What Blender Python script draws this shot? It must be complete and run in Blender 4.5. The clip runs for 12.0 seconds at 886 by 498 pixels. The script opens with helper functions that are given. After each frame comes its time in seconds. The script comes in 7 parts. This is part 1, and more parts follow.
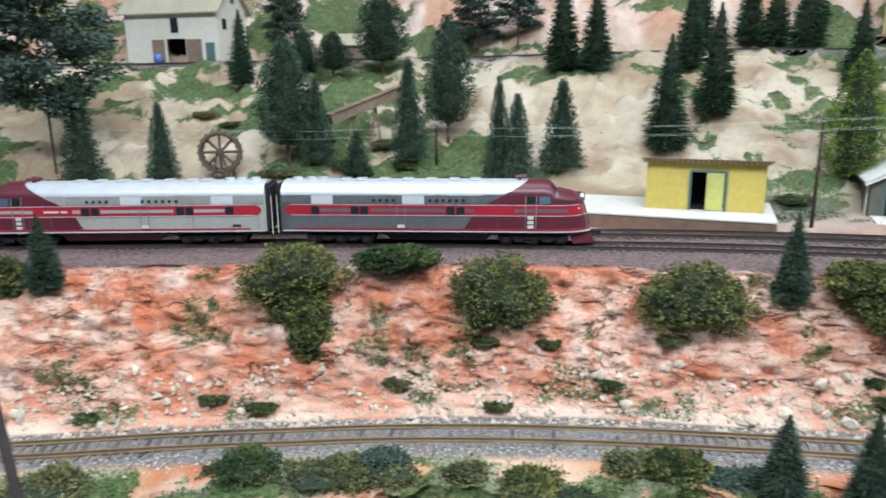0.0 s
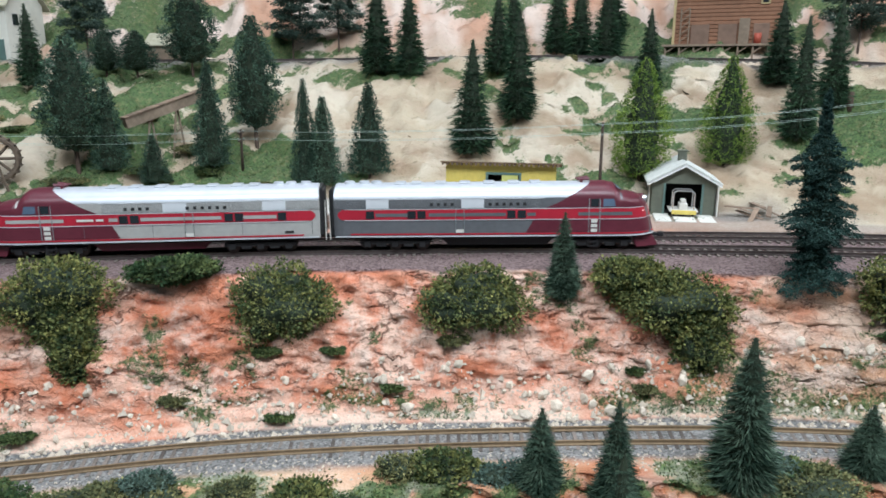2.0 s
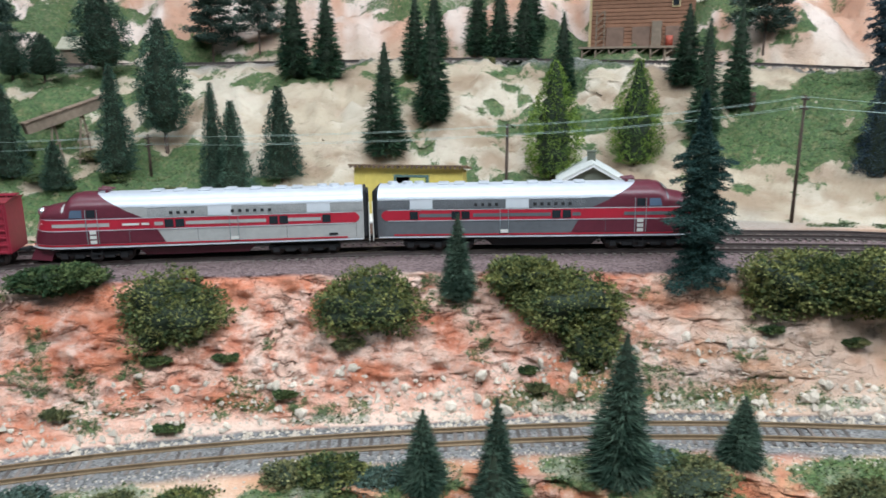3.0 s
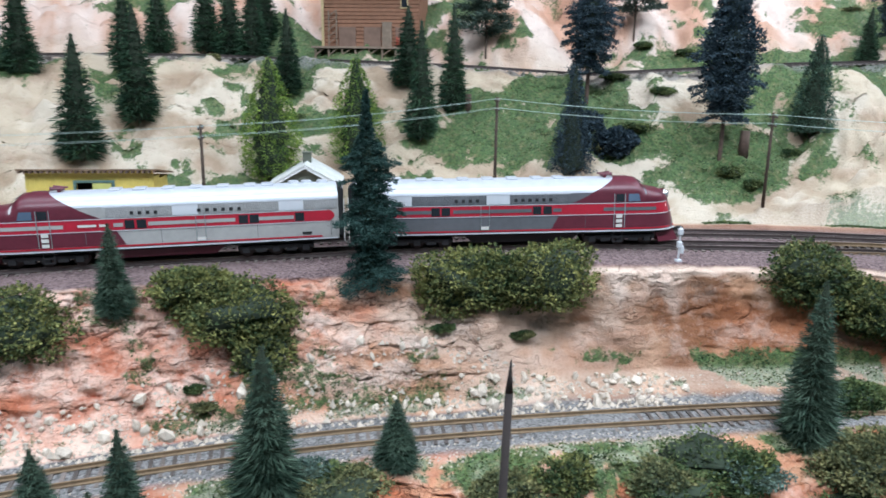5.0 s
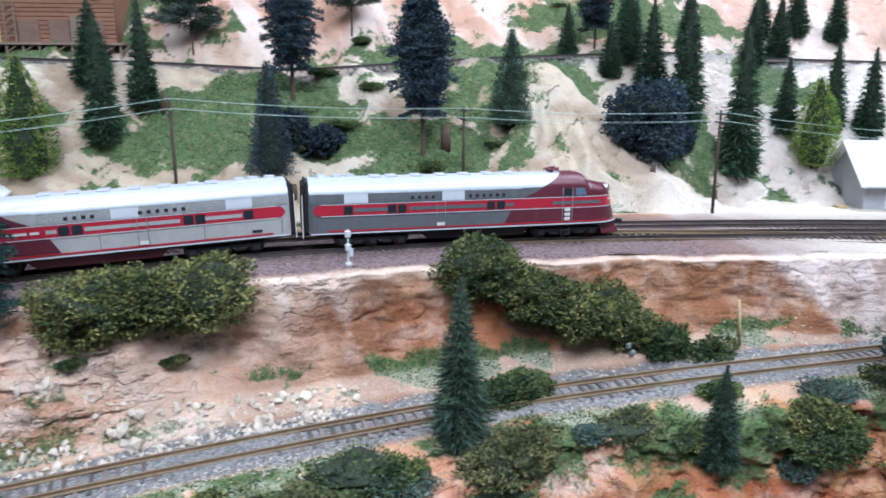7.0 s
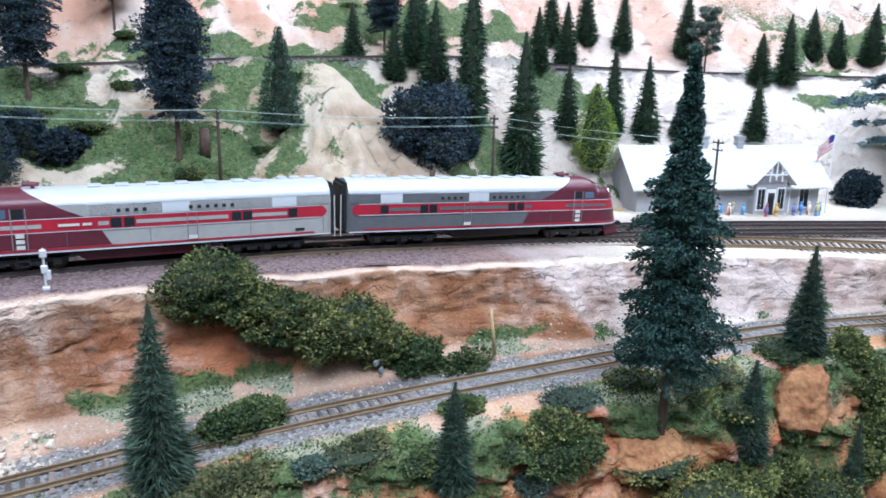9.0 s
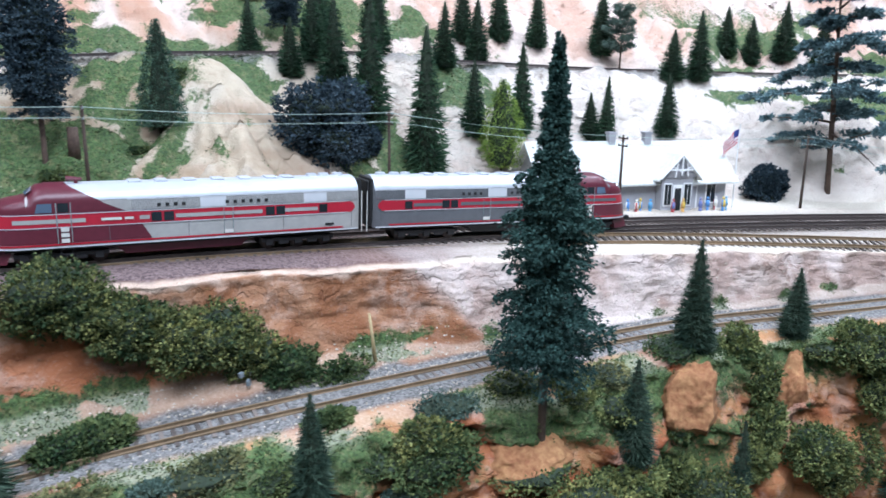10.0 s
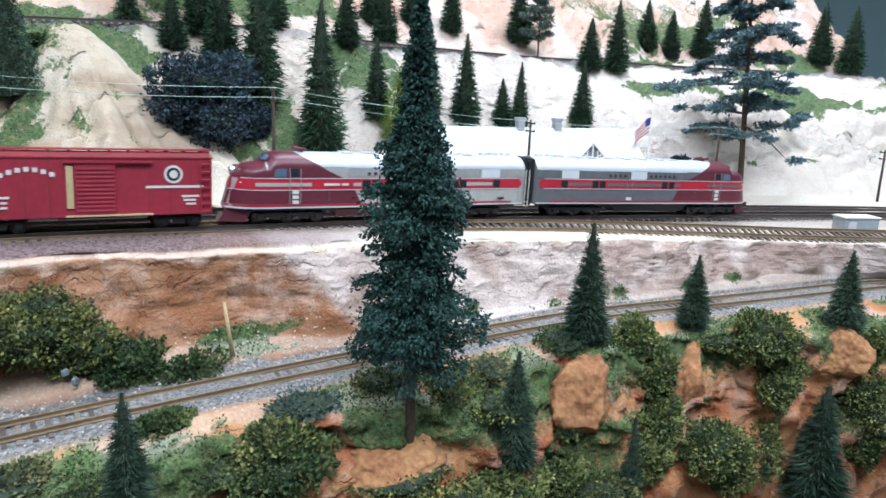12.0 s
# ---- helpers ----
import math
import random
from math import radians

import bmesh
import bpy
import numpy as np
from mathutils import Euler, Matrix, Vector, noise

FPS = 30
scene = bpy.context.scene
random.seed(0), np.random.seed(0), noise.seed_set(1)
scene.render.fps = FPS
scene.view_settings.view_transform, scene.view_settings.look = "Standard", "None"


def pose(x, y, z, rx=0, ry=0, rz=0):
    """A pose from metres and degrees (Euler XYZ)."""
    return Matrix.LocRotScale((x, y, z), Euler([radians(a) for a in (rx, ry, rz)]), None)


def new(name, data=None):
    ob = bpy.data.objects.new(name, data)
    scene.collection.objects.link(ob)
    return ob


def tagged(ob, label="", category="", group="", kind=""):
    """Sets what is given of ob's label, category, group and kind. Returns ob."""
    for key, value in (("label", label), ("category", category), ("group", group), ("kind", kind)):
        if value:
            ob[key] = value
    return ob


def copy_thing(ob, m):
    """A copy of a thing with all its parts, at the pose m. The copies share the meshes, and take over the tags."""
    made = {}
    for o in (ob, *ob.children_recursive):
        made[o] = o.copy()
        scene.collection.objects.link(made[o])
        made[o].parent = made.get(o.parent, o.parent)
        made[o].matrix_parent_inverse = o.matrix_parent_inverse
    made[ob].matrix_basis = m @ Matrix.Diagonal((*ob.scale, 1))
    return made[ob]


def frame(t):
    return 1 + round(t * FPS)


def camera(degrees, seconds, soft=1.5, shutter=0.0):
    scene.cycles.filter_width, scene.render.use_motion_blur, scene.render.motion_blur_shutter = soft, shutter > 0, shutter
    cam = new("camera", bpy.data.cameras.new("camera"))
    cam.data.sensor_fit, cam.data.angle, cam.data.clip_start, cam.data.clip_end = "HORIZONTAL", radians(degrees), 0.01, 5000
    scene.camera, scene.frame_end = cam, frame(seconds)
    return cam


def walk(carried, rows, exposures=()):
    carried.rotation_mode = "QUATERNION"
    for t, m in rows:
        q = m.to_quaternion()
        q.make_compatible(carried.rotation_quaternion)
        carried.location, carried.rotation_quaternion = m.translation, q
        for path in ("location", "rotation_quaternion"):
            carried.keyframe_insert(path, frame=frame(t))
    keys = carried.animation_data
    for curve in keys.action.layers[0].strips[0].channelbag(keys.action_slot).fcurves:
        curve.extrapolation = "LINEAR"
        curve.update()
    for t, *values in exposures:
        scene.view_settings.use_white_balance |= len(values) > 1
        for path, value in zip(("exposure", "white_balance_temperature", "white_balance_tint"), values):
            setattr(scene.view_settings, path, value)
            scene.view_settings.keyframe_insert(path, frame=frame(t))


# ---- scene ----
cam = camera(63.3, 12.0, 1.65, 0.3)
METRES, EYE, TILT, LEAN, TURN = 0.54, 0.153, 0.0, 0.0, 0.0
ROWS = [
    (0.0, 0.0, 0.0, 0.0, -0.13, -14.04, 0.51),
    (0.5, 0.0522, -0.0014, -0.0003, -5.48, -13.88, 0.36),
    (1.0, 0.0734, -0.0001, -0.0016, -8.26, -13.8, -0.09),
    (1.5, 0.0933, 0.0025, -0.0044, -9.27, -13.73, -0.5),
    (2.0, 0.1168, 0.0017, -0.0015, -10.4, -13.75, -0.2),
    (2.5, 0.1469, -0.0012, -0.005, -11.77, -13.67, -0.05),
    (3.0, 0.197, -0.0145, -0.0022, -13.89, -13.51, 0.07),
    (3.5, 0.2529, -0.0319, -0.0023, -17.84, -13.4, -0.57),
    (5.5, 0.4224, -0.047, -0.0053, -31.43, -13.37, -0.81),
    (6.0, 0.4704, -0.0584, -0.0079, -34.85, -13.37, -0.65),
    (6.5, 0.5285, -0.077, -0.005, -39.0, -13.39, -0.14),
    (7.0, 0.5849, -0.1048, -0.0032, -42.9, -13.42, -0.1),
    (7.5, 0.6515, -0.136, -0.0018, -46.12, -13.42, -0.12),
    (9.5, 0.7709, -0.1896, -0.011, -56.22, -12.82, -1.07),
    (10.0, 0.8266, -0.2223, -0.0172, -58.11, -12.74, -0.81),
    (10.5, 0.8767, -0.2482, -0.0272, -59.76, -12.63, -1.0),
    (11.0, 0.9185, -0.2549, -0.0424, -61.06, -12.61, -1.47),
    (11.5, 0.9297, -0.2509, -0.0537, -61.87, -12.59, -2.16),
    (12.0, 0.9358, -0.2548, -0.0546, -62.51, -12.56, -2.07),
]
walk(cam, [(t, pose(0, 0, EYE, TILT, LEAN, TURN) @ pose(METRES * x, METRES * y, METRES * z, 90 + pitch, roll, yaw)) for t, x, y, z, yaw, pitch, roll in ROWS],
     [(0.0, 0.26, 6450, 10), (1.0, 0.22, 6450, 10), (3.5, 0.16, 6300, 10), (6.0, 0.27, 5950, 14), (9.5, 0.27, 5800, 15), (12.0, 0.27, 6050, 12)])

# ---- world and light: an exhibition room with fluorescent lamps above the layout ----
world = bpy.data.worlds.new("room_air")
world.use_nodes = True
world.node_tree.nodes["Background"].inputs[0].default_value = (0.95, 0.97, 1.0, 1)
world.node_tree.nodes["Background"].inputs[1].default_value = 0.37
scene.world = world


def ceiling_lamp(x, y, z, sx, sy, power, colour=(1.0, 0.97, 0.93), turn=0.0):
    data = bpy.data.lights.new("fluorescent_light", "AREA")
    data.shape, data.size, data.size_y, data.energy, data.color = "RECTANGLE", sx, sy, power, colour
    ob = new("fluorescent_light", data)
    ob.matrix_world = pose(x, y, z, 0, 0, turn)
    return ob


COOL = (0.86, 0.96, 1.05)
ceiling_lamp(0.0, 0.75, 1.35, 1.2, 0.35, 9, COOL)
ceiling_lamp(-0.1, -0.45, 1.30, 1.4, 0.35, 37, COOL)
ceiling_lamp(1.65, 0.05, 1.20, 0.9, 0.4, 16, COOL, -50)
ceiling_lamp(1.05, -0.75, 1.30, 1.2, 0.35, 14, COOL, -40)

# ---- small tools ----


def spline(knots, step=0.004):
    """A natural cubic through the knots, by arc length: arrays of s, x, y and the left normal."""
    k = np.array(knots, float)
    u = np.r_[0, np.cumsum(np.hypot(*np.diff(k, axis=0).T))]
    n, h = len(u), np.diff(u)
    a = np.eye(n)
    r = np.zeros((n, 2))
    for i in range(1, n - 1):
        a[i, i - 1:i + 2] = h[i - 1], 2 * (h[i - 1] + h[i]), h[i]
        r[i] = 6 * ((k[i + 1] - k[i]) / h[i] - (k[i] - k[i - 1]) / h[i - 1])
    m = np.linalg.solve(a, r)
    t = np.arange(0, u[-1], step)
    i = np.clip(np.searchsorted(u, t, "right") - 1, 0, n - 2)
    f, g, hh = (t - u[i])[:, None], (u[i + 1] - t)[:, None], h[i][:, None]
    p = (m[i] * g ** 3 + m[i + 1] * f ** 3) / (6 * hh) + (k[i] / hh - m[i] * hh / 6) * g + (k[i + 1] / hh - m[i + 1] * hh / 6) * f
    s = np.r_[0, np.cumsum(np.hypot(*np.diff(p, axis=0).T))]
    d = np.gradient(p, axis=0)
    d /= np.linalg.norm(d, axis=1)[:, None]
    return s, p[:, 0], p[:, 1], -d[:, 1], d[:, 0]


class Line:
    def __init__(self, knots, zero=None):
        self.s, self.x, self.y, self.nx, self.ny = spline(knots)
        if zero is not None:
            self.s = self.s - np.interp(zero, self.x, self.s)

    def at(self, s, d=0.0):
        f = lambda a: np.interp(s, self.s, a)
        nx, ny = f(self.nx), f(self.ny)
        return f(self.x) + nx * d, f(self.y) + ny * d

    def heading(self, s):
        return np.degrees(np.arctan2(-np.interp(s, self.s, self.nx), np.interp(s, self.s, self.ny)))

    def near(self, x, y):
        k = np.argmin((self.x - x) ** 2 + (self.y - y) ** 2)
        return self.s[k], (x - self.x[k]) * self.nx[k] + (y - self.y[k]) * self.ny[k]


def tab(s, rows):
    """Smooth table: rows of (s, value)."""
    r = np.array(rows, float)
    t = np.linspace(r[0, 0] - 0.5, r[-1, 0] + 0.5, 1200)
    v = np.interp(t, r[:, 0], r[:, 1])
    w = np.hanning(17)
    v = np.convolve(np.pad(v, 8, "edge"), w / w.sum(), "valid")
    return np.interp(s, t, v)


def lattice(ix, iy, iz, seed):
    h = (ix.astype(np.int64) * 374761393 + iy.astype(np.int64) * 668265263 + iz.astype(np.int64) * 2147483647 + seed * 1274126177) & 0xFFFFFFFF
    h = ((h ^ (h >> 13)) * 1274126177) & 0xFFFFFFFF
    h = ((h ^ (h >> 16)) * 2246822519) & 0xFFFFFFFF
    return ((h ^ (h >> 15)) & 0xFFFF) / 65535.0


def value_noise(x, y, z, seed=0):
    fx, fy, fz = np.floor(x), np.floor(y), np.floor(z)
    tx, ty, tz = x - fx, y - fy, z - fz
    tx, ty, tz = (t * t * (3 - 2 * t) for t in (tx, ty, tz))
    ix, iy, iz = fx.astype(int), fy.astype(int), fz.astype(int)
    out = 0
    for a in (0, 1):
        for b in (0, 1):
            for c in (0, 1):
                out = out + lattice(ix + a, iy + b, iz + c, seed) * (tx if a else 1 - tx) * (ty if b else 1 - ty) * (tz if c else 1 - tz)
    return out * 2 - 1


def fbm(x, y, z, scale, octaves=4, seed=0, gain=0.5):
    out, amp, k = 0, 1.0, scale
    for o in range(octaves):
        out = out + amp * value_noise(x * k + 17.3 * o, y * k - 9.1 * o, z * k + 3.7 * o, seed + o)
        amp, k = amp * gain, k * 2.03
    return out


def smooth(a, b, x):
    t = np.clip((x - a) / (b - a), 0, 1)
    return t * t * (3 - 2 * t)


# ---- materials ----


def material(name, colour, rough=0.6, metal=0.0, vary=0.15, grain=300.0, bump=0.0, bump_scale=None, second=None, coat=0.0, objects=0.0, glow=0.0):
    """A surface with two scales of variation; second: a colour that stains it; objects: variation from piece to piece."""
    m = bpy.data.materials.new(name)
    m.use_nodes = True
    t = m.node_tree
    n, l = t.nodes, t.links
    b = n["Principled BSDF"]
    b.inputs["Roughness"].default_value, b.inputs["Metallic"].default_value = rough, metal
    if coat:
        b.inputs["Coat Weight"].default_value = coat
    co = n.new("ShaderNodeTexCoord")
    fine, coarse = n.new("ShaderNodeTexNoise"), n.new("ShaderNodeTexNoise")
    fine.inputs["Scale"].default_value, coarse.inputs["Scale"].default_value = grain, grain * 0.13
    fine.inputs["Detail"].default_value = coarse.inputs["Detail"].default_value = 3
    for x in (fine, coarse):
        l.new(co.outputs["Object"], x.inputs["Vector"])
    add = n.new("ShaderNodeMath")
    add.operation = "ADD"
    l.new(fine.outputs["Fac"], add.inputs[0])
    l.new(coarse.outputs["Fac"], add.inputs[1])
    last = add.outputs[0]
    if objects:
        info, mul, more = n.new("ShaderNodeObjectInfo"), n.new("ShaderNodeMath"), n.new("ShaderNodeMath")
        mul.operation, mul.inputs[1].default_value = "MULTIPLY_ADD", objects * 2
        mul.inputs[2].default_value = -objects
        l.new(info.outputs["Random"], mul.inputs[0])
        more.operation = "ADD"
        l.new(last, more.inputs[0])
        l.new(mul.outputs[0], more.inputs[1])
        last = more.outputs[0]
    ramp = n.new("ShaderNodeMapRange")
    ramp.inputs["From Min"].default_value, ramp.inputs["From Max"].default_value = 0.6, 1.4
    l.new(last, ramp.inputs["Value"])
    mix = n.new("ShaderNodeMix")
    mix.data_type = "RGBA"
    lo = second or tuple(c * (1 - vary) for c in colour)
    hi = colour if second else tuple(min(1, c * (1 + vary)) for c in colour)
    mix.inputs["A"].default_value, mix.inputs["B"].default_value = (*lo, 1), (*hi, 1)
    l.new(ramp.outputs["Result"], mix.inputs["Factor"])
    l.new(mix.outputs["Result"], b.inputs["Base Color"])
    if bump:
        bm_ = n.new("ShaderNodeBump")
        bm_.inputs["Strength"].default_value, bm_.inputs["Distance"].default_value = bump, 0.001
        l.new(fine.outputs["Fac"], bm_.inputs["Height"])
        l.new(bm_.outputs["Normal"], b.inputs["Normal"])
    if glow:
        b.inputs["Emission Color"].default_value, b.inputs["Emission Strength"].default_value = (*colour, 1), glow
    return m


def leaf_material(name, dark, light, rough=0.75, bend=1.6, clumps=90.0):
    """Needles or leaves that vary from sprig to sprig and from tree to tree."""
    m = bpy.data.materials.new(name)
    m.use_nodes = True
    n, l = m.node_tree.nodes, m.node_tree.links
    b = n["Principled BSDF"]
    b.inputs["Roughness"].default_value = rough
    co, clump, soft = n.new("ShaderNodeTexCoord"), n.new("ShaderNodeTexNoise"), n.new("ShaderNodeMath")
    clump.inputs["Scale"].default_value, clump.inputs["Detail"].default_value = clumps, 3
    l.new(co.outputs["Object"], clump.inputs["Vector"])
    soft.operation, soft.inputs[1].default_value, soft.inputs[2].default_value = "MULTIPLY_ADD", 1.6, -0.8
    soft.use_clamp = False
    l.new(clump.outputs["Fac"], soft.inputs[0])
    geo, info, add, mix = n.new("ShaderNodeNewGeometry"), n.new("ShaderNodeObjectInfo"), n.new("ShaderNodeMath"), n.new("ShaderNodeMix")
    add.operation, add.inputs[1].default_value = "MULTIPLY_ADD", 0.55
    sc = n.new("ShaderNodeMath")
    sc.operation, sc.inputs[1].default_value = "MULTIPLY", 0.25
    l.new(info.outputs["Random"], sc.inputs[0])
    l.new(geo.outputs["Random Per Island"], add.inputs[0])
    l.new(sc.outputs[0], add.inputs[2])
    mix.data_type = "RGBA"
    mix.inputs["A"].default_value, mix.inputs["B"].default_value = (*dark, 1), (*light, 1)
    bent = n.new("ShaderNodeMath")
    bent.operation, bent.inputs[1].default_value = "POWER", bend
    both_ = n.new("ShaderNodeMath")
    both_.operation, both_.use_clamp = "ADD", True
    l.new(add.outputs[0], both_.inputs[0])
    l.new(soft.outputs[0], both_.inputs[1])
    l.new(both_.outputs[0], bent.inputs[0])
    l.new(bent.outputs[0], mix.inputs["Factor"])
    l.new(mix.outputs["Result"], b.inputs["Base Color"])
    b.inputs["Specular IOR Level"].default_value = 0.25
    return m


def ground_material():
    m = bpy.data.materials.new("layout_ground")
    m.use_nodes = True
    n, l = m.node_tree.nodes, m.node_tree.links
    b = n["Principled BSDF"]
    b.inputs["Roughness"].default_value = 0.85
    b.inputs["Specular IOR Level"].default_value = 0.25
    co = n.new("ShaderNodeTexCoord")

    def attr(name):
        a = n.new("ShaderNodeAttribute")
        a.attribute_name = name
        return a

    def tex(scale, detail=4, rough=0.6):
        a = n.new("ShaderNodeTexNoise")
        a.inputs["Scale"].default_value, a.inputs["Detail"].default_value, a.inputs["Roughness"].default_value = scale, detail, rough
        l.new(co.outputs["Object"], a.inputs["Vector"])
        return a

    def blend(a, b_, fac, kind="MIX"):
        x = n.new("ShaderNodeMix")
        x.data_type, x.blend_type = "RGBA", kind
        for v, s in ((a, "A"), (b_, "B")):
            if isinstance(v, tuple):
                x.inputs[s].default_value = (*v, 1)
            else:
                l.new(v, x.inputs[s])
        if isinstance(fac, float):
            x.inputs["Factor"].default_value = fac
        else:
            l.new(fac, x.inputs["Factor"])
        return x.outputs["Result"]

    def remap(v, a, c, lo=0.0, hi=1.0):
        x = n.new("ShaderNodeMapRange")
        x.inputs["From Min"].default_value, x.inputs["From Max"].default_value = a, c
        x.inputs["To Min"].default_value, x.inputs["To Max"].default_value = lo, hi
        l.new(v, x.inputs["Value"])
        return x.outputs["Result"]

    grain, blotch = tex(520.0), tex(90.0, 5)
    crag = attr("crag").outputs["Fac"]
    turned = n.new("ShaderNodeMapping")
    turned.inputs["Rotation"].default_value = (0.25, -0.35, 0.2)
    turned.inputs["Scale"].default_value = (0.45, 0.8, 1.5)
    warp = n.new("ShaderNodeMix")
    warp.data_type, warp.blend_type = "RGBA", "LINEAR_LIGHT"
    warp.inputs["Factor"].default_value = 0.012
    l.new(co.outputs["Object"], warp.inputs["A"])
    l.new(tex(60.0, 3).outputs["Color"], warp.inputs["B"])
    l.new(warp.outputs["Result"], turned.inputs["Vector"])

    def cell(scale):
        v = n.new("ShaderNodeTexVoronoi")
        v.feature = "DISTANCE_TO_EDGE"
        v.inputs["Scale"].default_value = scale
        l.new(turned.outputs["Vector"], v.inputs["Vector"])
        return v.outputs["Distance"]

    def times(a, b_):
        x = n.new("ShaderNodeMath")
        x.operation = "MULTIPLY"
        l.new(a, x.inputs[0])
        l.new(b_, x.inputs[1])
        return x.outputs[0]

    crack = remap(cell(95.0), 0.0, 0.035, 1.0, 0.0)
    chip = remap(cell(260.0), 0.0, 0.06, 1.0, 0.0)
    patch_a, patch_b = tex(34.0, 8, 0.70), tex(46.0, 8, 0.72)
    pale = blend((0.80, 0.60, 0.50), (0.86, 0.76, 0.68), grain.outputs["Fac"])
    rock = blend(attr("rock").outputs["Color"], (0.30, 0.12, 0.06), remap(blotch.outputs["Fac"], 0.55, 0.85, 0.0, 0.35))
    mott = tex(34.0, 9, 0.72)
    rock = blend(rock, (0.40, 0.27, 0.18), remap(mott.outputs["Fac"], 0.50, 0.72, 0.0, 0.30))
    rock = blend(rock, pale, times(crag, remap(patch_a.outputs["Fac"], 0.50, 0.62, 0.0, 0.58)))
    rock = blend(rock, (0.60, 0.175, 0.085), times(attr("red").outputs["Fac"], remap(patch_b.outputs["Fac"], 0.47, 0.60, 0.0, 0.80)))
    rock = blend(rock, (0.14, 0.06, 0.035), times(crag, remap(crack, 0.0, 1.0, 0.0, 0.22)))
    rock = blend(rock, (0.25, 0.11, 0.06), times(crag, remap(chip, 0.0, 1.0, 0.0, 0.12)))
    rock = blend(rock, (0.85, 0.76, 0.66), times(remap(crag, 0.1, 0.5, 0.25, 1.0), remap(grain.outputs["Fac"], 0.58, 0.8, 0.0, 0.30)))
    lean = n.new("ShaderNodeMapping")
    lean.inputs["Rotation"].default_value = (0.0, 0.12, 0.0)
    lean.inputs["Scale"].default_value = (0.22, 0.35, 1.0)
    l.new(warp.outputs["Result"], lean.inputs["Vector"])
    bed = n.new("ShaderNodeTexNoise")
    bed.inputs["Scale"].default_value, bed.inputs["Detail"].default_value = 42.0, 3
    l.new(lean.outputs["Vector"], bed.inputs["Vector"])
    off, dist = n.new("ShaderNodeMath"), n.new("ShaderNodeMath")
    off.operation, off.inputs[1].default_value, dist.operation = "SUBTRACT", 0.5, "ABSOLUTE"
    l.new(bed.outputs["Fac"], off.inputs[0])
    l.new(off.outputs[0], dist.inputs[0])
    seam = times(crag, times(remap(dist.outputs[0], 0.0, 0.016, 1.0, 0.0), remap(tex(26.0, 3).outputs["Fac"], 0.45, 0.58)))
    rock = blend(rock, (0.16, 0.055, 0.03), remap(seam, 0.0, 1.0, 0.0, 0.85))
    stones = n.new("ShaderNodeTexVoronoi")
    stones.inputs["Scale"].default_value = 750
    l.new(co.outputs["Object"], stones.inputs["Vector"])
    sep = n.new("ShaderNodeSeparateColor")
    l.new(stones.outputs["Color"], sep.inputs[0])
    upper = blend((0.070, 0.045, 0.044), (0.25, 0.18, 0.175), sep.outputs[0])
    lower = blend((0.085, 0.083, 0.080), (0.27, 0.26, 0.25), sep.outputs[0])
    green = blend((0.020, 0.055, 0.022), (0.115, 0.205, 0.065), remap(tex(420.0, 5, 0.7).outputs["Fac"], 0.35, 0.7))
    green = blend(green, (0.32, 0.26, 0.13), remap(tex(150.0, 7, 0.78).outputs["Fac"], 0.50, 0.66, 0.0, 0.52))
    sand = blend((0.48, 0.42, 0.33), (0.80, 0.74, 0.64), remap(grain.outputs["Fac"], 0.3, 0.7))
    fleck = n.new("ShaderNodeMath")
    fleck.operation = "ADD"
    l.new(attr("grass").outputs["Fac"], fleck.inputs[0])
    l.new(remap(tex(240.0, 9, 0.82).outputs["Fac"], 0.25, 0.75, -0.85, 0.85), fleck.inputs[1])
    c = blend(rock, green, remap(fleck.outputs[0], 0.34, 0.62, 0.0, 0.95))
    c = blend(c, sand, attr("sand").outputs["Fac"])
    c = blend(c, upper, attr("ballast").outputs["Fac"])
    c = blend(c, lower, attr("grey_ballast").outputs["Fac"])
    l.new(c, b.inputs["Base Color"])
    height = n.new("ShaderNodeMath")
    height.operation = "SUBTRACT"
    l.new(grain.outputs["Fac"], height.inputs[0])
    l.new(times(crag, remap(crack, 0.0, 1.0, 0.0, 1.1)), height.inputs[1])
    height2 = n.new("ShaderNodeMath")
    height2.operation = "ADD"
    l.new(height.outputs[0], height2.inputs[0])
    l.new(times(crag, remap(patch_a.outputs["Fac"], 0.2, 0.8, 0.0, 4.5)), height2.inputs[1])
    height3 = n.new("ShaderNodeMath")
    height3.operation = "SUBTRACT"
    l.new(height2.outputs[0], height3.inputs[0])
    l.new(remap(seam, 0.0, 1.0, 0.0, 2.5), height3.inputs[1])
    bump = n.new("ShaderNodeBump")
    bump.inputs["Strength"].default_value, bump.inputs["Distance"].default_value = 0.85, 0.0014
    l.new(height3.outputs[0], bump.inputs["Height"])
    l.new(bump.outputs["Normal"], b.inputs["Normal"])
    return m


GROUND = ground_material()
RAIL_RUST = material("weathered_rail", (0.25, 0.175, 0.105), 0.5, 0.4, 0.3, 400)
RAIL_DARK = material("dark_rail", (0.11, 0.09, 0.085), 0.4, 0.6, 0.3, 400)
TIE = material("creosoted_tie", (0.135, 0.110, 0.095), 0.9, 0, 0.5, 500, objects=0.5)
TIE_GREY = material("grey_tie", (0.23, 0.20, 0.18), 0.9, 0, 0.5, 500, objects=0.5)
BARK = material("bark", (0.085, 0.055, 0.04), 0.9, 0, 0.5, 400, 0.5)
# Shade inside crowns and shrubs, put into the colour of their cores
SHADE_CORE = material("shaded_foliage_core", (0.020, 0.032, 0.016), 0.9, 0, 0.4, 300)
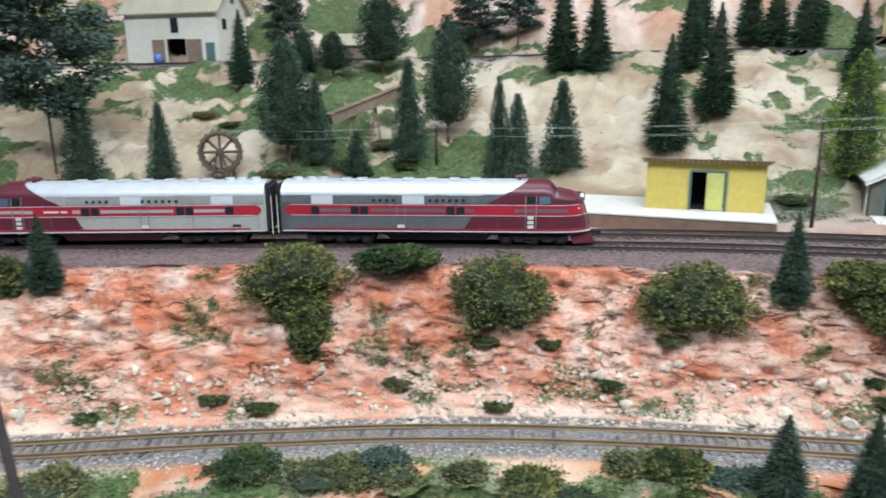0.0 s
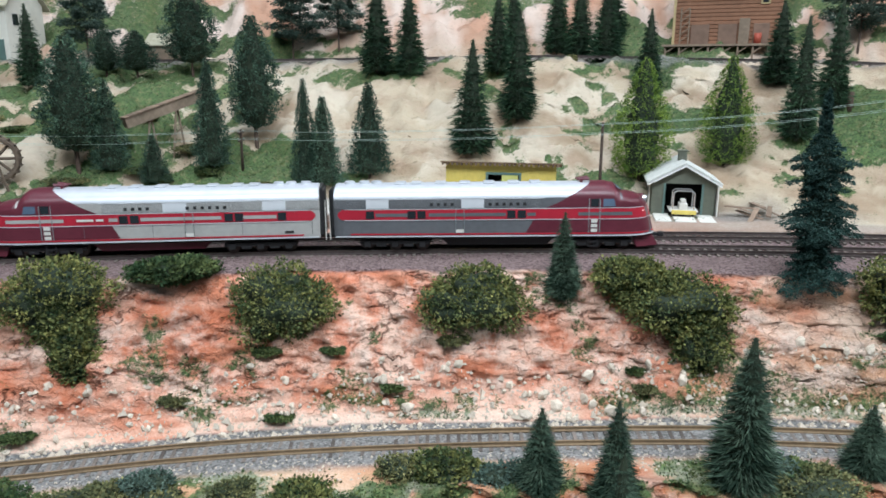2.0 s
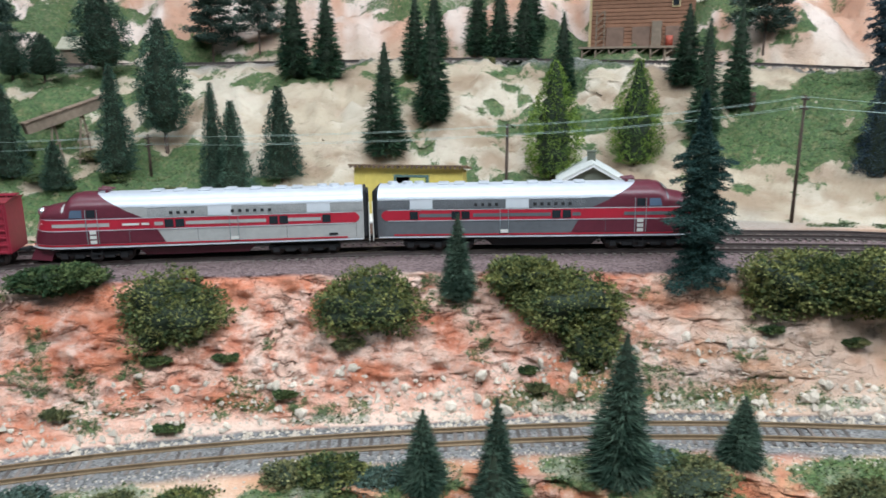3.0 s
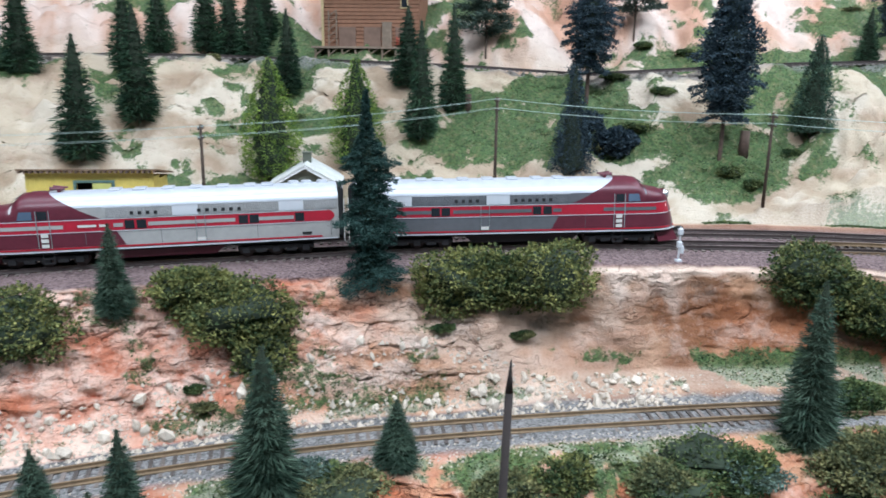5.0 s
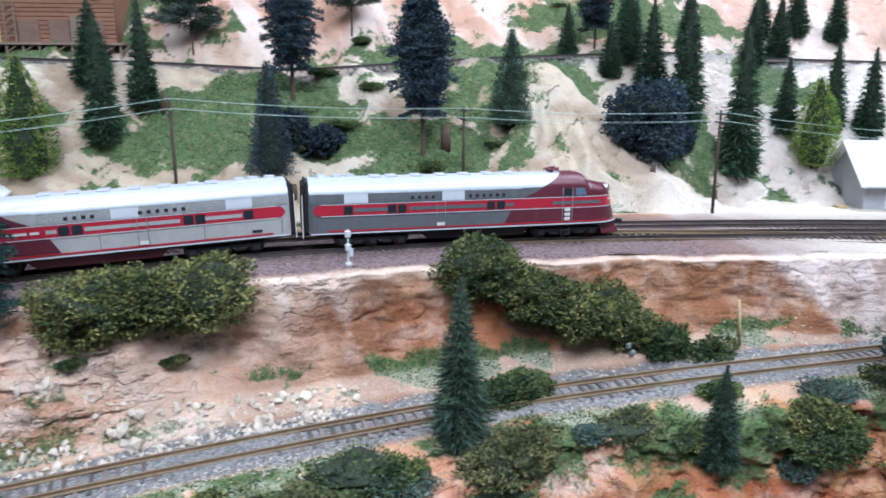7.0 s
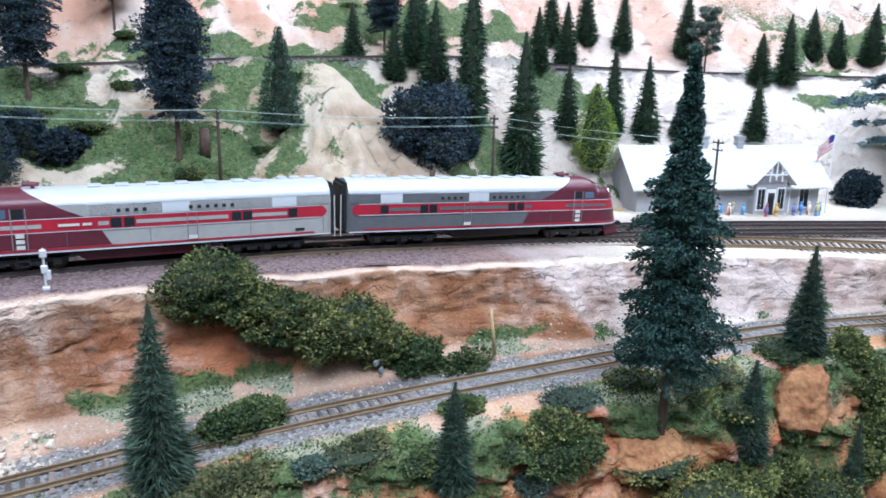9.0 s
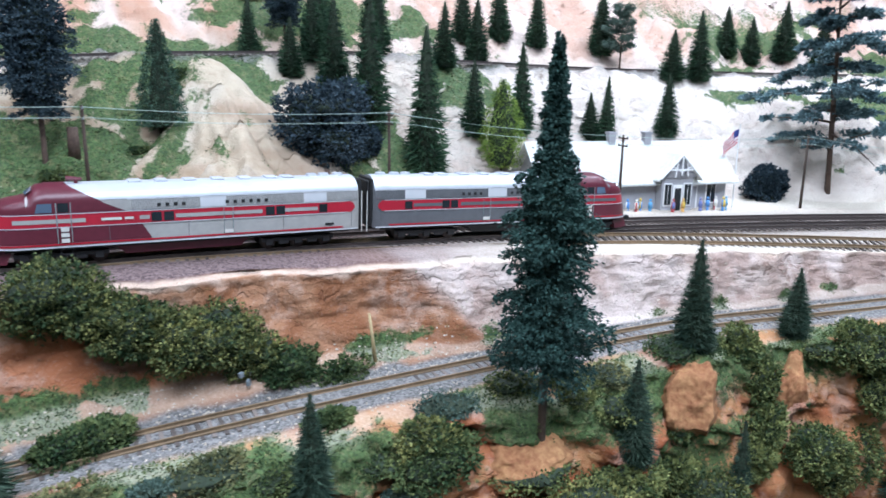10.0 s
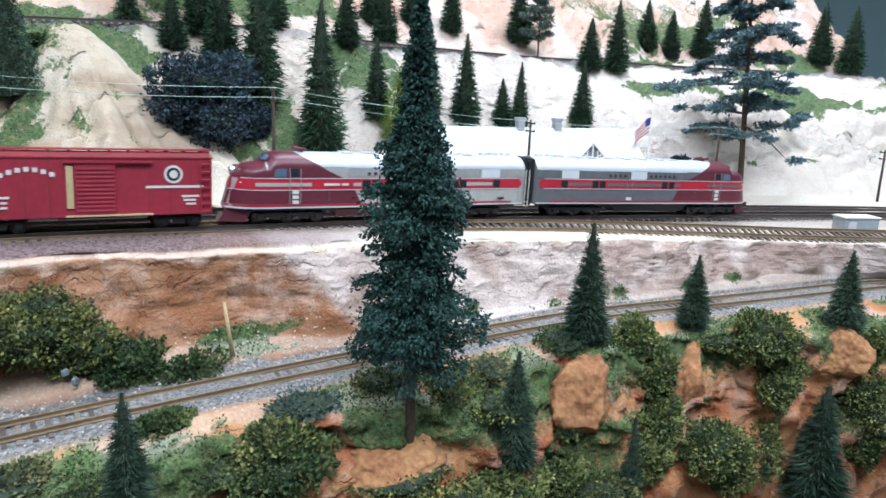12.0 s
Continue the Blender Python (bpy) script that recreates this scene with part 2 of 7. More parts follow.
SPRUCE = leaf_material("spruce_needles", (0.008, 0.028, 0.014), (0.085, 0.170, 0.085), clumps=6)
FROSTED = leaf_material("frosted_spruce_needles", (0.010, 0.030, 0.018), (0.135, 0.200, 0.135), clumps=6)
PINE = leaf_material("pine_needles", (0.008, 0.028, 0.018), (0.145, 0.250, 0.170), bend=1.35, clumps=12)
BLUE = leaf_material("blue_spruce_needles", (0.012, 0.026, 0.036), (0.110, 0.165, 0.195), 0.75, 1.6, 10)
JUNIPER = leaf_material("juniper_leaves", (0.030, 0.085, 0.016), (0.36, 0.48, 0.09), 0.75, 1.1, 12)
OLIVE = leaf_material("shrub_foliage", (0.026, 0.052, 0.020), (0.36, 0.34, 0.105), 0.75, 1.6)
TURF = leaf_material("turf_foliage", (0.022, 0.052, 0.020), (0.19, 0.22, 0.075), 0.75, 1.6, 60)

# ---- parts ----


def quad_mesh(name, verts, quads, mat, inner=None, inner_from=0):
    """A mesh of quads from arrays; the quads past inner_from take the inner material."""
    verts, quads = np.ascontiguousarray(verts, np.float32), np.ascontiguousarray(quads, np.int32)
    me = bpy.data.meshes.new(name)
    me.vertices.add(len(verts))
    me.vertices.foreach_set("co", verts.reshape(-1))
    me.loops.add(quads.size)
    me.loops.foreach_set("vertex_index", quads.reshape(-1))
    me.polygons.add(len(quads))
    me.polygons.foreach_set("loop_start", np.arange(0, quads.size, 4, dtype=np.int32))
    me.materials.append(mat)
    if inner is not None:
        me.materials.append(inner)
        me.polygons.foreach_set("material_index", (np.arange(len(quads)) >= inner_from).astype(np.int32))
    me.update()
    return me


def mesh_of(name, verts, faces, mat, flat=False):
    me = bpy.data.meshes.new(name)
    me.from_pydata([tuple(v) for v in verts], [], [tuple(f) for f in faces])
    me.materials.append(mat)
    if not flat:
        me.polygons.foreach_set("use_smooth", [True] * len(me.polygons))
    return me


def put(name, me, parent=None, label="", m=None):
    ob = new(name, me)
    ob.parent = parent
    if m is not None:
        ob.matrix_basis = m
    return tagged(ob, label)


def part(name, bm, mat, parent=None, label="", flat=True):
    me = bpy.data.meshes.new(name)
    bm.to_mesh(me)
    bm.free()
    me.materials.append(mat)
    if not flat:
        me.polygons.foreach_set("use_smooth", [True] * len(me.polygons))
    return put(name, me, parent, label)


def box(bm, x0, x1, y0, y1, z0, z1, bevel=0.0):
    r = bmesh.ops.create_cube(bm, size=1, matrix=Matrix.LocRotScale(((x0 + x1) / 2, (y0 + y1) / 2, (z0 + z1) / 2), None, (abs(x1 - x0), abs(y1 - y0), abs(z1 - z0))))
    if bevel:
        bmesh.ops.bevel(bm, geom=list({e for v in r["verts"] for e in v.link_edges}), offset=bevel, segments=1, affect="EDGES")
    return bm


def boxes(rows, bevel=0.0):
    bm = bmesh.new()
    for r in rows:
        box(bm, *r, bevel)
    return bm


def rod(bm, a, b, r0, r1=None, sides=6):
    a, b = Vector(a), Vector(b)
    m = (b - a).to_track_quat("Z", "Y").to_matrix().to_4x4()
    m.translation = (a + b) / 2
    bmesh.ops.create_cone(bm, cap_ends=True, segments=sides, radius1=r0, radius2=r0 if r1 is None else r1, depth=(b - a).length, matrix=m)
    return bm


def empty(name, label, category, group="", m=None):
    ob = new(name)
    ob.empty_display_size = 0.01
    if m is not None:
        ob.matrix_basis = m
    return tagged(ob, label, category, group)


# ---- the lines of the layout ----
BASE = Line([(-1.5, 0.50), (-1.0, 0.525), (-0.5, 0.536), (-0.15, 0.533), (0.0, 0.53), (0.15, 0.516), (0.301, 0.486), (0.451, 0.439), (0.601, 0.38), (0.752, 0.311), (0.902, 0.231),
             (1.052, 0.137), (1.203, 0.014), (1.353, -0.161), (1.47, -0.34), (1.58, -0.55), (1.66, -0.74)], 0.0)
MAIN = Line([(-1.5, 0.53), (-1.0, 0.56), (-0.5, 0.574), (-0.21, 0.574), (-0.085, 0.57), (0.041, 0.56), (0.168, 0.54), (0.294, 0.508), (0.42, 0.464), (0.546, 0.408), (0.672, 0.344), (0.798, 0.273), (0.924, 0.195),
             (1.05, 0.108), (1.176, 0.01), (1.302, -0.107), (1.428, -0.246), (1.55, -0.41), (1.64, -0.56), (1.72, -0.74)], 0.0)
LOWER = Line([(-1.5, 0.33), (-0.9, 0.375), (-0.5, 0.398), (-0.25, 0.417), (-0.106, 0.429), (0.041, 0.42), (0.177, 0.396), (0.342, 0.354), (0.482, 0.299), (0.631, 0.23),
              (0.787, 0.14), (0.844, 0.104), (1.025, -0.024), (1.097, -0.095), (1.184, -0.178), (1.3, -0.31), (1.48, -0.60), (1.58, -0.84)], 0.0)


def rail_z(x):
    """Height of the main rails along the plan: a slow summit, then a fall towards the station."""
    return np.interp(x, [-0.3, 0.1, 0.35, 0.55, 0.75, 1.0, 1.25, 1.5], [0.0173, 0.0186, 0.0237, 0.0305, 0.0297, 0.0224, 0.0138, 0.0080])


FAR_GAP = 0.046


def lower_z(x):
    return -0.0747 + 0.042 * np.clip(x, -0.1, 1.2)


LOW_D = []
for sx in np.arange(-1.2, 1.95, 0.05):
    px, py = BASE.at(sx)
    k = np.argmin(np.abs((LOWER.x - px) * np.interp(sx, BASE.s, BASE.ny) - (LOWER.y - py) * np.interp(sx, BASE.s, BASE.nx)) + 10 * (np.hypot(LOWER.x - px, LOWER.y - py) > 0.3))
    LOW_D.append((sx, (LOWER.x[k] - px) * np.interp(sx, BASE.s, BASE.nx) + (LOWER.y[k] - py) * np.interp(sx, BASE.s, BASE.ny), LOWER.x[k]))
LOW_D = np.array(LOW_D)
EDGE = [(-1.2, -0.03), (-0.15, -0.024), (0.07, -0.026), (0.19, -0.036), (0.4, -0.052), (0.63, -0.057), (0.75, -0.066), (0.88, -0.078), (0.94, -0.083), (1.0, -0.088), (1.16, -0.094), (1.25, -0.10), (1.4, -0.115), (1.9, -0.125)]
HILL1 = [(-1.2, 0.24, 0.07), (-0.3, 0.22, 0.06), (0, 0.25, 0.066), (0.14, 0.232, 0.085), (0.26, 0.268, 0.095), (0.37, 0.26, 0.07), (0.5, 0.205, 0.068), (0.65, 0.19, 0.085), (0.78, 0.13, 0.075),
         (0.87, 0.14, 0.062), (0.93, 0.135, 0.04), (1.0, 0.14, 0.034), (1.15, 0.16, 0.04), (1.37, 0.21, 0.04), (1.5, 0.235, 0.095), (1.6, 0.22, 0.1), (1.9, 0.25, 0.1)]
HILL2 = [(-1.2, 0.35, 0.12), (-0.3, 0.35, 0.12), (0, 0.32, 0.105), (0.14, 0.29, 0.128), (0.28, 0.302, 0.131), (0.37, 0.33, 0.12), (0.5, 0.26, 0.12), (0.65, 0.235, 0.125), (0.78, 0.19, 0.125),
         (0.87, 0.20, 0.125), (0.94, 0.19, 0.095), (1.03, 0.2, 0.11), (1.15, 0.222, 0.12), (1.37, 0.28, 0.12), (1.6, 0.32, 0.13), (1.9, 0.36, 0.14)]
LEDGE = [(-1.2, 0.5, 0.16), (-0.4, 0.5, 0.16), (0, 0.5, 0.165), (0.28, 0.42, 0.17), (0.53, 0.33, 0.162), (0.65, 0.30, 0.155), (0.86, 0.275, 0.17), (1.044, 0.275, 0.177), (1.15, 0.295, 0.172),
         (1.35, 0.36, 0.168), (1.58, 0.45, 0.168), (1.9, 0.52, 0.168)]
FLAT = [(-1.2, 0.14), (-0.3, 0.13), (0, 0.17), (0.14, 0.2), (0.3, 0.2), (0.38, 0.205), (0.5, 0.13), (0.65, 0.10), (0.8, 0.085), (0.9, 0.085), (1.0, 0.09), (1.15, 0.12), (1.37, 0.19), (1.5, 0.17), (1.6, 0.16), (1.9, 0.17)]
LIP = [(-1.2, -0.17), (0, -0.165), (0.3, -0.168), (0.65, -0.176), (0.85, -0.188), (0.97, -0.2), (1.06, -0.215), (1.1, -0.2), (1.24, -0.2), (1.36, -0.215), (1.9, -0.22)]


def section(s):
    """The ground's profile across the main line at s: offsets and heights, from the layout's front edge to its back."""
    low, lx = np.interp(s, LOW_D[:, 0], LOW_D[:, 1]), np.interp(s, LOW_D[:, 0], LOW_D[:, 2])
    lz = lower_z(lx)
    e = tab(s, EDGE)
    h1, z1 = tab(s, [r[:2] for r in HILL1]), tab(s, [(r[0], r[2]) for r in HILL1])
    h2, z2 = tab(s, [r[:2] for r in HILL2]), tab(s, [(r[0], r[2]) for r in HILL2])
    le, lez = tab(s, [r[:2] for r in LEDGE]), tab(s, [(r[0], r[2]) for r in LEDGE])
    fl, lip = tab(s, FLAT), tab(s, LIP)
    foot = np.minimum(low + 0.027 + 0.012 * smooth(0.5, 0.62, s) * (1 - smooth(0.85, 0.95, s)), e - 0.006)
    wall = smooth(0.47, 0.55, s) * (1 - smooth(0.92, 1.0, s))
    foot = foot * (1 - wall) + np.maximum(foot, e - 0.017) * wall
    steep = smooth(0.85, 1.0, s)
    BENCH = rail_z(np.interp(s, BASE.s, BASE.x)) - 0.0034
    o = np.ones_like(s)
    d = [-0.40 * o, -0.30 * o + 0.06 * steep, lip - 0.03 + 0.012 * steep, lip, low - 0.021, low + 0.021, foot, foot + (e - foot) * (0.45 + 0.37 * wall), e - 0.001, e + 0.009, 0.085 + 0.02 * (1 - smooth(0.2, 0.5, s)), np.maximum(fl, 0.1 + 0.02 * (1 - smooth(0.2, 0.5, s))), h1, h2, le - 0.032, le + 0.032, le + 0.10, le + 0.30, le + 0.75]
    z = [-0.30 * o, -0.21 * o, lz - 0.045 - 0.02 * steep, lz - 0.008, lz - 0.0032, lz - 0.0032, lz + 0.004 + 0.006 * wall, lz + (BENCH - lz) * 0.5, BENCH - 0.004, BENCH - 0.004 * smooth(1.0, 1.15, s), BENCH, BENCH - 0.001, z1, z2, lez, lez, lez + 0.055, lez + 0.17, lez + 0.24]
    return np.array([a * o for a in d]), np.array([a * o for a in z])


COUNTS = [14, 16, 24, 22, 16, 16, 34, 34, 10, 26, 34, 36, 32, 26, 12, 24, 30, 20]
ROUGH = [0.010, 0.012, 0.010, 0.005, 0.0008, 0.0008, 0.003, 0.009, 0.004, 0.0008, 0.0004, 0.0015, 0.009, 0.010, 0.003, 0.001, 0.012, 0.02, 0.02]


CORNER = float(BASE.near(0.848, 0.162)[0])


def ground():
    ss = np.arange(-1.05, 1.9, 0.0034)
    d, z = section(ss)
    cols, amps, seg = [], [], []
    for k, c in enumerate(COUNTS):
        for i in range(c):
            f = i / c
            cols.append((d[k] * (1 - f) + d[k + 1] * f, z[k] * (1 - f) + z[k + 1] * f))
            amps.append(ROUGH[k] * (1 - f) + ROUGH[k + 1] * f)
            seg.append(k + f)
    cols.append((d[-1], z[-1]))
    amps.append(0.02)
    seg.append(len(COUNTS))
    D, Z = np.array([c[0] for c in cols]).T, np.array([c[1] for c in cols]).T
    A, K = np.array(amps)[None, :], np.array(seg)[None, :] * np.ones_like(D)
    SS = ss[:, None] * np.ones_like(D)
    X, Y = BASE.at(SS, D)
    # broken rock: stepped noise for blocks and ledges, ridged noise for cracks
    n1 = fbm(X, Y, Z, 16, 3, 3)
    n2 = fbm(X, Y, Z * 1.3, 60, 4, 11)
    tilt = Z * 1.5 + 0.22 * SS + 0.15 * D
    blocks = fbm(SS, D, tilt, 34, 3, 21) * 3.0
    blocks = (np.floor(blocks) + smooth(0.65, 1.0, blocks - np.floor(blocks))) / 3.0
    chips = fbm(SS, D, tilt, 120, 2, 23) * 2.5
    chips = (np.floor(chips) + smooth(0.6, 1.0, chips - np.floor(chips))) / 2.5
    crack = np.maximum(0, 1 - np.abs(fbm(SS * 0.55, D, tilt * 1.5, 48, 3, 27)) * 9)
    cliff = smooth(5.7, 6.6, K) * (1 - smooth(8.5, 9.1, K))
    plain = smooth(0.45, 0.52, SS) * (1 - 0.08 * smooth(1.0, 1.2, SS))
    rough = cliff * (1 - 0.72 * plain)
    rise = A * (0.9 * n1 + 0.55 * n2) * (1 - 0.4 * cliff) * (1 - 0.9 * cliff * plain)
    push = -rough * (0.0042 * blocks + 0.0034 * chips - 0.0030 * crack + 0.0035 * n1 + 0.0022 * n2) - cliff * plain * (0.009 * fbm(SS, 0 * D, Z * 0.35, 20, 3, 29) + 0.0026 * fbm(SS, 0 * D, Z * 0.8, 70, 3, 30) - 0.0030 * np.maximum(0, 1 - np.abs(fbm(SS, 0 * D, Z * 0.55, 30, 3, 28)) * 14))
    # squared blocks in the pale stretch of the cliff
    squared = cliff * smooth(0.36, 0.40, SS) * (1 - smooth(0.46, 0.50, SS))
    course = (Z + 0.10 + 0.003 * n1) / 0.0155
    along = (SS + 0.006 * n2 + 0.011 * np.floor(course)) / (0.021 + 0.006 * np.sin(2.4 * np.floor(course)))
    shift = lattice(np.floor(course).astype(int), np.floor(along).astype(int), np.zeros_like(SS).astype(int), 91)
    fc, fa = course - np.floor(course), along - np.floor(along)
    joint = np.maximum(1 - np.minimum(fc, 1 - fc) * 11, 1 - np.minimum(fa, 1 - fa) * 13).clip(0, 1) * smooth(-0.5, 0.1, n1 + 0.6 * n2 + 0.2)
    push = push * (1 - 0.55 * squared) - squared * (0.0045 * (shift - 0.5) - 0.0022 * joint)
    apron_rock = smooth(1.2, 2.0, K) * (1 - smooth(3.0, 3.6, K))
    push = push - apron_rock * (0.012 * blocks + 0.004 * chips) - smooth(0.1, 0.6, K) * (1 - smooth(1.2, 2.0, K)) * smooth(0.7, 0.85, SS) * (0.010 * blocks + 0.005 * chips + 0.004 * n2)
    hill = smooth(10.9, 11.8, K)
    rise = rise + hill * (0.0045 * blocks - 0.004 * crack + 0.0022 * chips + 0.0045 * (1 - 2.2 * np.abs(fbm(SS, D * 0.55, 0 * Z, 26, 3, 69))) - 0.010 * np.maximum(0, 0.35 - np.abs(fbm(SS, D * 0.35, Z * 0.3, 11, 4, 67)))) + smooth(15.0, 15.6, K) * 0.012 * fbm(SS, D * 0.3, Z * 0.2, 26, 3, 63) + rough * 0.002 * chips
    Z = Z + rise
    # the conical sand knoll with gullies down its flanks
    kx, ky = X - 0.935, Y - 0.452
    kr, ka = np.hypot(kx, ky), np.arctan2(ky, kx)
    gully = 0.5 + 0.5 * np.cos(8 * ka + 2.6 * fbm(np.cos(ka), np.sin(ka), kr * 7, 1.6, 3, 51) + 0.6)
    knoll = 0.200 - 0.26 * (1 - np.exp(-np.sqrt(kr ** 2 + 0.022 ** 2) / 0.17)) - 0.019 * gully * smooth(0.01, 0.09, kr) + 0.005 * n2 + 0.0020 * chips - 0.004 * smooth(0.02, 0.0, kr) - 0.005 * (0.5 + 0.5 * np.cos(23 * ka + 5 * n1)) * smooth(0.02, 0.07, kr)
    knoll = np.where((K > 10.9) & (K < 14.2), knoll, -1)
    on_knoll = smooth(-0.006, 0.006, knoll - Z)
    Z = np.maximum(Z, knoll)
    X, Y = BASE.at(SS, D + push + 0.6 * A * n2 * (K > 11))
    verts = np.stack([X, Y, Z], -1)
    ns, nd = D.shape
    i = np.arange(ns * nd).reshape(ns, nd)
    faces = np.stack([i[:-1, :-1], i[1:, :-1], i[1:, 1:], i[:-1, 1:]], -1).reshape(-1, 4)
    me = bpy.data.meshes.new("ground")
    me.vertices.add(ns * nd)
    me.vertices.foreach_set("co", verts.reshape(-1))
    me.loops.add(faces.size)
    me.loops.foreach_set("vertex_index", faces.reshape(-1))
    me.polygons.add(len(faces))
    me.polygons.foreach_set("loop_start", np.arange(0, faces.size, 4))
    me.polygons.foreach_set("use_smooth", np.ones(len(faces), bool))
    me.update()
    # what covers the ground where
    wide = 0.95 * fbm(SS * 0.6, D, Z, 13, 4, 31) + 0.32 * n2 + 0.35 * fbm(SS, D, Z, 36, 3, 33) - 0.01
    pat = fbm(X, Y, Z, 22, 4, 31) + 0.5 * fbm(X, Y, Z, 90, 2, 37)
    red = np.array((0.66, 0.235, 0.13)), np.array((0.82, 0.54, 0.42)), np.array((0.50, 0.27, 0.13)), np.array((0.70, 0.60, 0.42)), np.array((0.66, 0.50, 0.42))
    w = lambda a: a[..., None]
    streak = smooth(-0.5, 0.6, fbm(SS * 0.6, D * 0.3, Z * 2.2 + 0.3 * SS, 30, 4, 41))
    front = w(streak) * red[0] + w(1 - streak) * red[1]
    stain = smooth(-0.45, 0.5, fbm(SS * 1.4, D * 0.3, Z * 0.7, 34, 4, 43) + 0.45 * n2 + 0.25 * n1)
    tan = w(stain) * np.array((0.27, 0.115, 0.055)) + w(1 - stain) * np.array((0.46, 0.255, 0.150))
    deep = w(smooth(0.62, 0.80, SS + 0.03 * n1))
    tan = tan * (1 - 0.45 * deep) + np.array((0.27, 0.105, 0.045)) * 0.45 * deep
    peach = w(streak) * np.array((0.56, 0.30, 0.18)) + w(1 - streak) * np.array((0.72, 0.52, 0.40))
    pale = w(stain) * np.array((0.40, 0.285, 0.24)) + w(1 - stain) * np.array((0.61, 0.50, 0.45))
    f1, f2, f3 = smooth(0.30, 0.44, SS + 0.05 * n1), smooth(0.45, 0.64, SS + 0.04 * n1), smooth(0.0, 0.02, SS - CORNER - 0.9 * (0.02 - Z) + 0.012 * n1)
    rock = front * w(1 - f1) + peach * w(f1)
    rock = rock * w(1 - f2) + tan * w(f2)
    rock = rock * w(1 - f3) + pale * w(f3)
    apron = w(streak) * np.array((0.44, 0.13, 0.055)) + w(1 - streak) * np.array((0.60, 0.32, 0.19))
    ochre = w(streak) * np.array((0.30, 0.085, 0.030)) + w(1 - streak) * np.array((0.47, 0.225, 0.095))
    apron = apron * w(1 - smooth(0.6, 0.85, SS)) + ochre * w(smooth(0.6, 0.85, SS))
    turfy = w(0.62 * smooth(2.3, 2.9, K) * smooth(-0.6, 0.3, pat))
    apron = apron * (1 - turfy) + np.array((0.40, 0.32, 0.18)) * turfy
    rock = np.where(w(K < 4), apron, rock)
    patchy = w(smooth(-0.15, 0.65, fbm(X, Y, Z, 14, 4, 71) + 0.5 * n2))
    cream = w(streak) * np.array((0.36, 0.265, 0.18)) + w(1 - streak) * np.array((0.52, 0.43, 0.315))
    cream = cream * (1 - patchy) + np.array((0.60, 0.52, 0.41)) * patchy
    back = w(smooth(14.5, 16, K))
    flute = w(smooth(-0.35, 0.55, fbm(SS, D * 0.2, Z * 0.25, 34, 4, 61)))
    cliffs = np.array((0.74, 0.60, 0.52)) * flute + np.array((0.56, 0.32, 0.22)) * (1 - flute)
    cream = cream * (1 - back) + cliffs * back
    white = w(smooth(0.85, 1.25, SS) * smooth(10, 11, K))
    white = white * (1 - 0.7 * back)
    cream = cream * (1 - 0.6 * white) + np.array((0.72, 0.66, 0.62)) * 0.6 * white
    hw = w(smooth(10.4, 11.0, K))
    rock = rock * (1 - hw) + cream * hw
    ballast = smooth(8.35, 8.9, K + 0.15 * n2) * (1 - smooth(9.7, 10.15, K))
    ballast = ballast * (1 - (0.50 + 0.35 * (1 - smooth(9.1, 9.4, K))) * smooth(0.86, 1.1, SS))
    grey = smooth(3.75, 4.0, K + 0.1 * n2) * (1 - smooth(5.05, 5.35, K + 0.15 * n2))
    grey = np.maximum(grey, 0.75 * smooth(13.9, 14.05, K) * (1 - smooth(14.9, 15.1, K)))
    cinders = np.exp(-(((X - 0.455) / 0.045) ** 2 + ((Y - 0.600) / 0.030) ** 2) ** 2) * smooth(9.8, 10.2, K)
    grey = np.maximum(grey, 0.85 * cinders)
    yard = smooth(9.75, 10.0, K + 0.2 * n2) * (1 - smooth(10.7, 11.2, K + 0.4 * n1)) * smooth(0.18, 0.28, SS) * (1 - smooth(0.50, 0.58, SS))
    grey = np.maximum(grey, 0.55 * yard)
    sand = smooth(9.9, 10.3, K) * (1 - smooth(10.8, 11.2, K)) * (0.35 + 0.55 * smooth(0.9, 1.2, SS))
    sand = np.maximum(sand, smooth(0.9, 1.1, SS) * smooth(7.9, 8.3, K) * (1 - smooth(10.0, 10.3, K)) * 0.9)
    sand = np.maximum(sand, 0.30 * smooth(5.1, 5.4, K) * (1 - smooth(5.8, 6.1, K)))
    # green and bare stretches of the hill: its foot, its middle and its brow
    foot_, mid_, brow_ = (tab(SS, r) for r in (
        [(-0.4, 0.20), (0.08, 0.22), (0.13, 0.0), (0.22, 0.14), (0.45, 0.16), (0.6, 0.0), (0.7, 0.08), (0.85, 0.05), (1.0, -0.15), (1.2, -0.4), (1.8, -0.4)],
        [(-0.4, 0.0), (0.03, 0.0), (0.10, -0.30), (0.16, 0.15), (0.21, 0.55), (0.38, 0.55), (0.47, 0.12), (0.54, -0.05), (0.63, 0.10), (0.75, 0.20), (0.95, 0.16), (1.05, -0.15), (1.25, -0.3), (1.8, -0.2)],
        [(-0.4, -0.10), (0.05, -0.15), (0.12, -0.25), (0.22, 0.16), (0.45, 0.10), (0.6, 0.10), (0.75, 0.15), (0.95, 0.12), (1.05, -0.2), (1.25, -0.3), (1.8, -0.2)]))
    bias = foot_ * (1 - smooth(11.6, 12.4, K)) + mid_ * smooth(11.6, 12.4, K) * (1 - smooth(12.7, 13.5, K)) + brow_ * smooth(12.7, 13.5, K)
    grass = smooth(-0.10, 0.30, wide + bias) * smooth(11.0, 11.4, K) * (1 - smooth(16, 17, K))
